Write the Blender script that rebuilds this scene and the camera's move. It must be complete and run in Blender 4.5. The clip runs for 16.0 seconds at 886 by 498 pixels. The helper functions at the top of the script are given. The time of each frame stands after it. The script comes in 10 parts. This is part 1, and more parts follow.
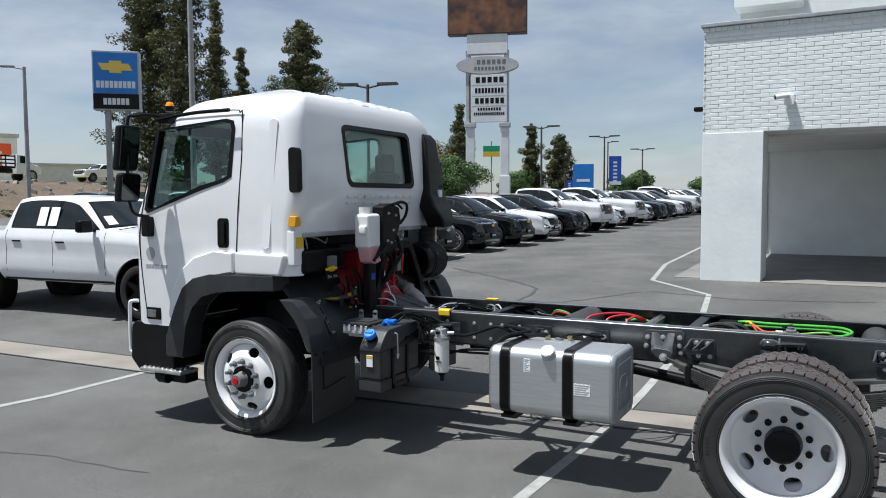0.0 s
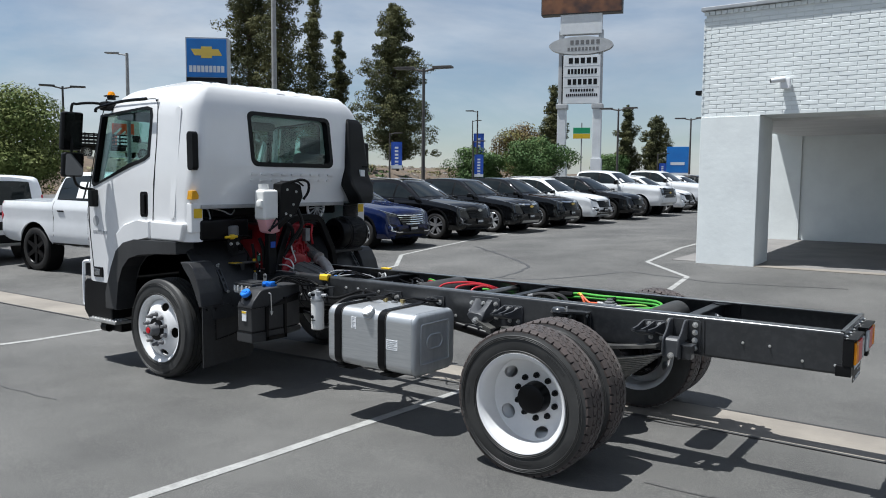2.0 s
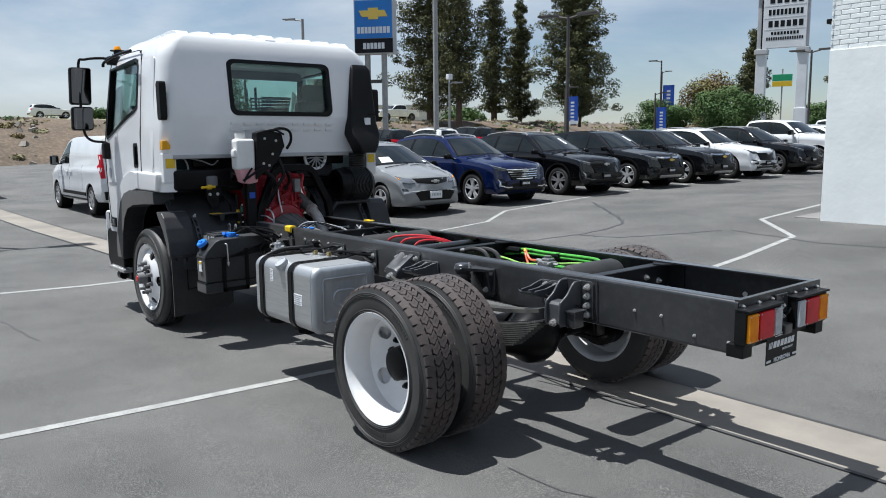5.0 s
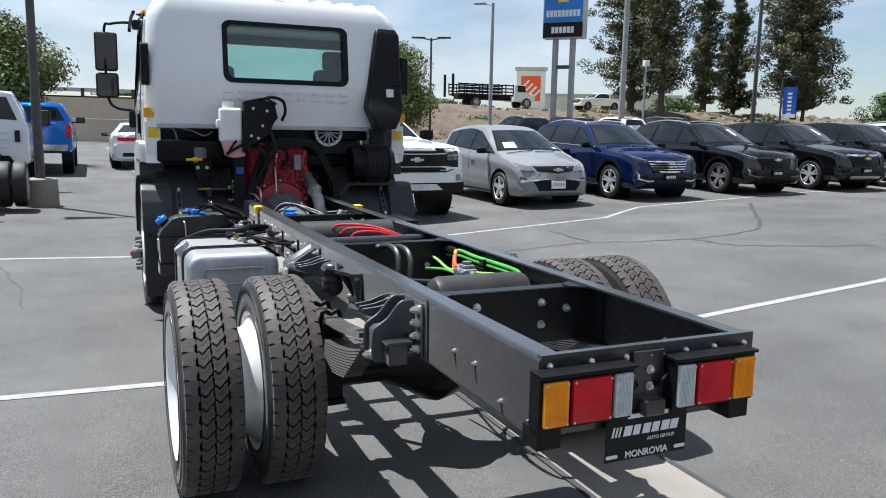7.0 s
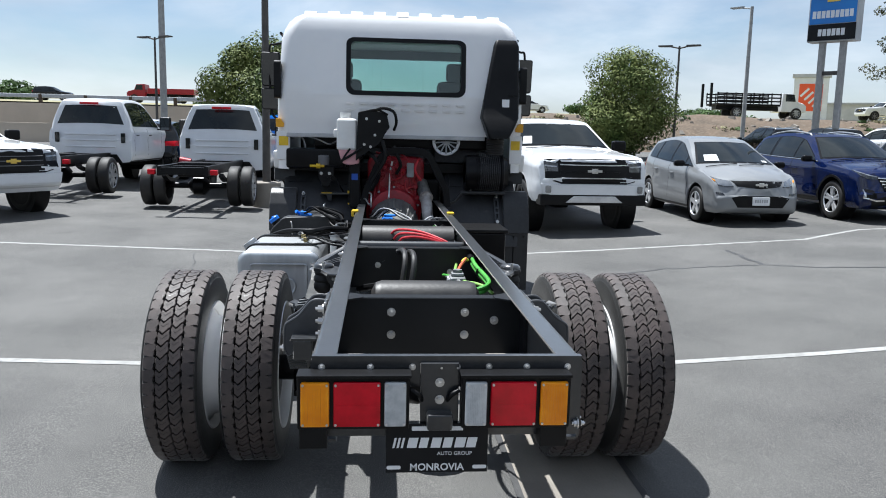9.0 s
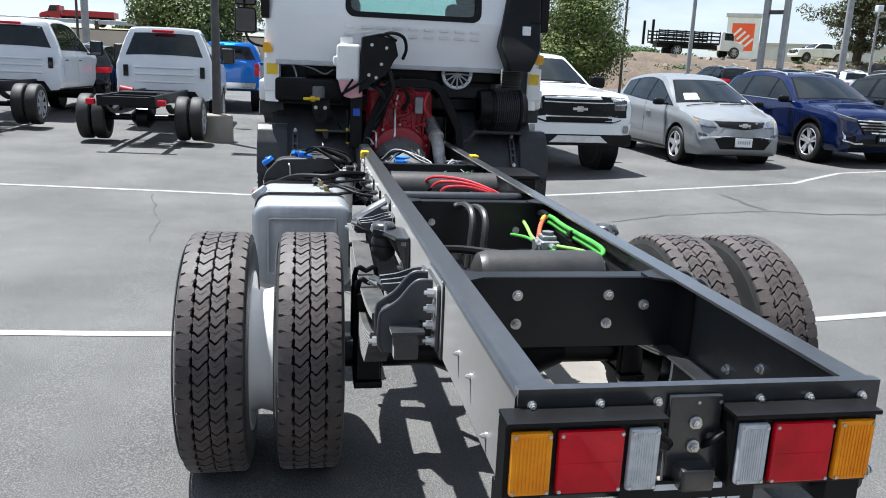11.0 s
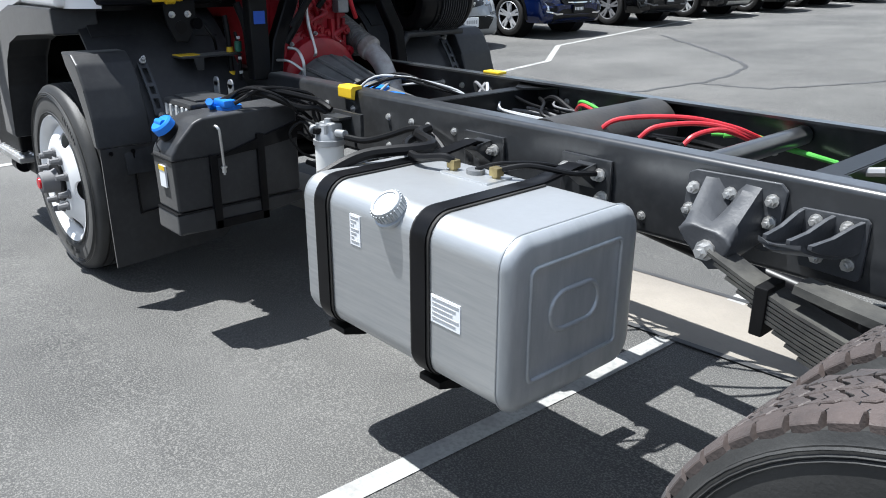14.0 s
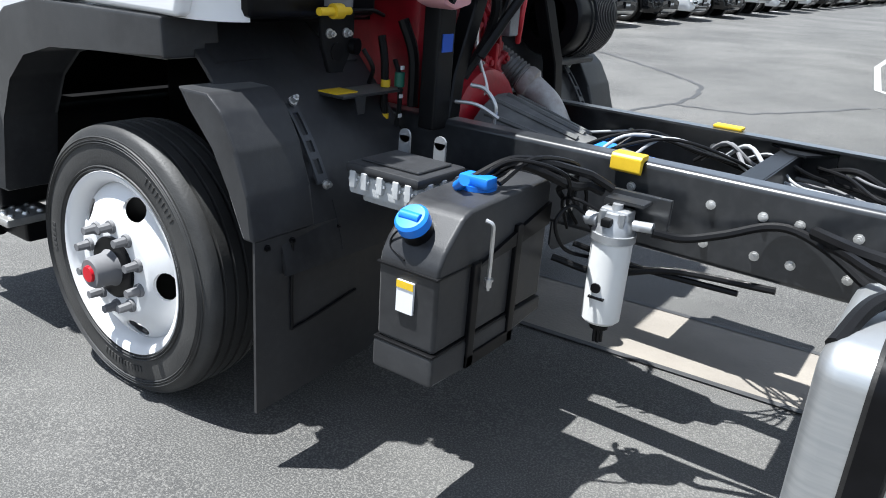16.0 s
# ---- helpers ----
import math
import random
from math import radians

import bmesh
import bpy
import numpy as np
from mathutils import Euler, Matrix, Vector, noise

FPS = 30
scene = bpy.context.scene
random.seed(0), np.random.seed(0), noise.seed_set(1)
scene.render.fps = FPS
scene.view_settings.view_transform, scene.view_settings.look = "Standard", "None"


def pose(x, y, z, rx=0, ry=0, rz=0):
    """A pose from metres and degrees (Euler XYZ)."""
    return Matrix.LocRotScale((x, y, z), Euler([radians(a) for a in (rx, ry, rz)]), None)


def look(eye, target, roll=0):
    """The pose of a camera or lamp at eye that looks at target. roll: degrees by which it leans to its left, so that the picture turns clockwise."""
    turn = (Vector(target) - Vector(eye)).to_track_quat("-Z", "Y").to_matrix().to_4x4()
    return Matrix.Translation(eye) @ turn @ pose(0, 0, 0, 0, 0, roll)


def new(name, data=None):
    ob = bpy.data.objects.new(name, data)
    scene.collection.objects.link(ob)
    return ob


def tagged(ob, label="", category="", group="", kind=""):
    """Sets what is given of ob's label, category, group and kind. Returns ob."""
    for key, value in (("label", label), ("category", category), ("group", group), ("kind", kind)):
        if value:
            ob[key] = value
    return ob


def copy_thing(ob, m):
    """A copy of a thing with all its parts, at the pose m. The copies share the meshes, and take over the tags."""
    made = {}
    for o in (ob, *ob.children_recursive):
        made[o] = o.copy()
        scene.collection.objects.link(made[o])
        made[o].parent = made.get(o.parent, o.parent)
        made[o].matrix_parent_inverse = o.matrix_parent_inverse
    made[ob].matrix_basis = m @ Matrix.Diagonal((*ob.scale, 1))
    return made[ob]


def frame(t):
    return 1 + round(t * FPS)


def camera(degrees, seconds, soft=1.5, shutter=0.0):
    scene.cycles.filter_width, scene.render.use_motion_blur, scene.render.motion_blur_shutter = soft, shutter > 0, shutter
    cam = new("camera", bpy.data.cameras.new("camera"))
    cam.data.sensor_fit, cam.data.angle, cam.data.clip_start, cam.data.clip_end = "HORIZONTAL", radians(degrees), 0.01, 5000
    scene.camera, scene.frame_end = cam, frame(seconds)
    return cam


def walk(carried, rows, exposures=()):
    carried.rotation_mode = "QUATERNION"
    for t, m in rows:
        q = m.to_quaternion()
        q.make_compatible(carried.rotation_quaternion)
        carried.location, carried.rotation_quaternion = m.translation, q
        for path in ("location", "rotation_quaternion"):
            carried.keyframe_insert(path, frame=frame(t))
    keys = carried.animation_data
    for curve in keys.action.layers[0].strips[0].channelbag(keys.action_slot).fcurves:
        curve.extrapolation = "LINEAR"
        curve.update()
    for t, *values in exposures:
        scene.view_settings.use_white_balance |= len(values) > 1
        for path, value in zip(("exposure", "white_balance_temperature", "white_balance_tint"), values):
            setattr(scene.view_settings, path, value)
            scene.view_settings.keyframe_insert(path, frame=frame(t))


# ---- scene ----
from mathutils.bvhtree import BVHTree

cam = camera(59.7, 16.0, soft=1.0)
PATH = [
    (0, 0.020, 0.026, 1.995, 86.37, 0.28, 27.73),
    (0.5, 0.605, 0.120, 1.967, 85.75, 0.32, 29.61),
    (1, 1.107, 0.266, 1.957, 85.30, 0.18, 31.42),
    (1.5, 1.663, 0.367, 1.961, 85.06, -0.13, 33.41),
    (2, 2.215, 0.456, 1.976, 84.99, -0.47, 35.76),
    (2.5, 2.640, 0.702, 1.940, 84.97, -0.43, 38.37),
    (3, 3.070, 0.839, 1.948, 84.83, -0.07, 40.99),
    (3.5, 3.255, 0.948, 1.959, 84.52, 0.50, 43.43),
    (4, 3.288, 1.251, 1.918, 83.85, 0.94, 45.68),
    (4.5, 3.360, 1.742, 1.874, 82.86, 0.98, 47.86),
    (4.7, 3.394, 1.976, 1.862, 82.47, 0.85, 48.81),
    (6.8, 3.361, 4.322, 1.773, 80.95, -1.01, 64.03),
    (7, 3.403, 4.560, 1.738, 81.12, -1.11, 66.06),
    (7.5, 3.430, 5.085, 1.745, 81.65, -1.23, 71.55),
    (8, 3.445, 5.523, 1.736, 82.16, -1.33, 77.20),
    (8.5, 3.665, 5.866, 1.734, 82.10, -1.33, 82.27),
    (9, 3.802, 5.949, 1.751, 81.56, -1.31, 85.32),
    (9.2, 3.801, 5.946, 1.749, 81.21, -1.33, 85.89),
    (11.3, 2.679, 5.131, 1.684, 75.83, -2.61, 78.47),
    (11.5, 2.508, 4.998, 1.670, 75.32, -2.49, 76.79),
    (12, 1.959, 4.679, 1.669, 74.10, -1.69, 71.75),
    (12.5, 1.359, 4.410, 1.645, 72.93, -0.69, 66.00),
    (13, 0.802, 4.124, 1.634, 71.84, 0.02, 59.65),
    (13.5, 0.250, 3.949, 1.579, 70.74, 0.24, 53.36),
    (14, -0.176, 3.772, 1.575, 69.74, -0.14, 47.98),
    (14.5, -0.524, 3.610, 1.602, 68.89, -1.04, 43.90),
    (15, -1.009, 3.550, 1.586, 68.49, -2.23, 41.05),
    (15.5, -1.556, 3.493, 1.587, 68.64, -3.48, 38.61),
    (16, -2.121, 3.483, 1.596, 69.44, -4.34, 35.43),
]
EXPOSURE = [(0, 0.47, 6150, 8), (4.5, 0.55, 6130, 8), (7, 0.85, 6070, 8), (8, 0.98, 6060, 8), (9, 0.86, 6050, 8), (11.5, 1.15, 6050, 8), (12.5, 1.08, 6050, 8), (13.5, 1.05, 6080, 8), (14.5, 1.22, 6050, 8), (16, 1.3, 6080, 8)]
walk(cam, [(t, pose(x, y, z, rx, ry, rz)) for t, x, y, z, rx, ry, rz in PATH], EXPOSURE)

# ---- world, sun and exposure ----
SUN_TO = Vector((-0.27, -0.22, 1.0)).normalized()
world = bpy.data.worlds.new("sky_world")
scene.world = world
world.use_nodes = True
wn, wl = world.node_tree.nodes, world.node_tree.links
wn.clear()
w_out = wn.new("ShaderNodeOutputWorld")
w_bg = wn.new("ShaderNodeBackground")
w_sky = wn.new("ShaderNodeTexSky")
w_sky.sky_type = "NISHITA"
w_sky.sun_disc = False
w_sky.sun_elevation = math.asin(SUN_TO.z)
w_sky.sun_rotation = math.atan2(SUN_TO.x, SUN_TO.y)
w_sky.air_density, w_sky.dust_density, w_sky.ozone_density = 1.0, 0.5, 2.0
w_co = wn.new("ShaderNodeTexCoord")
w_map = wn.new("ShaderNodeMapping")
w_map.inputs["Scale"].default_value = (1.0, 1.0, 3.4)
w_map.inputs["Location"].default_value = (3.1, 1.7, 0.4)
w_n1 = wn.new("ShaderNodeTexNoise")
w_n1.inputs["Scale"].default_value = 2.3
w_n1.inputs["Detail"].default_value = 7.0
w_n1.inputs["Roughness"].default_value = 0.58
w_n1.inputs["Distortion"].default_value = 0.35
w_rmp = wn.new("ShaderNodeValToRGB")
w_rmp.color_ramp.elements[0].position = 0.38
w_rmp.color_ramp.elements[0].color = (0.16, 0.16, 0.16, 1)
w_rmp.color_ramp.elements[1].position = 0.66
w_rmp.color_ramp.elements[1].color = (0.82, 0.82, 0.82, 1)
w_n2 = wn.new("ShaderNodeTexNoise")
w_n2.inputs["Scale"].default_value = 4.5
w_n2.inputs["Detail"].default_value = 5.0
w_cl = wn.new("ShaderNodeValToRGB")
w_cl.color_ramp.elements[0].position = 0.3
w_cl.color_ramp.elements[0].color = (5.2, 5.5, 6.1, 1)
w_cl.color_ramp.elements[1].position = 0.7
w_cl.color_ramp.elements[1].color = (8.8, 9.0, 9.3, 1)
w_mix = wn.new("ShaderNodeMix")
w_mix.data_type = "RGBA"
w_bg.inputs["Strength"].default_value = 0.063
wl.new(w_co.outputs["Generated"], w_map.inputs["Vector"])
wl.new(w_map.outputs["Vector"], w_n1.inputs["Vector"])
wl.new(w_map.outputs["Vector"], w_n2.inputs["Vector"])
wl.new(w_n1.outputs["Fac"], w_rmp.inputs["Fac"])
wl.new(w_n2.outputs["Fac"], w_cl.inputs["Fac"])
wl.new(w_rmp.outputs["Color"], w_mix.inputs["Factor"])
wl.new(w_sky.outputs["Color"], w_mix.inputs["A"])
wl.new(w_cl.outputs["Color"], w_mix.inputs["B"])
wl.new(w_mix.outputs["Result"], w_bg.inputs["Color"])
wl.new(w_bg.outputs["Background"], w_out.inputs["Surface"])

sun = new("sun", bpy.data.lights.new("sun", "SUN"))
sun.data.energy = 5.0
sun.data.angle = radians(0.6)
sun.data.color = (1.0, 0.97, 0.93)
sun.matrix_world = look(SUN_TO * 80, (0, 0, 0))


# ---- materials ----
def material(name, color, rough=0.6, metal=0.0, second=None, scale=6.0, detail=5.0, lo=0.35, hi=0.65, bump=0.0, bump_scale=60.0,
             coat=0.0, trans=0.0, ior=1.45, emit=0.0, spread=0.0, fine=None, fine_scale=200.0, fine_amount=0.3, spec=0.5, rough2=None, stretch=None):
    """A principled material: two colours mixed by noise, a fine grain, bump, and an even spread by object."""
    m = bpy.data.materials.new(name)
    m.use_nodes = True
    n, l = m.node_tree.nodes, m.node_tree.links
    p = n["Principled BSDF"]
    p.inputs["Roughness"].default_value = rough
    p.inputs["Metallic"].default_value = metal
    p.inputs["IOR"].default_value = ior
    p.inputs["Coat Weight"].default_value = coat
    p.inputs["Coat Roughness"].default_value = 0.05
    p.inputs["Transmission Weight"].default_value = trans
    p.inputs["Specular IOR Level"].default_value = spec
    co = n.new("ShaderNodeTexCoord")
    vec = co.outputs["Object"]
    if stretch:
        mp = n.new("ShaderNodeMapping")
        mp.inputs["Scale"].default_value = stretch
        l.new(vec, mp.inputs["Vector"])
        vec = mp.outputs["Vector"]
    out = None
    base = n.new("ShaderNodeRGB")
    base.outputs[0].default_value = (*color, 1)
    out = base.outputs[0]
    if second:
        t = n.new("ShaderNodeTexNoise")
        t.inputs["Scale"].default_value = scale
        t.inputs["Detail"].default_value = detail
        t.inputs["Roughness"].default_value = 0.6
        l.new(vec, t.inputs["Vector"])
        r = n.new("ShaderNodeMapRange")
        r.inputs["From Min"].default_value, r.inputs["From Max"].default_value = lo, hi
        l.new(t.outputs["Fac"], r.inputs["Value"])
        mx = n.new("ShaderNodeMix")
        mx.data_type = "RGBA"
        l.new(r.outputs["Result"], mx.inputs["Factor"])
        l.new(out, mx.inputs["A"])
        mx.inputs["B"].default_value = (*second, 1)
        out = mx.outputs["Result"]
        if rough2 is not None:
            rr = n.new("ShaderNodeMapRange")
            rr.inputs["To Min"].default_value, rr.inputs["To Max"].default_value = rough, rough2
            l.new(r.outputs["Result"], rr.inputs["Value"])
            l.new(rr.outputs["Result"], p.inputs["Roughness"])
    if fine:
        t = n.new("ShaderNodeTexNoise")
        t.inputs["Scale"].default_value = fine_scale
        t.inputs["Detail"].default_value = 3.0
        l.new(vec, t.inputs["Vector"])
        r = n.new("ShaderNodeMapRange")
        r.inputs["From Min"].default_value, r.inputs["From Max"].default_value = 0.45, 0.7
        r.inputs["To Max"].default_value = fine_amount
        l.new(t.outputs["Fac"], r.inputs["Value"])
        mx = n.new("ShaderNodeMix")
        mx.data_type = "RGBA"
        l.new(r.outputs["Result"], mx.inputs["Factor"])
        l.new(out, mx.inputs["A"])
        mx.inputs["B"].default_value = (*fine, 1)
        out = mx.outputs["Result"]
    if spread:
        oi = n.new("ShaderNodeObjectInfo")
        hs = n.new("ShaderNodeHueSaturation")
        r = n.new("ShaderNodeMapRange")
        r.inputs["To Min"].default_value, r.inputs["To Max"].default_value = 1 - spread, 1 + spread
        l.new(oi.outputs["Random"], r.inputs["Value"])
        l.new(r.outputs["Result"], hs.inputs["Value"])
        l.new(out, hs.inputs["Color"])
        out = hs.outputs["Color"]
    l.new(out, p.inputs["Base Color"])
    if bump:
        t = n.new("ShaderNodeTexNoise")
        t.inputs["Scale"].default_value = bump_scale
        t.inputs["Detail"].default_value = 4.0
        l.new(vec, t.inputs["Vector"])
        b = n.new("ShaderNodeBump")
        b.inputs["Strength"].default_value = bump
        b.inputs["Distance"].default_value = 0.01
        l.new(t.outputs["Fac"], b.inputs["Height"])
        l.new(b.outputs["Normal"], p.inputs["Normal"])
    if emit:
        l.new(out, p.inputs["Emission Color"])
        p.inputs["Emission Strength"].default_value = emit
    return m


M = {}
M["asphalt"] = material("asphalt", (0.041, 0.041, 0.0403), 0.78, second=(0.098, 0.0965, 0.092), scale=0.62, detail=11, lo=0.36, hi=0.66, fine=(0.25, 0.242, 0.225), fine_scale=150, fine_amount=0.62, bump=0.6, bump_scale=230)
M["asphalt_seal"] = material("asphalt_seal", (0.035, 0.035, 0.036), 0.6, second=(0.06, 0.06, 0.06), scale=3, bump=0.2)
M["concrete"] = material("concrete", (0.26, 0.235, 0.2), 0.85, second=(0.18, 0.163, 0.14), scale=1.2, detail=8, fine=(0.22, 0.2, 0.18), fine_scale=70, fine_amount=0.35, bump=0.3, bump_scale=60)
M["line_paint"] = material("line_paint", (0.34, 0.34, 0.325), 0.75, second=(0.21, 0.21, 0.2), scale=7, detail=8, lo=0.45, hi=0.75, fine=(0.18, 0.18, 0.18), fine_scale=60, fine_amount=0.5)
M["truck_white"] = material("truck_white", (0.78, 0.78, 0.78), 0.28, second=(0.72, 0.725, 0.73), scale=1.4, coat=0.7, bump=0.02, bump_scale=8)
M["black_plastic"] = material("black_plastic", (0.004, 0.004, 0.0045), 0.42, second=(0.008, 0.008, 0.0085), scale=5, bump=0.08, bump_scale=300, spec=0.22)
M["black_smooth"] = material("black_smooth", (0.003, 0.003, 0.0035), 0.3, second=(0.006, 0.006, 0.007), scale=7, spec=0.2)
M["rail_paint"] = material("rail_paint", (0.0105, 0.0118, 0.0138), 0.36, second=(0.021, 0.023, 0.0265), scale=2.2, detail=8, lo=0.4, hi=0.8, rough2=0.42, coat=1.0, bump=0.035, bump_scale=40, fine=(0.07, 0.072, 0.078), fine_scale=26, fine_amount=0.16, spec=0.35)
M["black_paint"] = material("black_paint", (0.006, 0.0068, 0.008), 0.38, second=(0.011, 0.012, 0.0138), scale=3, detail=7, bump=0.03, bump_scale=40, spec=0.4)
M["dusty_black"] = material("dusty_black", (0.018, 0.018, 0.0185), 0.45, second=(0.045, 0.042, 0.039), scale=4, detail=7, bump=0.1, bump_scale=50)
M["rail_paint"].node_tree.nodes["Principled BSDF"].inputs["Coat Roughness"].default_value = 0.22
M["spring_steel"] = material("spring_steel", (0.035, 0.035, 0.034), 0.45, second=(0.11, 0.107, 0.095), scale=7, detail=8, lo=0.4, hi=0.75, bump=0.12, bump_scale=70)
M["guard_plastic"] = material("guard_plastic", (0.0145, 0.015, 0.0168), 0.4, second=(0.026, 0.027, 0.029), scale=4, detail=7, rough2=0.55, bump=0.06, bump_scale=260, spec=0.5, fine=(0.06, 0.06, 0.06), fine_scale=35, fine_amount=0.14)
M["cast_black"] = material("cast_black", (0.028, 0.030, 0.034), 0.48, second=(0.05, 0.053, 0.059), scale=9, detail=7, bump=0.1, bump_scale=90, spec=0.55)
M["rubber"] = material("rubber", (0.01, 0.0097, 0.0095), 0.6, second=(0.026, 0.024, 0.022), scale=4, detail=7, bump=0.12, bump_scale=120)
M["tyre_side"] = material("tyre_side", (0.022, 0.022, 0.0218), 0.55, second=(0.054, 0.0535, 0.0515), scale=3, detail=8, lo=0.4, hi=0.75, bump=0.12, bump_scale=120)
M["tread"] = material("tread", (0.038, 0.031, 0.029), 0.58, second=(0.075, 0.058, 0.053), scale=9, detail=7, bump=0.2, bump_scale=150, fine=(0.085, 0.068, 0.062), fine_scale=90, fine_amount=0.2)
M["groove_shade"] = material("groove_shade", (0.004, 0.004, 0.004), 0.8, second=(0.008, 0.007, 0.0065), scale=20, spec=0.1)
M["wheel_white"] = material("wheel_white", (0.74, 0.74, 0.74), 0.38, second=(0.6, 0.6, 0.6), scale=3, detail=7, lo=0.45, hi=0.8)
M["tank_alu"] = material("tank_alu", (0.55, 0.56, 0.565), 0.38, 0.8, second=(0.46, 0.475, 0.485), scale=5, detail=6, rough2=0.46, stretch=(1, 1, 14), bump=0.015, bump_scale=30)
M["tank_end"] = material("tank_end", (0.52, 0.54, 0.555), 0.42, 0.7, second=(0.4, 0.42, 0.44), scale=4, detail=8, rough2=0.55, stretch=(1, 3, 0.7))
M["steel"] = material("steel", (0.66, 0.66, 0.65), 0.32, 0.75, second=(0.48, 0.47, 0.45), scale=12)
M["galvanised"] = material("galvanised", (0.46, 0.47, 0.48), 0.5, 0.75, second=(0.36, 0.37, 0.38), scale=6)
M["chrome"] = material("chrome", (0.75, 0.75, 0.76), 0.12, 1.0)
M["bellows"] = material("bellows", (0.1, 0.1, 0.1), 0.5, 0.5, second=(0.17, 0.165, 0.16), scale=14, detail=6)
M["exhaust"] = material("exhaust", (0.5, 0.49, 0.475), 0.5, 0.35, second=(0.25, 0.22, 0.2), scale=9, detail=7)
M["cast_alu"] = material("cast_alu", (0.27, 0.275, 0.28), 0.55, 0.7, second=(0.19, 0.195, 0.2), scale=14, bump=0.15, bump_scale=60)
M["engine_red"] = material("engine_red", (0.34, 0.01, 0.02), 0.36, second=(0.2, 0.007, 0.012), scale=7, detail=6, bump=0.1, bump_scale=50)
M["hose_red"] = material("hose_red", (0.55, 0.03, 0.04), 0.4, second=(0.42, 0.02, 0.03), scale=20)
M["hose_green"] = material("hose_green", (0.1, 0.42, 0.07), 0.4, second=(0.07, 0.32, 0.05), scale=20)
M["hose_lime"] = material("hose_lime", (0.3, 0.55, 0.13), 0.4, second=(0.24, 0.45, 0.1), scale=20)
M["hose_orange"] = material("hose_orange", (0.62, 0.12, 0.05), 0.4)
M["hose_yellow"] = material("hose_yellow", (0.7, 0.5, 0.05), 0.4)
M["blue_cap"] = material("blue_cap", (0.02, 0.2, 0.75), 0.38, second=(0.02, 0.16, 0.6), scale=12)
M["yellow"] = material("yellow", (0.75, 0.5, 0.02), 0.45, second=(0.65, 0.42, 0.02), scale=14)
M["valve_green"] = material("valve_green", (0.02, 0.12, 0.08), 0.45)
# a film of fine dust, seen most at a glancing angle
for nm, dust in (("rail_paint", 0.33), ("tread", 0.25), ("tyre_side", 0.1), ("spring_steel", 0.25), ("guard_plastic", 0.2), ("cast_black", 0.2)):
    bsdf = M[nm].node_tree.nodes["Principled BSDF"]
    bsdf.inputs["Sheen Weight"].default_value = dust
    bsdf.inputs["Sheen Roughness"].default_value = 0.35
    bsdf.inputs["Sheen Tint"].default_value = (0.75, 0.74, 0.72, 1)
M["label_white"] = material("label_white", (0.75, 0.76, 0.77), 0.5)
M["fuse_grey"] = material("fuse_grey", (0.52, 0.53, 0.53), 0.5, second=(0.42, 0.43, 0.43), scale=20)
M["label_grey"] = material("label_grey", (0.35, 0.36, 0.37), 0.6)
M["bottle_white"] = material("bottle_white", (0.75, 0.75, 0.73), 0.5, second=(0.68, 0.68, 0.66), scale=5)
M["coolant_pink"] = material("coolant_pink", (0.62, 0.32, 0.34), 0.5)
M["lens_red"] = material("lens_red", (0.62, 0.004, 0.018), 0.3, second=(0.4, 0.003, 0.01), scale=9, spec=0.2, coat=0.3)
M["lens_amber"] = material("lens_amber", (0.92, 0.34, 0.006), 0.3, second=(0.74, 0.22, 0.004), scale=9, spec=0.2, coat=0.3)
M["lens_yellow"] = material("lens_yellow", (0.8, 0.4, 0.015), 0.3, second=(0.7, 0.33, 0.01), scale=9, coat=0.3)
M["lens_clear"] = material("lens_clear", (0.55, 0.57, 0.58), 0.2, second=(0.42, 0.44, 0.46), scale=30, coat=0.5)
M["wheel_silver"] = material("wheel_silver", (0.72, 0.73, 0.74), 0.25, 0.5, second=(0.54, 0.55, 0.57), scale=6)
M["headlamp"] = material("headlamp", (0.34, 0.36, 0.38), 0.08, 0.6, second=(0.2, 0.21, 0.22), scale=9, coat=1.0)
M["headlamp_dark"] = material("headlamp_dark", (0.07, 0.075, 0.08), 0.1, 0.5, second=(0.02, 0.022, 0.025), scale=14, coat=1.0)
M["glass_dark"] = material("glass_dark", (0.006, 0.0085, 0.009), 0.03, second=(0.012, 0.016, 0.017), scale=2, spec=0.45)
M["seat_cloth"] = material("seat_cloth", (0.1, 0.1, 0.105), 0.9, second=(0.07, 0.07, 0.074), scale=60)
M["trim_grey"] = material("trim_grey", (0.17, 0.17, 0.175), 0.7, second=(0.13, 0.13, 0.135), scale=8)
M["paper"] = material("paper", (0.8, 0.8, 0.8), 0.7)
M["wall_white"] = material("wall_white", (0.765, 0.8, 0.79), 0.75, second=(0.69, 0.72, 0.715), scale=1.6, detail=8, lo=0.4, hi=0.75, bump=0.35, bump_scale=9, spread=0.03)
M["wall_joint"] = material("wall_joint", (0.72, 0.75, 0.742), 0.85, second=(0.65, 0.68, 0.672), scale=3)
M["soffit"] = material("soffit", (0.66, 0.66, 0.65), 0.8, second=(0.58, 0.58, 0.57), scale=1.5)
M["porch_floor"] = material("porch_floor", (0.2, 0.19, 0.18), 0.8, second=(0.15, 0.145, 0.14), scale=1.5, detail=7)
M["bark"] = material("bark", (0.11, 0.075, 0.05), 0.9, second=(0.06, 0.045, 0.035), scale=8, bump=0.5, bump_scale=20)
M["pine"] = material("pine", (0.045, 0.053, 0.026), 0.8, second=(0.125, 0.125, 0.055), scale=0.35, detail=5, spread=0.1, spec=0.2)
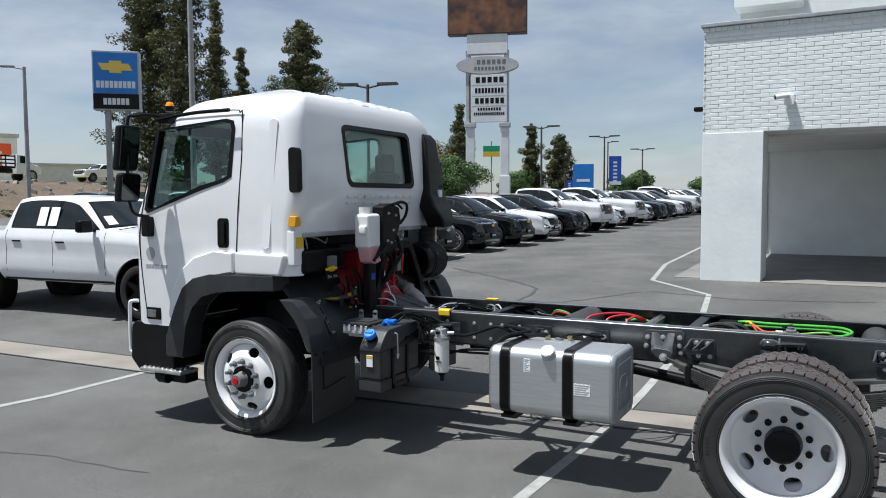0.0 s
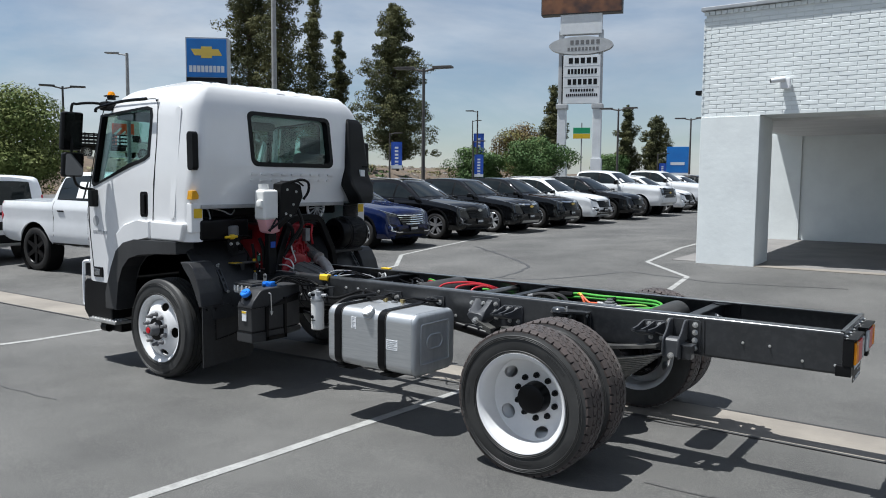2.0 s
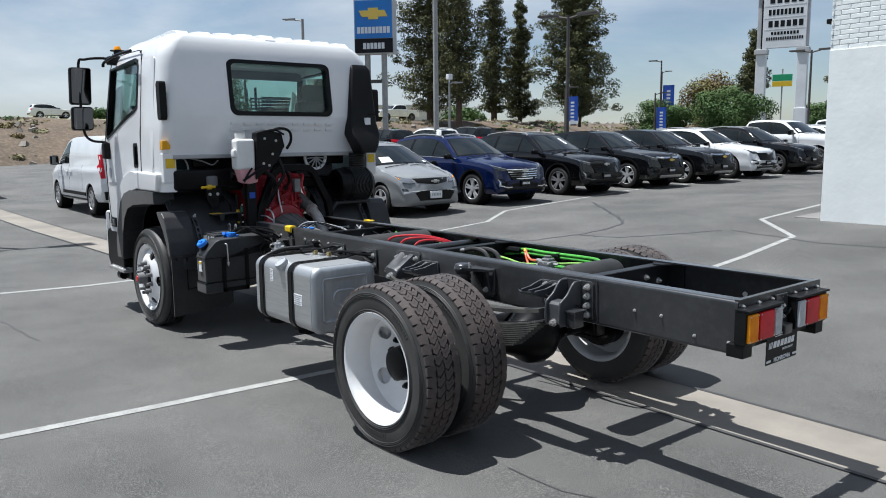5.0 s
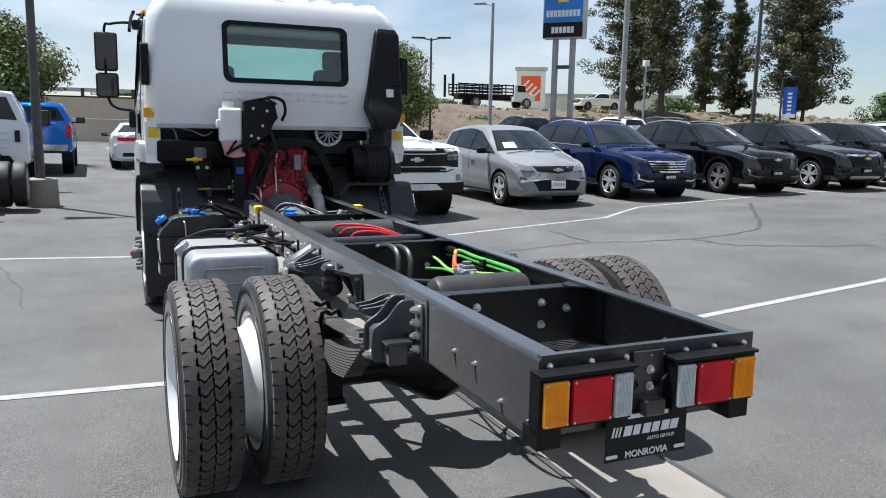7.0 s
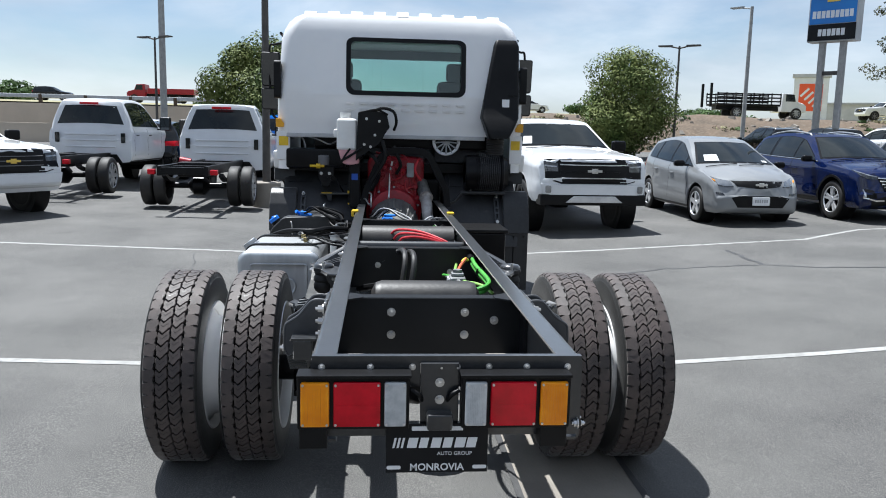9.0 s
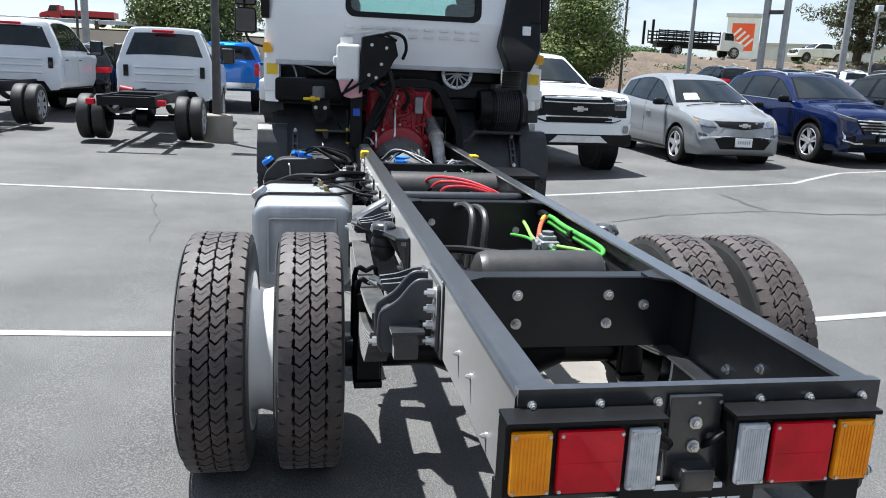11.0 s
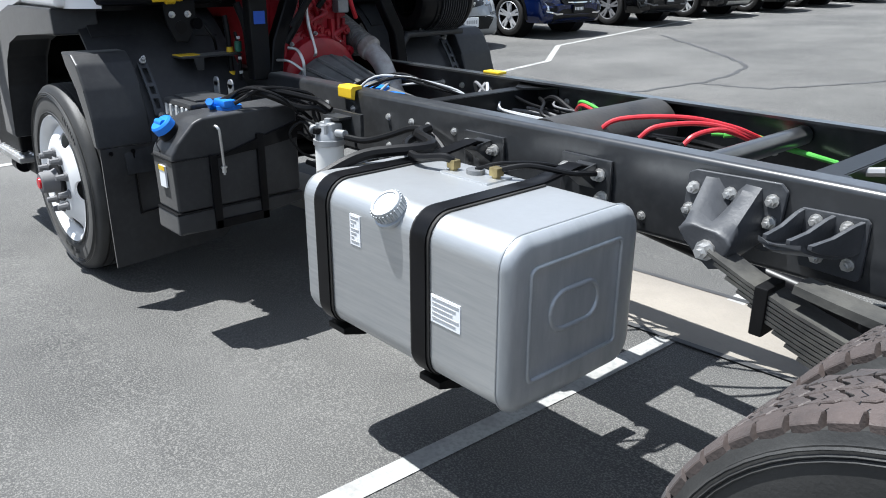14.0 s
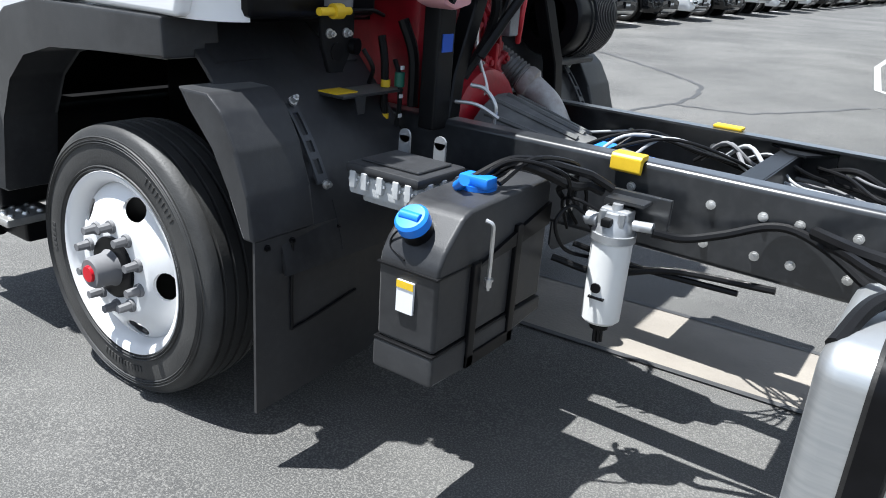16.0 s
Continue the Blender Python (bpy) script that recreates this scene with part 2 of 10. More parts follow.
M["leaf"] = material("leaf", (0.06, 0.095, 0.024), 0.6, second=(0.165, 0.185, 0.06), scale=0.9, detail=5, spread=0.08, spec=0.15)
M["leaf_dark"] = material("leaf_dark", (0.04, 0.08, 0.025), 0.7, second=(0.075, 0.12, 0.04), scale=0.5, detail=5, spread=0.1, spec=0.2)
M["leaf_rust"] = material("leaf_rust", (0.14, 0.08, 0.05), 0.7, second=(0.15, 0.16, 0.045), scale=0.4, spread=0.1, spec=0.2)
M["dirt"] = material("dirt", (0.125, 0.09, 0.062), 0.95, second=(0.075, 0.057, 0.04), scale=0.5, detail=9, bump=0.6, bump_scale=3, fine=(0.27, 0.22, 0.17), fine_scale=5, fine_amount=0.3)
M["dry_grass"] = material("dry_grass", (0.3, 0.27, 0.16), 0.95, second=(0.2, 0.19, 0.1), scale=0.2, detail=8)
M["retaining"] = material("retaining", (0.5, 0.43, 0.35), 0.85, second=(0.43, 0.37, 0.3), scale=0.5, detail=8)
M["pole_dark"] = material("pole_dark", (0.05, 0.045, 0.042), 0.5, second=(0.075, 0.068, 0.062), scale=5)
M["pole_grey"] = material("pole_grey", (0.34, 0.34, 0.33), 0.6, second=(0.26, 0.26, 0.255), scale=4)
M["sign_blue"] = material("sign_blue", (0.02, 0.19, 0.56), 0.3, second=(0.02, 0.16, 0.5), scale=1)
M["sign_black"] = material("sign_black", (0.007, 0.0075, 0.009), 0.4, second=(0.012, 0.0125, 0.014), scale=2, spec=0.2)
M["sign_white"] = material("sign_white", (0.72, 0.74, 0.76), 0.4, second=(0.64, 0.66, 0.68), scale=1)
M["sign_grey"] = material("sign_grey", (0.48, 0.49, 0.5), 0.5, second=(0.4, 0.41, 0.42), scale=1)
M["sign_gold"] = material("sign_gold", (0.72, 0.5, 0.1), 0.35, 0.3)
M["brass"] = material("brass", (0.42, 0.34, 0.16), 0.4, 0.9, second=(0.3, 0.24, 0.12), scale=20)
M["sign_orange"] = material("sign_orange", (0.75, 0.1, 0.03), 0.5)
M["sign_green"] = material("sign_green", (0.02, 0.3, 0.13), 0.5)
M["banner_blue"] = material("banner_blue", (0.03, 0.1, 0.5), 0.6, second=(0.02, 0.08, 0.4), scale=3)
M["screen"] = material("screen", (0.06, 0.035, 0.03), 0.3, second=(0.22, 0.1, 0.05), scale=0.6, detail=2)


def glass(name, color, weight=1.0):
    """Thin pane: mostly see-through, with a clear reflection."""
    m = bpy.data.materials.new(name)
    m.use_nodes = True
    n, l = m.node_tree.nodes, m.node_tree.links
    n.remove(n["Principled BSDF"])
    out = n["Material Output"]
    tr = n.new("ShaderNodeBsdfTransparent")
    tr.inputs["Color"].default_value = (*color, 1)
    gl = n.new("ShaderNodeBsdfGlossy")
    gl.inputs["Roughness"].default_value = 0.02
    lw = n.new("ShaderNodeLayerWeight")
    pw = n.new("ShaderNodeMath")
    pw.operation = "POWER"
    pw.inputs[1].default_value = 4.0
    fr = n.new("ShaderNodeMapRange")
    fr.inputs["To Min"].default_value, fr.inputs["To Max"].default_value = 0.05, 1.0
    l.new(lw.outputs["Facing"], pw.inputs[0])
    l.new(pw.outputs["Value"], fr.inputs["Value"])
    mx = n.new("ShaderNodeMixShader")
    l.new(fr.outputs["Result"], mx.inputs["Fac"])
    l.new(tr.outputs["BSDF"], mx.inputs[1])
    l.new(gl.outputs["BSDF"], mx.inputs[2])
    l.new(mx.outputs["Shader"], out.inputs["Surface"])
    return m


M["cab_glass"] = glass("cab_glass", (0.74, 0.86, 0.84))
M["car_glass"] = glass("car_glass", (0.22, 0.25, 0.26))
M["mirror"] = material("mirror", (0.11, 0.115, 0.12), 0.03, 1.0)


def paint(name, color, metal=0.0, rough=0.3):
    M[name] = material(name, color, rough, metal, second=tuple(c * 0.9 for c in color), scale=1.5, coat=1.0, spec=0.0)
    return M[name]


paint("car_white", (0.72, 0.735, 0.75))
paint("car_black", (0.003, 0.003, 0.0035))
paint("car_charcoal", (0.006, 0.0065, 0.0075), 0.0)
paint("car_silver", (0.25, 0.26, 0.267), 0.15, 0.35)
M["gear_grey"] = material("gear_grey", (0.15, 0.15, 0.145), 0.6, 0.3, second=(0.1, 0.1, 0.098), scale=12, bump=0.2, bump_scale=60)
paint("car_blue", (0.003, 0.009, 0.05), 0.0)
paint("car_bright_blue", (0.01, 0.14, 0.5), 0.2)
paint("car_sand", (0.4, 0.36, 0.3), 0.3)


# ---- mesh helpers ----
def V(*a):
    return Vector(a)


def corner_normals(bm, angle):
    """Corner normals weighted by face area, so that flat faces stay flat beside rounded edges."""
    limit = math.cos(radians(angle))
    bm.normal_update()
    area = {f: f.calc_area() for f in bm.faces}
    out = []
    for f in bm.faces:
        for l in f.loops:
            n = Vector((0, 0, 0))
            for g in l.vert.link_faces:
                if g.normal.dot(f.normal) > limit:
                    n += g.normal * area[g]
            out.append(n.normalized() if n.length > 1e-12 else f.normal.copy())
    return out


def finish(bm, smooth=40):
    bmesh.ops.recalc_face_normals(bm, faces=bm.faces)
    for f in bm.faces:
        f.smooth = True
    normals = corner_normals(bm, smooth)
    me = bpy.data.meshes.new("mesh")
    bm.to_mesh(me)
    bm.free()
    me.normals_split_custom_set(normals)
    return me


def thing(name, label, category, at=(0, 0, 0), group="", kind=""):
    ob = new(name)
    ob.empty_display_size = 0.2
    ob.location = at
    return tagged(ob, label, category, group, kind)


def part(name, bm, mat, parent=None, label="", smooth=40):
    """Links a bmesh, built in the world's (or the thing's) coordinates, as one mesh under a thing or a part."""
    me = bm if isinstance(bm, bpy.types.Mesh) else finish(bm, smooth)
    me.name = name
    if not me.materials:
        me.materials.append(M[mat] if isinstance(mat, str) else mat)
    ob = new(name, me)
    if parent is not None:
        ob.parent = parent
        if parent.type == "EMPTY":
            ob.location = -parent.location
    if label:
        ob["label"] = label
    return ob


def solo(name, bm, mat, label, category, group="", kind="", smooth=40):
    return tagged(part(name, bm, mat, None, "", smooth), label, category, group, kind)


def box(bm, lo, hi, bevel=0.0, seg=2, rot=None, taper=None):
    vs = []
    c = (Vector(lo) + Vector(hi)) / 2
    for z in (lo[2], hi[2]):
        for x, y in ((lo[0], lo[1]), (hi[0], lo[1]), (hi[0], hi[1]), (lo[0], hi[1])):
            p = Vector((x, y, z))
            if taper and z == hi[2]:
                p.x, p.y = c.x + (p.x - c.x) * taper[0], c.y + (p.y - c.y) * taper[1]
            if rot is not None:
                p = c + rot @ (p - c)
            vs.append(bm.verts.new(p))
    fs = [bm.faces.new([vs[i] for i in q]) for q in ((3, 2, 1, 0), (4, 5, 6, 7), (0, 1, 5, 4), (1, 2, 6, 5), (2, 3, 7, 6), (3, 0, 4, 7))]
    if bevel:
        es = list({e for f in fs for e in f.edges})
        bmesh.ops.bevel(bm, geom=es, offset=bevel, segments=seg, affect="EDGES", profile=0.5, clamp_overlap=True)
    return bm


def basis(d):
    d = d.normalized()
    a = Vector((0, 0, 1)) if abs(d.z) < 0.9 else Vector((1, 0, 0))
    u = d.cross(a).normalized()
    return u, d.cross(u).normalized()


def cyl(bm, p0, p1, r0, r1=None, n=16):
    p0, p1 = Vector(p0), Vector(p1)
    r1 = r0 if r1 is None else r1
    u, w = basis(p1 - p0)
    rings = []
    for p, r in ((p0, r0), (p1, r1)):
        rings.append([bm.verts.new(p + (u * math.cos(2 * math.pi * k / n) + w * math.sin(2 * math.pi * k / n)) * r) for k in range(n)])
    for k in range(n):
        bm.faces.new((rings[0][k], rings[0][(k + 1) % n], rings[1][(k + 1) % n], rings[1][k]))
    bm.faces.new(rings[0][::-1])
    bm.faces.new(rings[1])
    return bm


def lathe(bm, prof, at, axis=(0, 1, 0), n=40, closed=False):
    """Turns a profile of (along the axis, radius) round the axis."""
    at, d = Vector(at), Vector(axis).normalized()
    u, w = basis(d)
    rings = []
    for a, r in prof:
        if r < 1e-6:
            rings.append([bm.verts.new(at + d * a)])
        else:
            rings.append([bm.verts.new(at + d * a + (u * math.cos(2 * math.pi * k / n) + w * math.sin(2 * math.pi * k / n)) * r) for k in range(n)])
    pairs = list(zip(rings, rings[1:])) + ([(rings[-1], rings[0])] if closed else [])
    for a, b in pairs:
        for k in range(n):
            j = (k + 1) % n
            if len(a) == 1 and len(b) == 1:
                continue
            if len(a) == 1:
                bm.faces.new((a[0], b[j], b[k]))
            elif len(b) == 1:
                bm.faces.new((a[k], a[j], b[0]))
            else:
                bm.faces.new((a[k], a[j], b[j], b[k]))
    return bm


def smooth_path(pts, steps=6):
    pts = [Vector(p) for p in pts]
    if len(pts) < 3:
        return pts
    q = [pts[0] * 2 - pts[1]] + pts + [pts[-1] * 2 - pts[-2]]
    out = []
    for i in range(1, len(q) - 2):
        a, b, c, d = q[i - 1], q[i], q[i + 1], q[i + 2]
        for k in range(steps):
            t = k / steps
            out.append(0.5 * (2 * b + (c - a) * t + (2 * a - 5 * b + 4 * c - d) * t * t + (3 * b - a - 3 * c + d) * t ** 3))
    return out + [pts[-1]]


def tube(bm, pts, r, n=8, steps=6, smooth=True):
    """A round hose or bar through the points."""
    pts = smooth_path(pts, steps) if smooth else [Vector(p) for p in pts]
    rings, u = [], None
    for i, p in enumerate(pts):
        d = (pts[min(i + 1, len(pts) - 1)] - pts[max(i - 1, 0)]).normalized()
        if u is None:
            u, w = basis(d)
        u = (u - d * u.dot(d)).normalized()
        w = d.cross(u)
        rings.append([bm.verts.new(p + (u * math.cos(2 * math.pi * k / n) + w * math.sin(2 * math.pi * k / n)) * r) for k in range(n)])
    for a, b in zip(rings, rings[1:]):
        for k in range(n):
            bm.faces.new((a[k], a[(k + 1) % n], b[(k + 1) % n], b[k]))
    bm.faces.new(rings[0][::-1])
    bm.faces.new(rings[-1])
    return bm


def ribbon(bm, pts, w, t, side=(0, 1, 0)):
    """A flat bar of width w (along side) and thickness t through the points."""
    pts = [Vector(p) for p in pts]
    s = Vector(side).normalized()
    rings = []
    for i, p in enumerate(pts):
        d = (pts[min(i + 1, len(pts) - 1)] - pts[max(i - 1, 0)]).normalized()
        nrm = d.cross(s).normalized()
        rings.append([bm.verts.new(p + s * a * w / 2 + nrm * b * t / 2) for a, b in ((-1, -1), (1, -1), (1, 1), (-1, 1))])
    for a, b in zip(rings, rings[1:]):
        for k in range(4):
            bm.faces.new((a[k], a[(k + 1) % 4], b[(k + 1) % 4], b[k]))
    bm.faces.new(rings[0][::-1])
    bm.faces.new(rings[-1])
    return bm


def prism(bm, pts, axis, a, b, bevel=0.0, seg=2):
    """A polygon of two coordinates, drawn out along the third axis from a to b."""
    def at(p, h):
        return {"x": (h, p[0], p[1]), "y": (p[0], h, p[1]), "z": (p[0], p[1], h)}[axis]
    lo = [bm.verts.new(at(p, a)) for p in pts]
    hi = [bm.verts.new(at(p, b)) for p in pts]
    fs = [bm.faces.new(lo[::-1]), bm.faces.new(hi)]
    for k in range(len(pts)):
        j = (k + 1) % len(pts)
        fs.append(bm.faces.new((lo[k], lo[j], hi[j], hi[k])))
    if bevel:
        es = list({e for f in fs for e in f.edges})
        bmesh.ops.bevel(bm, geom=es, offset=bevel, segments=seg, affect="EDGES", profile=0.5, clamp_overlap=True)
    return bm


def rounded(x0, x1, y0, y1, r, n=5):
    out = []
    for cx, cy, a in ((x1 - r, y1 - r, 0), (x0 + r, y1 - r, 90), (x0 + r, y0 + r, 180), (x1 - r, y0 + r, 270)):
        for k in range(n + 1):
            t = radians(a + 90 * k / n)
            out.append((cx + r * math.cos(t), cy + r * math.sin(t)))
    return out


def loft(bm, rings, cap=True):
    rs = [[bm.verts.new(p) for p in r] for r in rings]
    n = len(rs[0])
    for a, b in zip(rs, rs[1:]):
        for k in range(n):
            bm.faces.new((a[k], a[(k + 1) % n], b[(k + 1) % n], b[k]))
    if cap:
        bm.faces.new(rs[0][::-1])
        bm.faces.new(rs[-1])
    return bm


def cut(body, cutters, op="DIFFERENCE"):
    """Solid geometry: takes the closed cutters from the closed body, and gives the mesh."""
    bmesh.ops.recalc_face_normals(body, faces=body.faces)
    me = bpy.data.meshes.new("body")
    body.to_mesh(me)
    body.free()
    ob = new("body", me)
    tools = []
    for c in cutters:
        bmesh.ops.recalc_face_normals(c, faces=c.faces)
        cm = bpy.data.meshes.new("tool")
        c.to_mesh(cm)
        c.free()
        t = new("tool", cm)
        tools.append(t)
        mod = ob.modifiers.new("cut", "BOOLEAN")
        mod.operation, mod.object, mod.solver = op, t, "EXACT"
    dg = bpy.context.evaluated_depsgraph_get()
    out = bpy.data.meshes.new_from_object(ob.evaluated_get(dg))
    for t in tools + [ob]:
        bpy.data.objects.remove(t)
    bm = bmesh.new()
    bm.from_mesh(out)
    for f in bm.faces:
        f.smooth = True
    normals = corner_normals(bm, 32)
    bm.to_mesh(out)
    bm.free()
    out.normals_split_custom_set(normals)
    return out


def word(name, text, size, mat, m, parent=None, depth=0.002, shear=0.0, bold=0.0):
    """Lettering with the built-in font, as a mesh, centred, upright in the plane of m."""
    cu = bpy.data.curves.new(name, "FONT")
    cu.body, cu.size, cu.extrude, cu.shear, cu.offset = text, size, depth, shear, bold
    cu.align_x, cu.align_y = "CENTER", "CENTER"
    cu.resolution_u = 3
    t = new(name, cu)
    dg = bpy.context.evaluated_depsgraph_get()
    me = bpy.data.meshes.new_from_object(t.evaluated_get(dg))
    bpy.data.objects.remove(t)
    me.transform(m)
    me.materials.clear()
    return part(name, me, mat, parent)


def ground_z(x, y):
    """The lot rises gently away from the gutter, more steeply beside the building than under the parked cars."""
    steep = np.interp(y, [-60, -10, 0, 6.5, 7.4, 13.4, 15, 60, 200], [0.3, 0.2, 0.08, 0, 0, 0.38, 0.45, 1.0, 1.8])
    gentle = np.interp(y, [-60, -10, 0, 6.5, 7.4, 13, 15, 20, 60, 200], [0.3, 0.2, 0.08, 0, 0, 0.2, 0.25, 0.34, 1.0, 1.8])
    f = np.interp(x, [-9, -4], [1, 0])
    return float(gentle * f + steep * (1 - f) + np.interp(x, [-45, -6], [0.5, 0]))

# ---- the ground ----
def spaced(stops):
    out = []
    for a, b, n in stops:
        out += [a + (b - a) * k / n for k in range(n)]
    return out + [stops[-1][1]]


bm = bmesh.new()
gx = spaced([(-2500, -300, 6), (-300, -60, 8), (-60, -45, 3), (-45, -6, 13), (-6, 8, 14), (8, 60, 8), (60, 600, 4), (600, 2500, 3)])
gy = spaced([(-2500, -300, 5), (-300, -60, 4), (-60, -10, 5), (-10, 0, 5), (0, 6.5, 7), (6.5, 7.4, 3), (7.4, 13.4, 6), (13.4, 15, 2), (15, 60, 15), (60, 200, 8), (200, 2500, 6)])
grid = [[bm.verts.new((x, y, ground_z(x, y))) for y in gy] for x in gx]
for i in range(len(gx) - 1):
    for j in range(len(gy) - 1):
        bm.faces.new((grid[i][j], grid[i + 1][j], grid[i + 1][j + 1], grid[i][j + 1]))
solo("ground", bm, "asphalt", "weathered grey asphalt car park sloping gently to a gutter", "ground", kind="structure")


def strip(bm, pts, w, lift=0.004, step=0.5):
    """A painted or laid band on the ground along a line of plan points."""
    line = []
    for a, b in zip(pts, pts[1:]):
        a, b = Vector(a), Vector(b)
        n = max(1, int((b - a).length / step))
        line += [a + (b - a) * k / n for k in range(n)]
    line.append(Vector(pts[-1]))
    prev = None
    for i, p in enumerate(line):
        d = (line[min(i + 1, len(line) - 1)] - line[max(i - 1, 0)]).normalized()
        s = Vector((-d.y, d.x)) * w / 2
        pair = []
        for q in (p + s, p - s):
            pair.append(bm.verts.new((q.x, q.y, ground_z(q.x, q.y) + lift)))
        if prev:
            bm.faces.new((prev[0], prev[1], pair[1], pair[0]))
        prev = pair
    return bm


for pts, label in (
        ([(-2.3, -6), (-1.96, 2.4), (-1.88, 4.0), (-1.82, 6.0), (-1.77, 9.4), (-1.86, 11.8), (-2.03, 13.5), (-3.28, 14.9), (-3.7, 18.1), (-3.9, 26)], "worn white painted line with a jog beside the building"),
        ([(-8.4, -16), (-7.5, 0.7), (-7.25, 3.6), (-7.1, 5.0), (-7.32, 9.29), (-7.72, 12.64), (-8.92, 14.3), (-9.98, 20.0), (-9.9, 32), (-9.0, 70)], "worn white painted line before the row of parked cars")):
    bm = bmesh.new()
    strip(bm, pts, 0.09)
    solo("parking_line", bm, "line_paint", label, "road marking", kind="structure")

bm = bmesh.new()
strip(bm, [(-40, 5.2), (-14, 6.1), (-9, 6.41), (-6, 6.62), (-1, 6.98), (2, 6.95), (12, 6.8)], 0.6, 0.006, 0.6)
solo("gutter", bm, "concrete", "pale concrete drainage gutter strip across the asphalt", "gutter", kind="structure")
bm = bmesh.new()
for s in (-1, 1):
    strip(bm, [(-40, 5.2 + s * 0.31), (-14, 6.1 + s * 0.31), (-9, 6.41 + s * 0.31), (-6, 6.62 + s * 0.31), (-1, 6.98 + s * 0.31), (2, 6.95 + s * 0.31), (12, 6.8 + s * 0.31)], 0.035, 0.009, 0.6)
solo("gutter_joint", bm, "asphalt_seal", "dark tar joint along both sides of the gutter", "joint", kind="structure")

# cracks, sealed seams and tyre scuffs
rng = random.Random(5)
bm = bmesh.new()
for line, w in (([(-8.55, 16.8), (-6.75, 15.15), (-5.69, 14.16), (-5.12, 13.5), (-4.91, 12.88), (-4.97, 12.11), (-5.21, 11.4), (-5.58, 10.86), (-6.41, 10.96), (-7.14, 10.99)], 0.06),
                ([(-4.97, 12.11), (-4.48, 12.09), (-4.11, 12.17), (-3.57, 12.84), (-3.1, 13.57)], 0.05), ([(-5.58, 10.86), (-5.63, 10.18), (-5.62, 9.56), (-5.34, 8.62)], 0.045), ([(-3.1, 13.57), (-1.5, 13.2), (0.8, 13.6)], 0.04),
                ([(-7, 3.4), (-5.6, 3.75), (-4.2, 3.9)], 0.012), ([(0.4, 5.2), (1.6, 5.4), (3.0, 4.9)], 0.012), ([(2.2, 2.2), (2.8, 3.6), (2.6, 4.8)], 0.01)):
    pts = []
    for a, b in zip(line, line[1:]):
        for k in range(6):
            t = k / 6
            pts.append((a[0] + (b[0] - a[0]) * t + rng.uniform(-0.03, 0.03), a[1] + (b[1] - a[1]) * t + rng.uniform(-0.03, 0.03)))
    strip(bm, pts, w, 0.003, 0.3)
solo("asphalt_crack", bm, "asphalt_seal", "dark sealed cracks and tyre scuffs on the asphalt", "crack", kind="structure")

# ---- freeway embankment ----
bm = bmesh.new()
rows = []
for y in spaced([(9, 160, 90), (160, 420, 20)]):
    row = []
    for k, (x, z) in enumerate(((-46, 0.5), (-48.5, 1.7), (-51, 2.5), (-53.5, 3.1), (-55.5, 3.5), (-58, 3.5))):
        b = 0.35 if 0 < k < 5 else 0.05
        q = noise.noise(Vector((x * 0.35, y * 0.35, 0))) * b
        row.append(bm.verts.new((x - max(0, y - 60) * 0.35, y, z + q + max(0.0, y - 20) * 0.006)))
    rows.append(row)
for a, b in zip(rows, rows[1:]):
    for k in range(5):
        bm.faces.new((a[k], a[k + 1], b[k + 1], b[k]))
solo("embankment", bm, "dirt", "bare brown dirt bank below the freeway", "embankment", kind="structure")

bm = bmesh.new()
box(bm, (-50.4, -120, 0.6), (-50, 9.5, 3.2), 0.02)
box(bm, (-47.4, -120, 0.6), (-47.0, 9.5, 1.9), 0.02)
solo("retaining_wall", bm, "retaining", "beige concrete retaining walls below the freeway", "wall", kind="structure")

bm = bmesh.new()
vs = [bm.verts.new(p) for p in ((-55.5, -400, 3.2), (-55.5, 9, 3.45), (-57, 60, 3.7), (-180, 420, 5.8), (-220, 420, 7), (-95, 60, 4.75), (-95, -400, 4.75))]
bm.faces.new(vs)
vs = [bm.verts.new(p) for p in ((-50.2, -400, 2.9), (-50.2, 9.5, 3.3), (-55.6, 9.5, 3.44), (-55.6, -400, 3.19))]
bm.faces.new(vs)
vs = [bm.verts.new(p) for p in ((-95, -400, 4.75), (-95, 60, 4.75), (-220, 420, 7), (-900, 420, 8), (-900, -400, 6))]
bm.faces.new(vs)
solo("freeway", bm, "dry_grass", "raised freeway ground with dry verge", "road", kind="structure")

rail_fence = thing("guard_rail", "weathered steel guard rail along the freeway wall", "guard rail", (-50.2, 0, 3.2))
bm = bmesh.new()
box(bm, (-50.25, -90, 3.55), (-50.15, 9, 3.8), 0.03)
part("beam", bm, "galvanised", rail_fence)
for k in range(34):
    bm = bmesh.new()
    y = -89 + k * 2.9
    box(bm, (-50.3, y, 3.1), (-50.1, y + 0.2, 3.78))
    part("post", bm, "bark", rail_fence)

# ---- the white brick building ----
X0, Y0, PZ, TOP = -2.47, 15.3, 3.22, 5.2
bm = bmesh.new()
box(bm, (X0, Y0, 0.3), (-1.40, Y0 + 1.0, PZ), 0.012)
solo("building_pillar", bm, "wall_white", "white painted plaster corner pillar of the building", "pillar", kind="structure")
bm = bmesh.new()
box(bm, (X0 + 0.03, Y0 + 0.03, PZ + 0.002), (24, Y0 + 0.9, TOP - 0.02))
box(bm, (X0 + 0.03, Y0 + 0.9, PZ + 0.002), (X0 + 0.4, Y0 + 12, TOP - 0.02))
solo("wall_front", bm, "wall_joint", "white painted brick wall band over the drive-through opening", "wall", kind="structure")
bm = bmesh.new()
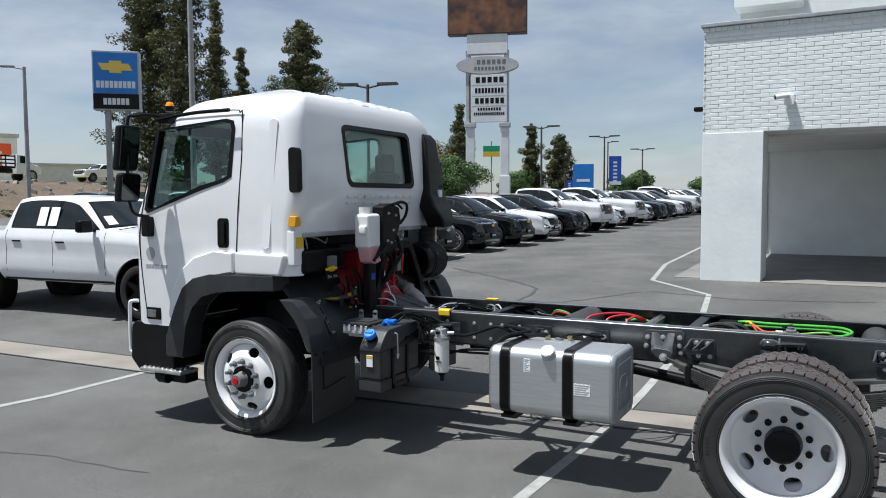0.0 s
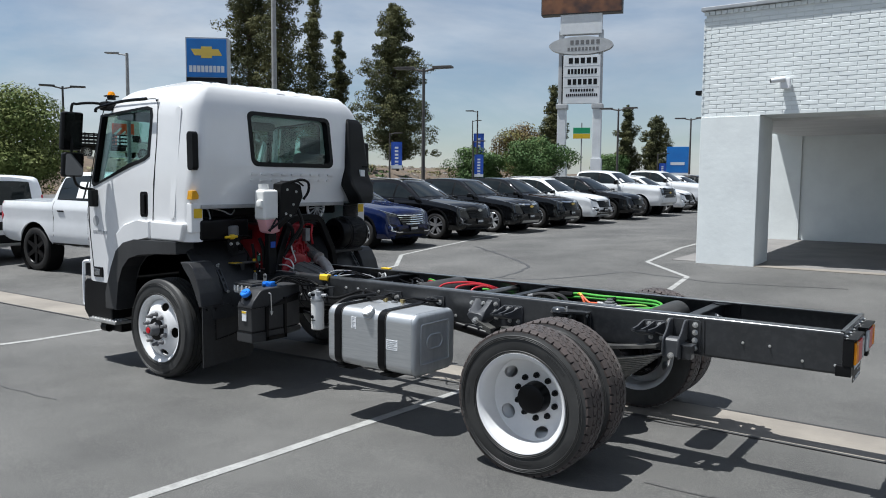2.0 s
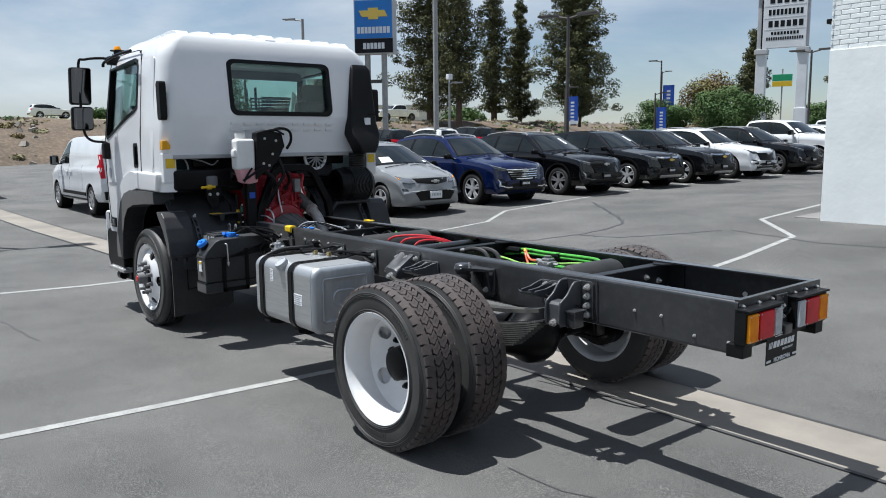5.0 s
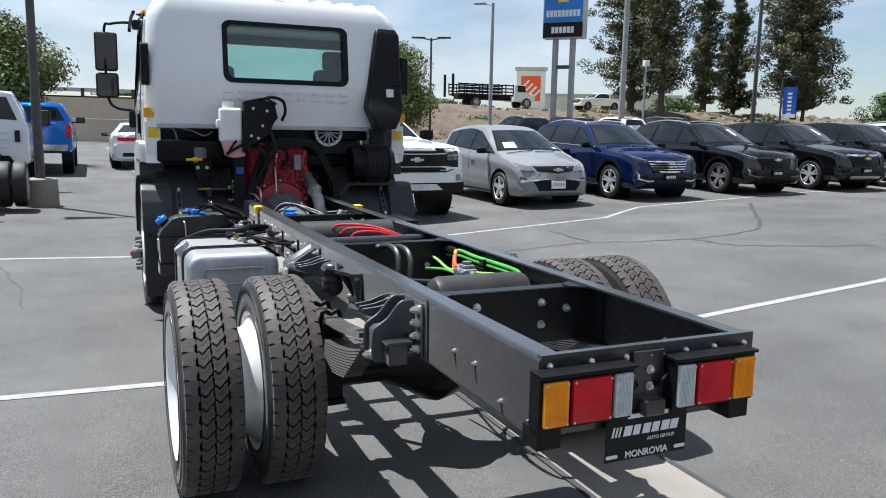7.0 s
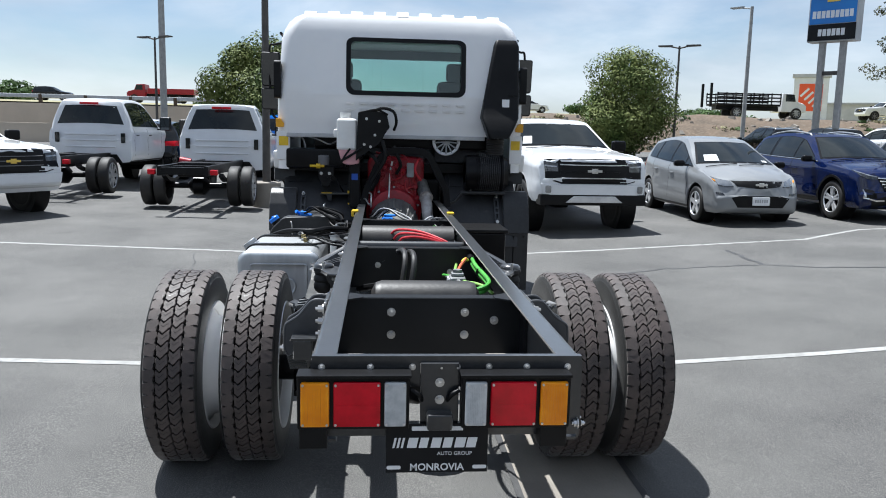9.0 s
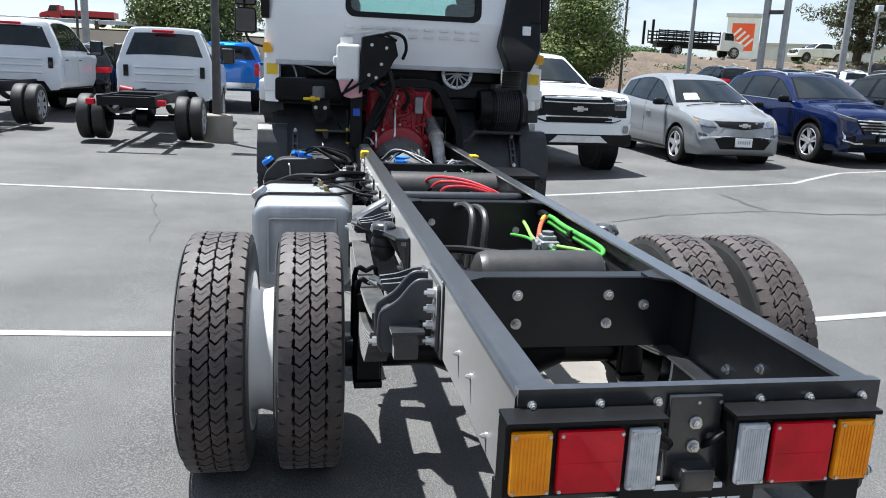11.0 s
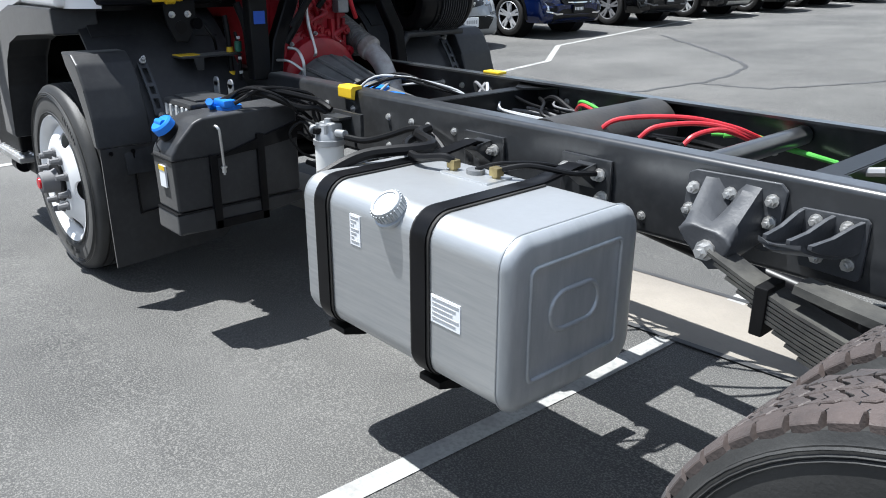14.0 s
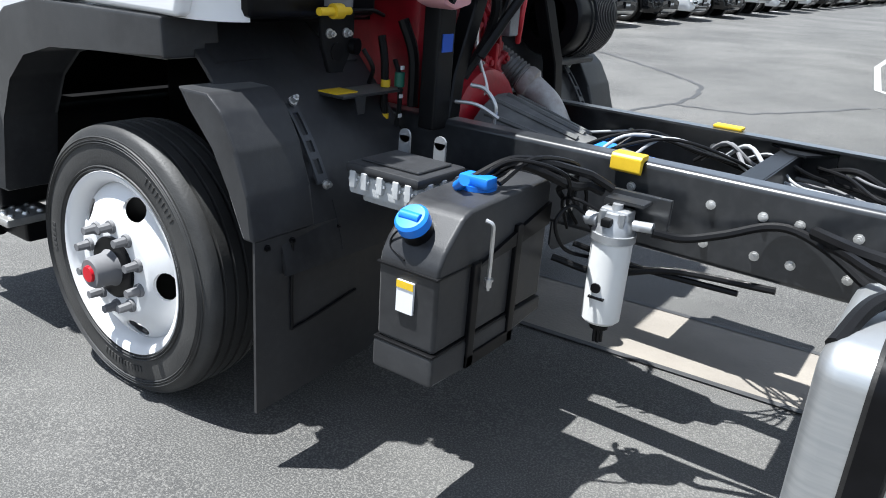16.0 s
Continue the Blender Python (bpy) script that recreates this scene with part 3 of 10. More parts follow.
box(bm, (X0 - 0.05, Y0 - 0.05, TOP - 0.02), (24, Y0 + 1.0, TOP + 0.05), 0.01)
solo("parapet_cap", bm, "galvanised", "thin pale metal parapet capping", "trim", kind="structure")
YB = 21.3   # back of the open bay
bm = bmesh.new()
box(bm, (X0 + 0.4, Y0 + 0.9, PZ - 0.05), (24, YB + 0.3, PZ + 0.05))
solo("ceiling", bm, "soffit", "white soffit of the drive-through bay", "ceiling", kind="structure")
bm = bmesh.new()
box(bm, (-1.83, YB + 0.06, 0.3), (24, YB + 0.4, PZ - 0.05))
solo("wall_back", bm, "wall_white", "plain white back wall of the bay", "wall", kind="structure")
bm = bmesh.new()
box(bm, (-2.97, YB, 0.3), (-1.832, YB + 0.5, PZ + 1.9), 0.01)
solo("wall_pier", bm, "wall_white", "white plaster pier beside the bay, partly in the sun", "wall", kind="structure")
bm = bmesh.new()
box(bm, (22, Y0 + 1, 0.3), (22.3, YB, PZ - 0.05))
solo("wall_side", bm, "wall_white", "plain white side wall of the bay", "wall", kind="structure")


def slab(x0, x1, y0, y1, z0, z1, t):
    """A thin slab that climbs from z0 at y0 to z1 at y1."""
    bm = bmesh.new()
    lo = [bm.verts.new(p) for p in ((x0, y0, z0 - t), (x1, y0, z0 - t), (x1, y1, z1 - t), (x0, y1, z1 - t))]
    hi = [bm.verts.new((v.co.x, v.co.y, v.co.z + t)) for v in lo]
    bm.faces.new(lo[::-1])
    bm.faces.new(hi)
    for k in range(4):
        bm.faces.new((lo[k], lo[(k + 1) % 4], hi[(k + 1) % 4], hi[k]))
    return bm


solo("porch_floor", slab(-3.0, 22, Y0 + 0.2, YB + 0.05, 0.468, 0.585, 0.1), "porch_floor", "dark worn concrete floor of the bay", "floor", kind="structure")
solo("porch_kerb", slab(-1.39, 22, Y0 - 0.05, Y0 + 0.2, 0.467, 0.474, 0.1), "concrete", "pale concrete strip flush before the bay", "kerb", kind="structure")
bm = bmesh.new()
box(bm, (-2.1, Y0 + 2.2, TOP - 0.3), (24, Y0 + 12, 9.0))
solo("wall_upper", bm, "wall_joint", "white upper storey set back behind the parapet", "wall", kind="structure")
bm = bmesh.new()
box(bm, (-2.15, Y0 + 1.6, 5.85), (-0.9, Y0 + 2.2, 6.3), 0.01)
solo("upper_ledge", bm, "wall_white", "white projecting ledge on the upper storey", "ledge", kind="structure")

# added wall, never in view: low and grey for the mirrors and frame to reflect
bm = bmesh.new()
box(bm, (30, -70, 0), (30.4, Y0 - 1, 4.0))
solo("wall_rear", bm, "porch_floor", "plain grey wall, unseen, added for the truck to reflect", "wall", kind="structure")
cam_box = thing("security_camera", "white bullet security camera on a bracket on the brick wall", "camera", (-1.05, Y0, 3.75))
bm = bmesh.new()
cyl(bm, (-1.2, Y0 - 0.16, 3.8), (-0.98, Y0 - 0.1, 3.83), 0.045)
part("body", bm, "label_white", cam_box)
bm = bmesh.new()
cyl(bm, (-1.215, Y0 - 0.165, 3.798), (-1.2, Y0 - 0.16, 3.8), 0.04)
part("lens", bm, "black_smooth", cam_box, "black glass lens")
bm = bmesh.new()
box(bm, (-1.06, Y0 - 0.1, 3.66), (-0.9, Y0, 3.84), 0.01)
part("mount", bm, "label_white", cam_box)
floodlight = thing("wall_floodlight", "small dark floodlight on the building's side wall", "lamp", (X0, Y0 + 0.4, 3.7))
bm = bmesh.new()
box(bm, (X0 - 0.22, Y0 + 0.3, 3.68), (X0 - 0.03, Y0 + 0.5, 3.76), 0.015)
part("housing", bm, "black_plastic", floodlight)
bm = bmesh.new()
box(bm, (X0 - 0.03, Y0 + 0.36, 3.68), (X0, Y0 + 0.44, 3.74))
part("bracket", bm, "black_plastic", floodlight)

# bricks of the band, each proud of the joints
bl, bh, bj = 0.29, 0.0765, 0.011
brick = bmesh.new()
box(brick, (0, -0.008, 0), (bl - bj, 0.0, bh - bj), 0.004, 1)
brick_mesh = finish(brick, 20)
brick_mesh.materials.append(M["wall_white"])
front = bpy.data.objects["wall_front"]
rngb = random.Random(11)
rows_n = int((TOP - PZ - 0.09) / bh)
count = 0
rest = bmesh.new()
for r in range(rows_n):
    z = PZ + 0.004 + r * bh
    off = -(r % 2) * bl / 2
    k = 0
    while True:
        x = X0 + off + k * bl
        k += 1
        if x > 9.5:
            break
        a = max(x, X0)
        d = rngb.uniform(-0.0018, 0.0018)
        if count < 300 and x > X0 - 0.01 and x < 0.9 and r < 26:
            ob = new("brick", brick_mesh)
            ob.parent = front
            ob.location = (x, Y0 + 0.03 + d, z)
            count += 1
        else:
            box(rest, (a, Y0 + 0.020 + d, z), (x + bl - bj, Y0 + 0.03 + d, z + bh - bj))
for k in range(60):
    box(rest, (X0 + k * 0.105, Y0 - 0.002, TOP - 0.1), (X0 + k * 0.105 + 0.09, Y0 + 0.03, TOP - 0.03))
for r in range(rows_n):
    for k in range(12):
        y = Y0 + 0.03 + k * bl - (r % 2) * bl / 2
        box(rest, (X0, max(y, Y0 + 0.01), PZ + 0.004 + r * bh), (X0 + 0.03, y + bl - bj, PZ + 0.004 + r * bh + bh - bj))
tagged(part("brickwork", rest, "wall_white", front, "white painted running-bond bricks"), kind="stuff")

# ---- the truck: white cab-over chassis ----
YC = 6.17          # the truck's middle line
RY0, RY1 = 5.745, 6.60   # outer faces of the rails
RT, RB = 1.065, 0.79     # rail top and bottom
truck = thing("truck", "white cab-over truck with bare black chassis frame on asphalt", "truck", (-2.1, YC, 0.0))


def bolt(bm, p, axis, r=0.014, h=0.014):
    p, d = Vector(p), Vector(axis).normalized()
    cyl(bm, p, p + d * h * 0.35, r * 1.35, n=10)
    cyl(bm, p + d * h * 0.35, p + d * h * 1.3, r * 0.95, n=6)
    cyl(bm, p + d * h * 1.3, p + d * h * 1.8, r * 0.5, n=6)


# -- cab shell --
CX0, CX1, CY0, CY1 = -5.79, -3.92, 4.95, 7.38


def cab_ring(z, inset=0.0, r=0.13, front=None, drop=0.0):
    t = max(0.0, (z - 1.95))
    side = 0.055 * t / 0.8
    f = -5.79 + 0.03 * max(0, 1.2 - z) if z < 1.85 else -5.79 + (z - 1.85) * 0.46
    f += drop
    rear = -3.92 - 0.10 * max(0.0, z - 2.0) / 0.8 - drop * 0.5
    return [(x, y, z) for x, y in rounded(f + inset, rear - inset, CY0 + side + inset + drop, CY1 - side - inset - drop, r, 6)]


levels = [0.88, 1.2, 1.6, 1.85, 2.1, 2.35, 2.55, 2.68]
rings = [cab_ring(z) for z in levels]
roof_r = 0.24
for a in (20, 40, 58, 72, 84):
    s = math.sin(radians(a))
    c = 1 - math.cos(radians(a))
    rings.append(cab_ring(2.68 + roof_r * s * 1.1, 0, 0.13 + 0.02 * c, drop=roof_r * c * 0.85))
bm_out = bmesh.new()
loft(bm_out, rings)
inner = [cab_ring(z, 0.05, 0.1) for z in (0.6, 1.2, 1.85, 2.35, 2.68)] + [cab_ring(2.82, 0.08, 0.1, drop=0.08)]
bm_in = bmesh.new()
loft(bm_in, inner)
cuts = [bm_in]
c1 = bmesh.new()   # rear window
prism(c1, rounded(5.64, 6.775, 2.125, 2.685, 0.07), "x", -4.2, -3.6)
cuts.append(c1)
DOORWIN = [(-5.47, 2.66), (-4.70, 2.725), (-4.63, 2.70), (-4.61, 2.62), (-4.64, 2.20), (-4.72, 2.16), (-4.95, 2.10), (-5.56, 1.90), (-5.60, 1.93)]
c2 = bmesh.new()   # door windows
prism(c2, DOORWIN, "y", 4.7, 7.7)
cuts.append(c2)
c3 = bmesh.new()   # windscreen
prism(c3, rounded(5.13, 7.21, 1.72, 2.66, 0.08), "x", -6.2, -5.15)
cuts.append(c3)
ARCH = [(-5.30, 0.5), (-5.29, 0.86), (-5.23, 1.06), (-5.13, 1.24), (-5.0, 1.33), (-4.8, 1.375), (-3.6, 1.385), (-3.6, 0.5)]
c4 = bmesh.new()   # wheel arches
prism(c4, ARCH, "y", 4.7, 7.7)
cuts.append(c4)
c5 = bmesh.new()   # open below the back panel
box(c5, (-4.12, 5.07, 0.5), (-3.7, 7.27, 1.735))
cuts.append(c5)
cab = part("cab_shell", cut(bm_out, cuts), "truck_white", truck, "glossy white cab body with a ribbed roof")

# roof ribs
for k in range(9):
    y = 5.27 + k * 0.225
    bm = bmesh.new()
    w = 0.062
    pts = [(-5.05, 2.93), (-5.0, 2.97), (-4.32, 3.0), (-4.18, 2.99), (-4.10, 2.935), (-4.09, 2.86), (-5.05, 2.9)]
    q = 0.02 * abs(k - 4) / 4
    prism(bm, [(x, z - q) for x, z in pts], "y", y - w, y + w, 0.012)
    part("roof_rib", bm, "truck_white", cab)

# glass with black seals
def pane_ring(bm, outer, inner, axis, a, b):
    """A frame between two outlines with the same count of points."""
    def at(p, h):
        return {"x": (h, p[0], p[1]), "y": (p[0], h, p[1])}[axis]
    rs = [[bm.verts.new(at(p, h)) for p in o] for o, h in ((outer, a), (outer, b), (inner, b), (inner, a))]
    n = len(outer)
    for i in range(4):
        p, q = rs[i], rs[(i + 1) % 4]
        for k in range(n):
            bm.faces.new((p[k], p[(k + 1) % n], q[(k + 1) % n], q[k]))
    return bm


bm = bmesh.new()
pane_ring(bm, rounded(5.625, 6.79, 2.11, 2.70, 0.08), rounded(5.67, 6.745, 2.155, 2.65, 0.06), "x", -4.02, -3.945)
bmesh.ops.transform(bm, matrix=Matrix.Shear("XZ", 4, (0, 0)), verts=bm.verts)
for v in bm.verts:
    v.co.x -= 0.10 * (v.co.z - 2.0) / 0.8 - 0.03
rear_win = part("rear_window", bm, "black_smooth", truck, "black rubber seal round the rear window")
bm = bmesh.new()
prism(bm, rounded(5.66, 6.755, 2.145, 2.66, 0.06), "x", -3.985, -3.98)
for v in bm.verts:
    v.co.x -= 0.10 * (v.co.z - 2.0) / 0.8 - 0.02
p = part("pane", bm, "cab_glass", rear_win, "clear tinted glass")
p.visible_shadow = False
bm = bmesh.new()
prism(bm, rounded(5.1, 7.24, 1.70, 2.68, 0.08), "x", 0, 0.006)
for v in bm.verts:
    v.co.x += -5.745 + (v.co.z - 1.85) * 0.46 if v.co.z > 1.85 else -5.745
p = part("windscreen", bm, "cab_glass", truck, "clear windscreen glass")
p.visible_shadow = False


def inset_poly(pts, d):
    c = Vector((sum(p[0] for p in pts) / len(pts), sum(p[1] for p in pts) / len(pts)))
    return [tuple(Vector(p) + (c - Vector(p)).normalized() * d) for p in pts]


def lean(bm, y_of):
    for v in bm.verts:
        s = 0.055 * max(0.0, v.co.z - 1.95) / 0.8
        v.co.y += s if y_of < YC else -s


def door(y, out):
    """The door: seam, window seal, pane, handle."""
    def yy(a):
        return y + out * a
    seam = [(-5.62, 1.02), (-5.68, 1.5), (-5.66, 1.85), (-5.42, 2.77), (-5.3, 2.80), (-4.64, 2.81), (-4.56, 2.78), (-4.53, 2.7), (-4.53, 1.6), (-4.56, 1.42)]
    bm = bmesh.new()
    tube(bm, [(x, yy(0.001), z) for x, z in seam], 0.005, 5, 3)
    lean(bm, y)
    d = part("door", bm, "black_smooth", truck, "white cab door with a dark shut line")
    bm = bmesh.new()
    pane_ring(bm, inset_poly(DOORWIN, -0.012), inset_poly(DOORWIN, 0.03), "y", yy(0.006), yy(-0.06))
    lean(bm, y)
    part("window_seal", bm, "black_smooth", d)
    bm = bmesh.new()
    prism(bm, inset_poly(DOORWIN, 0.01), "y", yy(-0.03), yy(-0.035))
    lean(bm, y)
    g = part("window_pane", bm, "cab_glass", d, "tinted side glass")
    g.visible_shadow = False
    bm = bmesh.new()
    prism(bm, rounded(-4.74, -4.615, 1.60, 1.85, 0.03), "y", yy(0.004), yy(-0.02))
    part("handle_cup", bm, "black_smooth", d)
    bm = bmesh.new()
    box(bm, (-4.69, min(yy(0.004), yy(0.022)), 1.63), (-4.65, max(yy(0.004), yy(0.022)), 1.82), 0.008)
    part("handle", bm, "black_plastic", d, "black pull handle")
    bm = bmesh.new()
    tube(bm, [(-4.6, yy(0.025), 2.80), (-5.0, yy(0.03), 2.795), (-5.4, yy(0.03), 2.75), (-5.45, yy(0.03), 2.70)], 0.016, 8)
    part("rain_visor", bm, "black_smooth", d, "black rain visor over the window")
    return d


door(CY0, -1)
door(CY1, 1)

# side stamping behind the door, sleeper panel trims, vents
for y, o in ((CY0, -1), (CY1, 1)):
    bm = bmesh.new()
    prism(bm, rounded(-4.25, -4.17, 1.6, 2.7, 0.035), "y", y, y + o * 0.012, 0.006)
    lean(bm, y)
    part("side_swage", bm, "truck_white", cab)
    bm = bmesh.new()
    prism(bm, rounded(-4.02, -3.935, 2.06, 2.42, 0.03), "y", y + o * 0.014, y - o * 0.05, 0.008)
    for v in bm.verts:
        v.co.x -= 0.03 * (v.co.z - 2.0)
    part("air_vent", bm, "black_plastic", cab, "black corner vent")
    bm = bmesh.new()
    prism(bm, [(y + o * 0.003, 1.785), (y + o * 0.003, 1.868), (y - o * 0.04, 1.872), (y - o * 0.075, 1.825), (y - o * 0.075, 1.79)], "x", -3.985, -3.912, 0.005)
    part("side_marker", bm, "lens_yellow", cab, "amber side marker lamp")
    bm = bmesh.new()
    box(bm, (-3.935, min(y - o * 0.025, y - o * 0.115), 1.61), (-3.917, max(y - o * 0.025, y - o * 0.115), 1.70))
    part("warning_label", bm, "yellow", cab, "yellow warning label")
    bm = bmesh.new()
    box(bm, (-4.0, min(y, y - o * 0.13), 1.47), (-3.922, max(y, y - o * 0.13), 1.75), 0.012)
    part("corner_flange", bm, "truck_white", cab)
    # lower quarter panel with its fender swell
    bm = bmesh.new()
    prism(bm, [(-4.52, 1.385), (-4.045, 1.385), (-4.0, 1.52), (-3.995, 1.56), (-4.52, 1.57)], "y", y - o * 0.02, y + o * 0.045, 0.02, 3)
    part("quarter_panel", bm, "truck_white", cab)
    bm = bmesh.new()
    prism(bm, [(-5.31, 1.0), (-5.26, 1.2), (-5.15, 1.4), (-4.98, 1.52), (-4.75, 1.565), (-4.54, 1.57), (-4.54, 1.385), (-4.8, 1.38), (-5.0, 1.335), (-5.12, 1.245), (-5.22, 1.07), (-5.27, 0.92)], "y", y - o * 0.02, y + o * 0.045, 0.02, 3)
    part("fender_swell", bm, "truck_white", cab)
    # black arch trim
    bm = bmesh.new()
    prism(bm, [(-5.34, 0.80), (-5.29, 0.87), (-5.23, 1.06), (-5.13, 1.24), (-5.0, 1.33), (-4.8, 1.375), (-4.11, 1.383), (-4.10, 1.26), (-4.72, 1.235), (-4.9, 1.185), (-5.02, 1.08), (-5.1, 0.92), (-5.13, 0.62), (-5.34, 0.62)], "y", y - o * 0.16, y + o * 0.05, 0.012)
    part("arch_trim", bm, "guard_plastic", cab, "black plastic wheel arch trim")
    # lower corner lamp
    bm = bmesh.new()
    box(bm, (-5.62, min(y + o * 0.012, y - o * 0.02), 0.93), (-5.44, max(y + o * 0.012, y - o * 0.02), 1.04), 0.012)
    lampb = part("corner_lamp", bm, "black_smooth", cab, "dark corner lamp housing")
    bm = bmesh.new()
    box(bm, (-5.6, min(y + o * 0.018, y), 0.95), (-5.49, max(y + o * 0.018, y), 1.02), 0.008)
    part("lens", bm, "headlamp", lampb)

bm = bmesh.new()
cyl(bm, (-5.55, CY0 - 0.004, 1.53), (-5.55, CY0 + 0.01, 1.53), 0.055, n=24)
part("badge", bm, "label_grey", cab, "round grey badge")
bm = bmesh.new()
for k in range(8):
    box(bm, (-5.61 + k * 0.034, CY0 - 0.003, 1.40), (-5.585 + k * 0.034, CY0 + 0.01, 1.43))
part("model_lettering", bm, "label_grey", cab, "small dark raised model lettering")

# rear panel: dimple rows, bottom flange
for r, z in enumerate((2.035, 1.975)):
    for k in range(9):
        y = 5.62 + k * 0.135
        bm = bmesh.new()
        prism(bm, rounded(y, y + 0.085, z - 0.014, z + 0.012, 0.012, 3), "x", -3.94, -3.914, 0.004)
        part("panel_stamp", bm, "truck_white", cab)
bm = bmesh.new()
box(bm, (-4.0, 5.05, 1.695), (-3.9, 7.0, 1.735), 0.006)
part("rear_sill", bm, "galvanised", cab, "grey sill flange under the rear panel")
bm = bmesh.new()
box(bm, (-4.2, 5.3, 1.6), (-4.08, 7.05, 1.735), 0.02)
part("rear_beam", bm, "black_smooth", truck, "black cab rear cross beam")

# interior
bm = bmesh.new()
box(bm, (-5.6, 5.05, 1.45), (-5.2, 7.29, 1.9), 0.08)
dash = part("dashboard", bm, "trim_grey", truck, "grey dashboard")
bm = bmesh.new()
box(bm, (-5.5, 5.06, 1.36), (-4.12, 7.28, 1.45))
part("cab_floor", bm, "black_smooth", truck, "black underside of the cab floor")
bm = bmesh.new()
box(bm, (-5.66, 5.02, 0.7), (-5.62, 7.32, 1.37), 0.01)
part("splash_panel", bm, "black_smooth", truck, "black panel before the front wheels")
for y in (5.55, 6.2, 6.75):
    seat = part("seat", box(bmesh.new(), (-4.75, y - 0.24, 1.45), (-4.2, y + 0.24, 1.85), 0.05), "seat_cloth", truck, "dark cloth cab seat")
    part("backrest", box(bmesh.new(), (-4.32, y - 0.22, 1.8), (-4.18, y + 0.22, 2.28 if y != 6.2 else 2.1), 0.05), "seat_cloth", seat)
    if y != 6.2:
        part("headrest", box(bmesh.new(), (-4.3, y - 0.13, 2.27), (-4.2, y + 0.13, 2.46), 0.04), "seat_cloth", seat)
bm = bmesh.new()
for k in range(24):
    a0, a1 = 2 * math.pi * k / 24, 2 * math.pi * (k + 1) / 24
    ps = [V(-5.1 + 0.08 * math.sin(a), 5.55 + 0.21 * math.cos(a), 2.0 + 0.19 * math.sin(a)) for a in (a0, a1)]
    cyl(bm, ps[0], ps[1], 0.015, n=8)
cyl(bm, (-5.3, 5.55, 1.8), (-5.1, 5.55, 2.0), 0.03, n=10)
for a in (0.4, 2.7, 4.7):
    cyl(bm, (-5.1, 5.55, 2.0), (-5.1 + 0.08 * math.sin(a), 5.55 + 0.21 * math.cos(a), 2.0 + 0.19 * math.sin(a)), 0.012, n=8)
part("steering_wheel", bm, "black_plastic", truck, "black steering wheel")
bm = bmesh.new()
box(bm, (-5.36, 5.1, 2.6), (-5.3, 7.24, 2.76), 0.02)
part("sun_visor", bm, "trim_grey", truck, "grey sun visors along the windscreen top")

# beacon, mirrors and arms
bm = bmesh.new()
cyl(bm, (-5.38, 5.06, 2.845), (-5.38, 5.06, 2.882), 0.042, 0.042, 14)
cyl(bm, (-5.38, 5.06, 2.878), (-5.38, 5.06, 2.887), 0.075, 0.075, 18)
beacon = part("marker_beacon", bm, "black_plastic", truck, "small roof marker lamp")
bm = bmesh.new()
lathe(bm, [(0, 0.04), (0.012, 0.04), (0.042, 0.026), (0.048, 0)], (-5.38, 5.06, 2.886), (0, 0, 1), 14)
part("lens", bm, "lens_amber", beacon, "amber dome lens")
for side in (-1, 1):
    def my(y):
        return y if side < 0 else 2 * YC - y
    bm = bmesh.new()
    tube(bm, [(-5.35, my(5.02), 2.76), (-5.42, my(4.92), 2.80), (-5.46, my(4.74), 2.78), (-5.48, my(4.68), 2.72), (-5.5, my(4.68), 2.2), (-5.5, my(4.7), 1.96), (-5.52, my(4.78), 1.88), (-5.54, my(4.92), 1.86), (-5.54, my(4.95), 1.8)], 0.014, 8)
    arm = part("mirror_arm", bm, "black_plastic", truck, "black tubular mirror arm")
    bm = bmesh.new()
    box(bm, (-5.6, my(4.93) - 0.045, 1.68), (-5.5, my(4.93) + 0.045, 1.86), 0.02)
    part("arm_bracket", bm, "black_plastic", arm)
    bm = bmesh.new()
    box(bm, (-5.42, my(5.0) - 0.06, 2.72), (-5.28, my(5.0) + 0.06, 2.82), 0.02)
    part("top_bracket", bm, "black_plastic", arm)
    for z0, z1, nm in ((2.26, 2.68, "mirror"), (1.99, 2.24, "lower_mirror")):
        bm = bmesh.new()
        box(bm, (-5.56, my(4.69) - 0.11, z0), (-5.475, my(4.69) + 0.11, z1), 0.03, 3)
        for v in bm.verts:
            v.co.x += 0.14 * (v.co.z - (z0 + z1) / 2)
        h = part(nm, bm, "black_plastic", truck, "black mirror housing")
        bm = bmesh.new()
        prism(bm, rounded(my(4.69) - 0.095, my(4.69) + 0.095, z0 + 0.015, z1 - 0.015, 0.025), "x", -5.475, -5.471)
        for v in bm.verts:
            v.co.x += 0.14 * (v.co.z - (z0 + z1) / 2)
        part("mirror_glass", bm, "mirror", h, "mirror glass")

# the cab's upper rear leans back over the sill and its roof is flat
def ease(a, b, v):
    q = min(1.0, max(0.0, (v - a) / (b - a)))
    return q * q * (3 - 2 * q)


for ob in list(truck.children_recursive):
    for v in ob.data.vertices:
        x, z = v.co.x, v.co.z
        if z > 1.75:
            v.co.x += 0.075 * ease(1.75, 2.15, z) * min(1.0, max(0.0, (x + 5.3) / 1.2))
            v.co.z -= 0.05 * ease(2.5, 2.8, z)

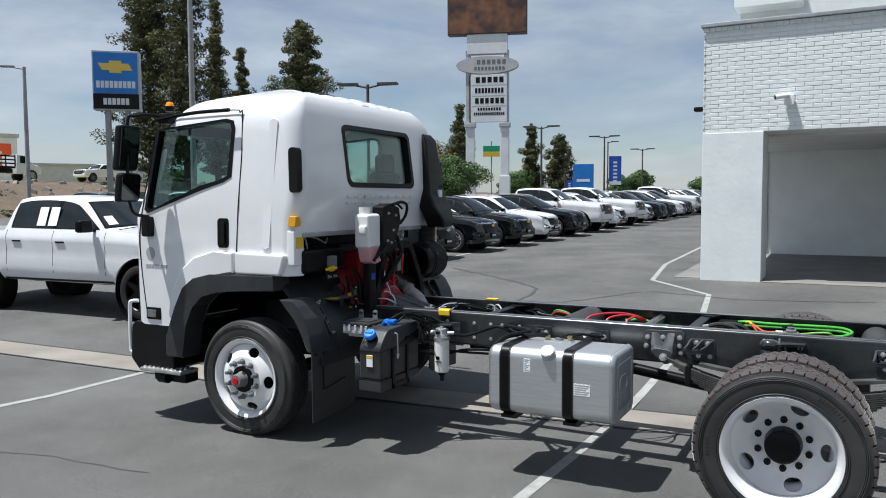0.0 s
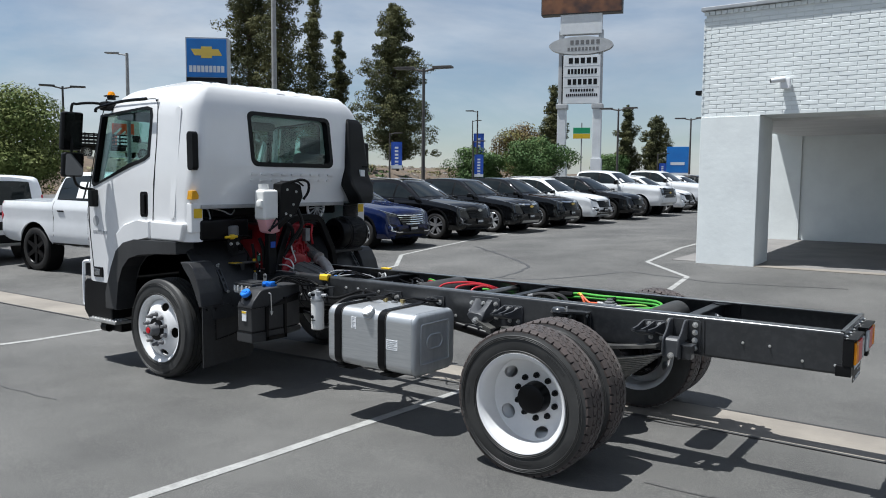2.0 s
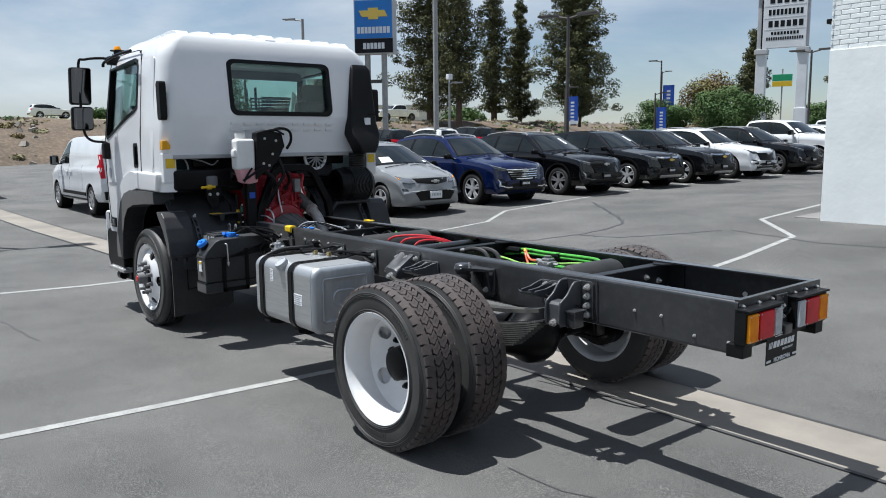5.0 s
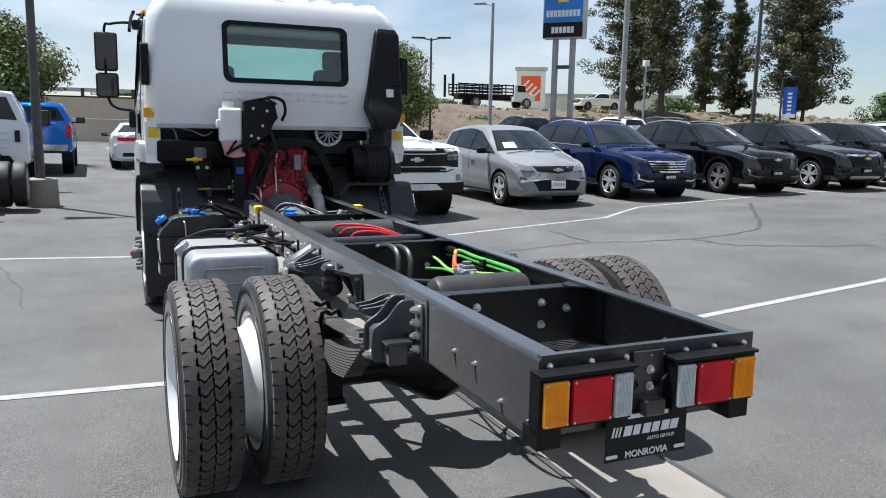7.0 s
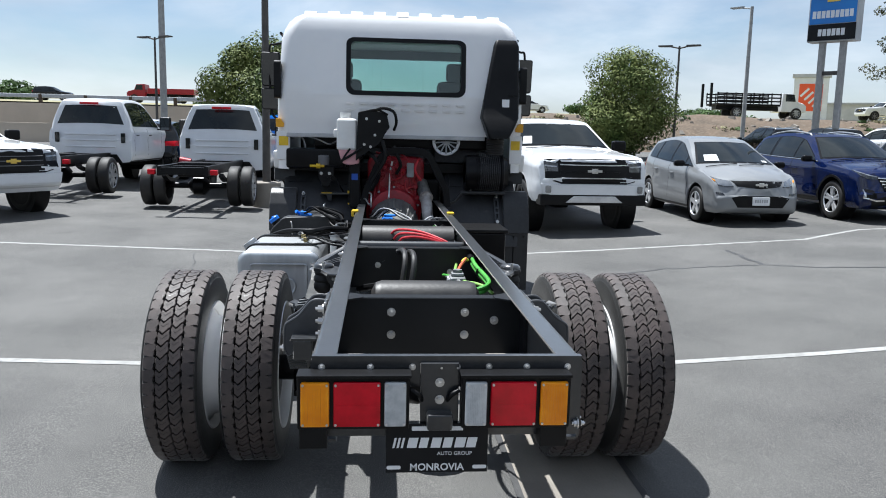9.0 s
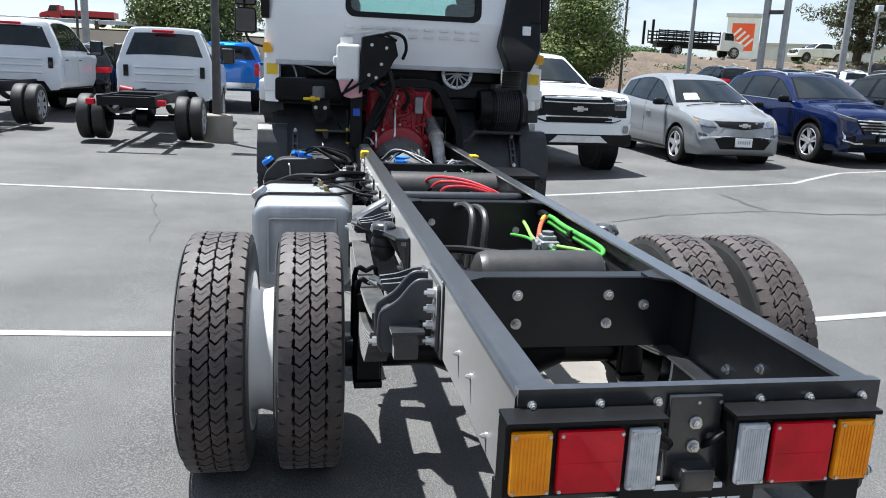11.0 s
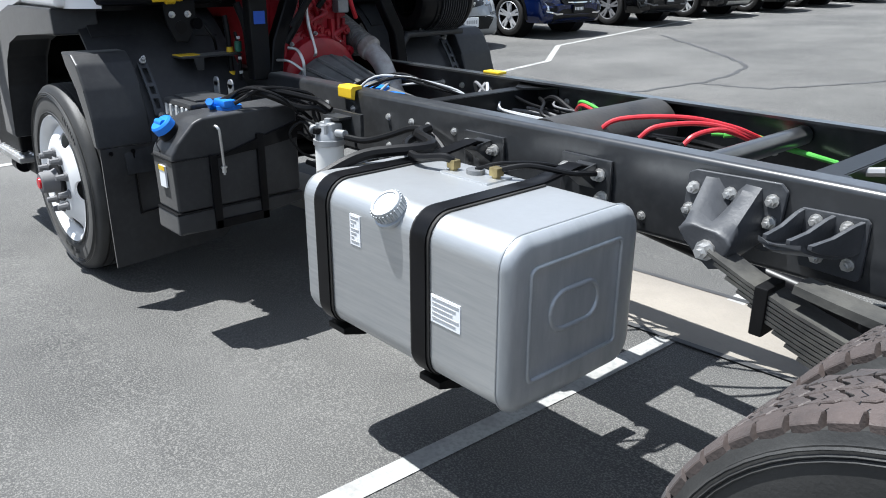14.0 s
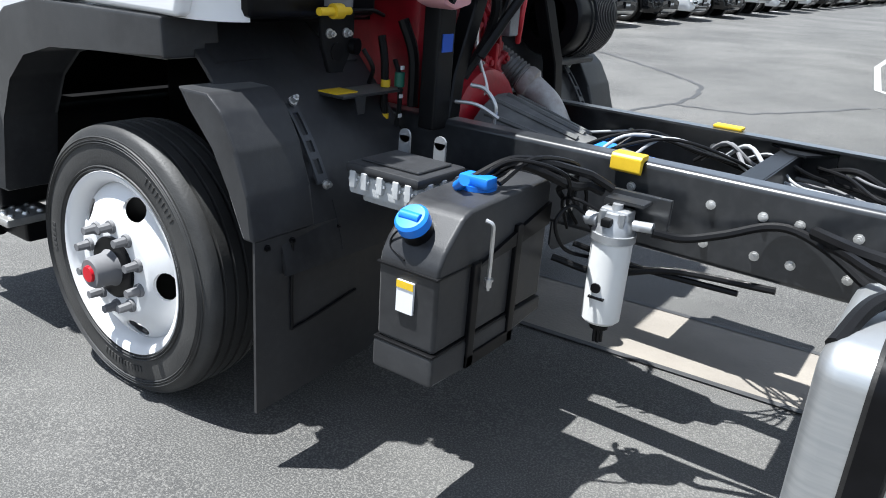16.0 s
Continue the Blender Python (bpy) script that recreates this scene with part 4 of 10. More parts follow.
# bumper, grab bar, step
bm = bmesh.new()
prism(bm, [(-5.85, 0.55), (-5.83, 0.86), (-5.78, 0.90), (-5.33, 0.90), (-5.30, 0.86), (-5.30, 0.5), (-5.45, 0.44), (-5.75, 0.45)], "y", 4.95, 7.39, 0.02)
bumper = part("front_bumper", bm, "black_plastic", truck, "black plastic front bumper corner")
bm = bmesh.new()
box(bm, (-5.68, 4.9, 0.455), (-5.17, 5.12, 0.49), 0.01)
step = part("entry_step", bm, "steel", bumper, "bright metal tread step")
bm = bmesh.new()
for k in range(9):
    for j in range(3):
        cyl(bm, (-5.65 + k * 0.055, 4.94 + j * 0.06, 0.49), (-5.65 + k * 0.055, 4.94 + j * 0.06, 0.5), 0.016, 0.01, 8)
part("tread_stud", bm, "steel", bumper)
bm = bmesh.new()
tube(bm, [(-5.79, 5.0, 1.08), (-5.86, 4.98, 1.07), (-5.88, 4.98, 1.0), (-5.88, 4.98, 0.66), (-5.86, 4.98, 0.6), (-5.8, 5.0, 0.59)], 0.017, 10)
part("grab_bar", bm, "label_white", bumper, "white vertical grab bar")
bm = bmesh.new()
cyl(bm, (-5.5, 4.98, 0.4), (-5.4, 4.98, 0.4), 0.05, n=14)
box(bm, (-5.6, 4.99, 0.36), (-5.2, 5.15, 0.46), 0.02)
part("fog_lamp", bm, "black_smooth", bumper)


# -- wheels --
def tyre_mesh(front):
    bm = bmesh.new()
    w = 0.122
    half = [(0.095, 0.292), (0.115, 0.298), (0.128, 0.325), (0.134, 0.37), (0.132, 0.41), (0.127, 0.432), (0.127, 0.436), (0.124, 0.44), (0.118, 0.455)]
    if front:
        crown = []
        for a in (-0.072, -0.024, 0.024, 0.072):
            crown += [(a - 0.007, 0.473), (a - 0.005, 0.461), (a + 0.005, 0.461), (a + 0.007, 0.473)]
        crown = [(-0.105, 0.468)] + crown + [(0.105, 0.468)]
    else:
        crown = [(-0.108, 0.455), (0.108, 0.455)]
    prof = [(-a, r) for a, r in half] + crown + [(a, r) for a, r in half[::-1]]
    prof += [(0.095, 0.286), (-0.095, 0.286)]
    lathe(bm, prof, (0, 0, 0), (0, 1, 0), 72, closed=True)
    return finish(bm, 35)


def tread_mesh():
    """Drive tyre: notched shoulder ribs and two rows of bent blocks between zigzag grooves."""
    bm = bmesh.new()
    n, R0, R1 = 52, 0.450, 0.4755
    pitch = 2 * math.pi / n
    def at(a, u, r):
        th = u * pitch
        return (math.sin(th) * r, a, math.cos(th) * r)
    def block(pts):
        lo, hi, top = [], [], []
        keep = 1.0 if abs(pts[0][0]) > 0.06 else 0.95
        ca, cu = sum(p[0] for p in pts) / len(pts), sum(p[1] for p in pts) / len(pts)
        for a, u in pts:
            drop = 0.009 if abs(a) > 0.115 else 0.0
            lo.append(bm.verts.new(at(a, u, R0 - drop)))
            hi.append(bm.verts.new(at(a, u, R1 - 0.0025 - drop)))
            top.append(bm.verts.new(at(ca + (a - ca) * 0.93, cu + (u - cu) * keep, R1 - drop)))
        bm.faces.new(top)
        for i in range(len(pts)):
            j = (i + 1) % len(pts)
            bm.faces.new((lo[i], lo[j], hi[j], hi[i]))
            bm.faces.new((hi[i], hi[j], top[j], top[i]))
    for k in range(n):
        for sg in (-1, 1):
            off = k + (0.5 if sg > 0 else 0.0)
            # shoulder rib: teeth towards the groove, small open notches at the outer edge
            inner = [(sg * 0.068, off), (sg * 0.061, off + 0.12), (sg * 0.059, off + 0.42), (sg * 0.066, off + 0.55), (sg * 0.0665, off + 0.8), (sg * 0.069, off + 1.0)]
            outer = [(sg * 0.098, off + 1.0), (sg * 0.103, off + 0.93), (sg * 0.1185, off + 0.89), (sg * 0.1195, off + 0.5), (sg * 0.1185, off + 0.11), (sg * 0.103, off + 0.07), (sg * 0.098, off)]
            block(inner + outer)
            # bent block: short arm down, long arm up
            a0, a1 = (-0.056, -0.004) if sg < 0 else (0.004, 0.056)
            bend = [(0.0, 0.0), (0.12, 0.07), (0.33, 0.24), (0.48, 0.16), (0.85, -0.2), (1.0, -0.26)]
            low = [(a0 + (a1 - a0) * f, off + 0.08 + u) for f, u in bend]
            high = [(a0 + (a1 - a0) * f, off + 0.93 + u) for f, u in bend]
            wob = 0.0035
            side0 = [(a0 - wob, off + 0.36), (a0 + wob * 0.3, off + 0.62)]
            side1 = [(a1 + wob, off + 0.42), (a1 - wob * 0.3, off + 0.14)]
            block(low + side1[::-1] + high[::-1] + side0[::-1])
    return finish(bm, 30)


def sipe_mesh():
    """Fine bent cuts on the two middle rows of blocks, and short cuts at the shoulder notches."""
    bm = bmesh.new()
    n, r, hw = 52, 0.4760, 0.0009
    pitch = 2 * math.pi / n
    def stroke(line):
        for (a0, u0), (a1, u1) in zip(line, line[1:]):
            d = Vector((a1 - a0, (u1 - u0) * pitch * r)).normalized()
            q = Vector((-d.y, d.x)) * hw
            quad = []
            for a, u, g in ((a0, u0, 1), (a1, u1, 1), (a1, u1, -1), (a0, u0, -1)):
                ang = u * pitch + g * q.y / r
                quad.append(bm.verts.new((math.sin(ang) * r, a + g * q.x, math.cos(ang) * r)))
            bm.faces.new(quad)
    for k in range(n):
        for sg in (-1, 1):
            off = k + (0.5 if sg > 0 else 0.0)
            c = sg * 0.03
            stroke([(c - 0.016, off + 0.50), (c - 0.007, off + 0.64), (c + 0.006, off + 0.44), (c + 0.016, off + 0.33)])
            stroke([(sg * 0.09, off + 0.02), (sg * 0.099, off - 0.01)])
            stroke([(sg * 0.062, off + 0.62), (sg * 0.076, off + 0.66)])
    return finish(bm, 30)


def sidewall_bars(bm):
    """Raised moulded marks on the sidewall, as plain bars."""
    for a0, n, r in ((0.5, 9, 0.385), (2.9, 12, 0.372), (4.6, 6, 0.385)):
        for k in range(n):
            th, d = a0 + k * 0.05, 0.011
            p = V(math.sin(th), 0, math.cos(th))
            t = V(p.z, 0, -p.x)
            y = -0.1335
            q = [p * (r - d) - t * 0.005, p * (r - d) + t * 0.005, p * (r + d) + t * 0.005, p * (r + d) - t * 0.005]
            lo = [bm.verts.new((v.x, y + 0.004, v.z)) for v in q]
            hi = [bm.verts.new((v.x, y - 0.0022, v.z)) for v in q]
            bm.faces.new(hi)
            for i in range(4):
                bm.faces.new((lo[i], lo[(i + 1) % 4], hi[(i + 1) % 4], hi[i]))
    return bm


def shoulder_ribs(bm):
    for r in (0.43, 0.42, 0.412, 0.335, 0.325):
        lathe(bm, [(-0.1335, r), (-0.1375, r + 0.003), (-0.1335, r + 0.006)], (0, 0, 0), (0, 1, 0), 64)
    return bm


def disc_mesh(prof_out, thick, hole_r, hole_a, holes=5, size=(0.05, 0.035)):
    bm = bmesh.new()
    prof = prof_out + [(a + thick, r) for a, r in prof_out[::-1]]
    lathe(bm, prof, (0, 0, 0), (0, 1, 0), 60, closed=True)
    cuts = []
    for k in range(holes):
        t = 2 * math.pi * (k + 0.3) / holes
        c = bmesh.new()
        p = V(math.sin(t) * hole_r, 0, math.cos(t) * hole_r)
        u, w = p.normalized(), V(p.z, 0, -p.x).normalized()
        ring = [(p + u * size[1] * math.sin(q) + w * size[0] * math.cos(q)) for q in [2 * math.pi * i / 18 for i in range(18)]]
        loft(c, [[(v.x, -0.4, v.z) for v in ring], [(v.x, 0.4, v.z) for v in ring]])
        cuts.append(c)
    return cut(bm, cuts)


FT, RTY, TREAD, SIPE = tyre_mesh(True), tyre_mesh(False), tread_mesh(), sipe_mesh()
# ring under the tread blocks; its near-black colour stands for shade in the grooves
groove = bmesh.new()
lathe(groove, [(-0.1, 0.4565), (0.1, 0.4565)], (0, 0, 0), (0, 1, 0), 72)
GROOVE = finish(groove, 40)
GROOVE.materials.append(M["groove_shade"])
RIB, MARK = finish(shoulder_ribs(bmesh.new()), 20), finish(sidewall_bars(bmesh.new()), 20)
for me, mt in ((FT, "tyre_side"), (RTY, "tyre_side"), (TREAD, "tread"), (RIB, "tyre_side"), (MARK, "tyre_side"), (SIPE, "black_smooth")):
    me.materials.append(M[mt])
rim_bm = bmesh.new()
lathe(rim_bm, [(-0.13, 0.306), (-0.133, 0.318), (-0.126, 0.322), (-0.118, 0.305), (-0.08, 0.29), (0.08, 0.29), (0.118, 0.305), (0.126, 0.322), (0.133, 0.318), (0.126, 0.302), (0.085, 0.277), (-0.085, 0.277), (-0.122, 0.296)], (0, 0, 0), (0, 1, 0), 60, closed=True)
RIM = finish(rim_bm, 40)
RIM.materials.append(M["wheel_white"])
DISC_R = disc_mesh([(0.03, 0.281), (0.05, 0.262), (0.085, 0.222), (0.105, 0.185), (0.11, 0.17), (0.11, 0.06)], 0.012, 0.228, 0)
DISC_F = disc_mesh([(-0.03, 0.281), (-0.055, 0.262), (-0.085, 0.222), (-0.105, 0.185), (-0.11, 0.17), (-0.11, 0.06)], 0.012, 0.228, 0)
for me in (DISC_R, DISC_F):
    me.materials.append(M["wheel_white"])


def wheel(x, y, front, outer=True, flip=False):
    """Wheel at x, y of its middle plane; its outer side faces the truck's left unless flipped."""
    w = new("wheel", RIM)
    w.parent = truck
    w["label"] = "white steel wheel with a black tyre"
    rot = Matrix.Rotation(math.pi, 4, "Z") if flip else Matrix.Identity(4)
    sc = 1.045 if front else 1.06
    w.matrix_basis = Matrix.Translation(V(x, y, 0.504) - truck.location) @ rot @ Matrix.Diagonal((sc, 1, sc, 1))
    def sub(name, me, label=""):
        o = new(name, me)
        o.parent = w
        if label:
            o["label"] = label
        return o
    sub("tyre", FT if front else RTY, "black rubber tyre")
    sub("sidewall_rib", RIB)
    sub("sidewall_marking", MARK)["kind"] = "stuff"
    if not front:
        sub("tread", TREAD, "bent drive tread blocks, dusty brown-black")["kind"] = "stuff"
        sub("groove_floor", GROOVE, "groove floor ring, coloured near black as groove shade")
        sub("tread_sipe", SIPE, "fine dark zigzag cuts")["kind"] = "stuff"
    inward = not front and not outer
    d = sub("wheel_disc", DISC_F if (front or inward) else DISC_R)
    face = -0.145 if front else -0.11 if inward else 0.11
    if front:
        d.location.y = -0.035
    if inward:
        bm = bmesh.new()
        lathe(bm, [(-0.27, 0.285), (-0.245, 0.25), (-0.2, 0.238), (-0.155, 0.25), (-0.12, 0.29)], (0, 0, 0), (0, 1, 0), 48)
        part("dual_flange", bm, "wheel_white", w, "white rim flanges meeting between the twin tyres")
        return w
    bm = bmesh.new()
    for k in range(10):
        t = 2 * math.pi * k / 10
        c = V(math.sin(t) * 0.142, face, math.cos(t) * 0.142)
        if front:
            cyl(bm, c, c + V(0, -0.012, 0), 0.024, 0.022, 10)
            cyl(bm, c + V(0, -0.012, 0), c + V(0, -0.055, 0), 0.017, 0.014, 8)
        else:
            cyl(bm, c, c + V(0, -0.02, 0), 0.021, 0.019, 8)
            cyl(bm, c + V(0, -0.02, 0), c + V(0, -0.035, 0), 0.012, n=8)
    o = part("wheel_nut", bm, "black_plastic" if not front else "trim_grey", w, "ten dark wheel nuts")
    o["kind"] = "stuff"
    bm = bmesh.new()
    if front:
        lathe(bm, [(face + 0.02, 0.108), (face - 0.012, 0.106), (face - 0.016, 0.098), (face - 0.014, 0.0)], (0, 0, 0), (0, 1, 0), 28)
        hub = part("hub", bm, "black_smooth", w, "black front hub")
        bm = bmesh.new()
        lathe(bm, [(face - 0.012, 0.066), (face - 0.03, 0.056), (face - 0.085, 0.053), (face - 0.095, 0.047), (face - 0.095, 0)], (0, 0, 0), (0, 1, 0), 24)
        part("hub_sleeve", bm, "trim_grey", hub, "dull grey hub sleeve")
        bm = bmesh.new()
        lathe(bm, [(0.0, 0), (0.0, 0.268), (0.1, 0.268), (0.1, 0)], (0, 0, 0), (0, 1, 0), 40)
        part("brake_drum", bm, "black_smooth", w, "black brake drum behind the wheel disc")
        bm = bmesh.new()
        cyl(bm, (0, face - 0.09, 0), (0, face - 0.104, 0), 0.03, 0.026, n=20)
        part("hub_cap", bm, "lens_red", w, "red hub cap")
    else:
        lathe(bm, [(face + 0.02, 0.105), (face - 0.05, 0.1), (face - 0.09, 0.095), (face - 0.10, 0.08), (face - 0.102, 0)], (0, 0, 0), (0, 1, 0), 28)
        part("hub", bm, "black_smooth", w, "black axle hub")
    return w


AXF, AXR = -4.45, -0.30
wheel(AXF, 5.055, True)
wheel(AXF, 2 * YC - 5.055, True, flip=True)
wheel(AXR, 4.965, False, True)
wheel(AXR, 5.33, False, False)
wheel(AXR, 2 * YC - 5.025, False, True, flip=True)
wheel(AXR, 2 * YC - 5.355, False, False, flip=True)

# -- chassis frame --
def channel(y, s):
    """C-section, open towards the middle line; s: +1 for the left rail."""
    t, f, r = 0.009, 0.08, 0.02
    pts = []
    for cz, cy, a0 in ((RT - r, y + s * r, 90), (RB + r, y + s * r, 180)):
        for k in range(5):
            a = radians(a0 + 90 * k / 4)
            pts.append((cy + s * r * math.cos(a), cz + r * math.sin(a)))
    outer = [(y + s * f, RT)] + pts + [(y + s * f, RB)]
    inner = [(y + s * f, RB + t), (y + s * t, RB + t), (y + s * t, RT - t), (y + s * f, RT - t)]
    return outer + inner


for y, s, nm in ((RY0, 1, "left"), (RY1, -1, "right")):
    bm = bmesh.new()
    prism(bm, channel(y, s), "x", -4.9, 1.478)
    rail = part("frame_rail", bm, "rail_paint", truck, "black painted steel chassis rail")
    bm = bmesh.new()
    rr = random.Random(3 if s > 0 else 4)
    for x in (-3.3, -3.15, -2.95, -2.7, -2.55, -2.45, -2.3, -1.9, -1.45, 0.88, 1.05, 1.25, 1.44, 1.49, 0.2, -0.45):
        for z in ((0.98, 0.86) if x < -2 else (rr.choice((0.85, 0.92)),)):
            bolt(bm, (x, y, z), (0, -s, 0), 0.011 if x < 0 else 0.007, 0.008)
            bolt(bm, (x, y + s * 0.009, z), (0, s, 0), 0.012, 0.011)
    b = part("rail_bolt", bm, "steel", rail, "small bright bolts along the rail")
    b["kind"] = "stuff"

# crossmembers
def crossmember(x, z0, z1, face, bolts=()):
    bm = bmesh.new()
    a, b = RY0 + 0.012, RY1 - 0.012
    box(bm, (x - 0.006, a, z0), (x + 0.006, b, z1))
    box(bm, (x - 0.07 if face > 0 else x, a, z1 - 0.008), (x if face > 0 else x + 0.07, b, z1 + 0.002))
    c = part("crossmember", bm, "black_paint", truck, "black pressed steel crossmember")
    for y0, y1 in ((a, a + 0.13), (b - 0.13, b)):
        bm = bmesh.new()
        prism(bm, [(x - 0.12, y0), (x + 0.12, y0), (x + 0.03, y1), (x - 0.03, y1)] if y0 == a else [(x - 0.12, y1), (x + 0.12, y1), (x + 0.03, y0), (x - 0.03, y0)], "z", z1 + 0.002, z1 + 0.01)
        yy = y0 if y0 == a else y1
        box(bm, (x - 0.12, min(yy, yy + (0.012 if y0 == a else -0.012)), z0), (x + 0.12, max(yy, yy + (0.012 if y0 == a else -0.012)), z1))
        part("gusset", bm, "black_paint", c)
    if bolts:
        bm = bmesh.new()
        for y, z in bolts:
            bolt(bm, (x + 0.006, y, z), (1, 0, 0), 0.014, 0.016)
        part("flange_bolt", bm, "steel", c, "bright flange bolts")["kind"] = "stuff"
    return c


crossmember(0.52, 0.80, 1.045, 1, ((6.01, 0.985), (6.33, 0.985), (6.01, 0.885), (6.33, 0.885), (6.46, 0.95)))
crossmember(-0.95, 0.80, 1.045, 1, ((5.95, 0.94), (6.4, 0.9)))
crossmember(-2.62, 0.80, 1.03, 1)
bm = bmesh.new()
cyl(bm, (-1.93, RY0 + 0.09, 0.955), (-1.93, RY1 - 0.09, 0.955), 0.115, n=28)
tank_a = part("air_reservoir", bm, "dusty_black", truck, "black air reservoir across the frame")
bm = bmesh.new()
lathe(bm, [(0, 0), (0.0, 0.05), (0.02, 0.09), (0.05, 0.10), (0.46, 0.10), (0.49, 0.09), (0.51, 0.05), (0.51, 0)], (0.22, 5.92, 0.965), (0, 1, 0), 28)
part("air_reservoir", bm, "dusty_black", truck, "dark grey air reservoir across the frame")
bm = bmesh.new()
cyl(bm, (-1.35, RY0 + 0.02, 1.0), (-1.35, RY1 - 0.02, 1.0), 0.035, n=16)
part("cross_tube", bm, "rail_paint", truck, "black tube between the rails")

# rear end: end plate, lamps, hitch plate, number plate
bm = bmesh.new()
box(bm, (1.53, RY0 + 0.005, 0.97), (1.54, RY1 - 0.005, 1.062))
box(bm, (1.515, RY0 + 0.005, 1.062), (1.54, RY1 - 0.005, 1.069))
box(bm, (1.53, RY0 + 0.005, 0.81), (1.538, RY0 + 0.3, 0.97))
box(bm, (1.53, RY1 - 0.3, 0.81), (1.538, RY1 - 0.005, 0.97))
endp = part("end_plate", bm, "rail_paint", truck, "black rear closing plate of the frame")
endp.location += V(-0.057, 0, 0)
bm = bmesh.new()
for y in (5.78, 5.93, 6.06, 6.15, 6.2, 6.3, 6.42, 6.55):
    bolt(bm, (1.541, y, 1.035), (1, 0, 0), 0.008, 0.009)
part("end_bolt", bm, "steel", endp)["kind"] = "stuff"
bm = bmesh.new()
box(bm, (1.541, 6.115, 0.835), (1.556, 6.235, 1.05), 0.003)
box(bm, (1.54, 6.135, 0.845), (1.60, 6.215, 0.90), 0.01)
hitch = part("hitch_plate", bm, "rail_paint", truck, "black middle bracket with a hook mount")
hitch.location += V(-0.057, -0.03, 0)
bm = bmesh.new()
for z in (0.935, 0.99):
    bolt(bm, (1.557, 6.175, z), (1, 0, 0), 0.011, 0.01)
part("bracket_bolt", bm, "steel", hitch)["kind"] = "stuff"
for s in (0, 1):
    def fy(y):
        return y if s == 0 else 2 * 6.16 - y
    def fbox(bm, x0, x1, y0, y1, z0, z1, b):
        a, c = sorted((fy(y0), fy(y1)))
        return box(bm, (x0, a, z0), (x1, c, z1), b)
    bm = bmesh.new()
    fbox(bm, 1.54, 1.60, 5.74, 6.08, 0.855, 1.02, 0.006)
    fbox(bm, 1.54, 1.615, 5.74, 6.085, 1.02, 1.03, 0.002)
    fbox(bm, 1.50, 1.59, 5.745, 5.83, 0.79, 0.855, 0.004)
    lamp = part("tail_lamp", bm, "black_plastic", truck, "rear combination lamp in a black housing")
    lamp.location += V(-0.057, -0.03, 0)
    for y0, y1, mt, nm in ((5.752, 5.838, "lens_amber", "amber lens"), (5.85, 5.992, "lens_red", "red lens"), (6.003, 6.07, "lens_clear", "clear reversing lens")):
        bm = bmesh.new()
        fbox(bm, 1.598, 1.616, y0, y1, 0.868, 1.008, 0.006)
        lens = part("lens", bm, mt, lamp, nm)
        bm = bmesh.new()
        n = 9
        for k in range(n if mt != "lens_red" else 0):
            q = y0 + 0.012 + (y1 - y0 - 0.024) * k / (n - 1)
            fbox(bm, 1.6155, 1.6175, q - 0.002, q + 0.002, 0.878, 0.998, 0)
        if mt == "lens_red":
            fbox(bm, 1.6155, 1.6168, y0 + 0.008, y1 - 0.008, 0.936, 0.9385, 0)
        o = part("lens_rib", bm, mt, lens)
        o["kind"] = "stuff"
        bm = bmesh.new()
        for y in (y0 + 0.007, y1 - 0.007):
            for z in (0.876, 1.0):
                cyl(bm, (1.614, fy(y), z), (1.619, fy(y), z), 0.004, n=8)
        part("screw", bm, "steel", lamp)["kind"] = "stuff"
    bm = bmesh.new()
    tube(bm, [(1.57, fy(6.085), 0.97), (1.575, fy(6.11), 0.955), (1.55, fy(6.12), 0.93)], 0.008, 8)
    part("lamp_cable", bm, "black_plastic", lamp)

plate_bm = bmesh.new()
box(plate_bm, (1.565, 6.01, 0.70), (1.569, 6.33, 0.86), 0.0015)
plate = part("dealer_plate", plate_bm, "sign_black", truck, "black dealer plate with white lettering below the frame")
plate.location += V(-0.057, -0.03, 0)
PM = Matrix.Translation(V(1.571, 6.17, 0.775)) @ Matrix.Rotation(math.pi / 2, 4, "Z") @ Matrix.Rotation(math.pi / 2, 4, "X")
word("lettering", "MONROVIA", 0.032, "label_white", PM @ Matrix.Translation(V(0, -0.057, 0)), plate, 0.0008, bold=0.0006)
word("lettering", "AUTO GROUP", 0.017, "label_white", PM @ Matrix.Translation(V(0.055, -0.012, 0)), plate, 0.0008)
bm = bmesh.new()
for k, w in enumerate((0.03, 0.026, 0.03, 0.028, 0.032, 0.03)):
    prism(bm, [(6.075 + k * 0.037, 0.782), (6.075 + k * 0.037 + w, 0.782), (6.082 + k * 0.037 + w, 0.815), (6.082 + k * 0.037, 0.815)], "x", 1.5695, 1.5705)
for k in range(3):
    prism(bm, [(6.03 + k * 0.013, 0.782), (6.037 + k * 0.013, 0.782), (6.044 + k * 0.013, 0.815), (6.037 + k * 0.013, 0.815)], "x", 1.5695, 1.5705)
for y in (6.035, 6.305):
    prism(bm, rounded(y - 0.022, y + 0.022, 0.712, 0.724, 0.005), "x", 1.5695, 1.5705)
box(bm, (1.5695, 6.09, 0.838), (1.5705, 6.25, 0.852))
part("emblem", bm, "label_white", plate, "white slanted emblem bars")["kind"] = "stuff"

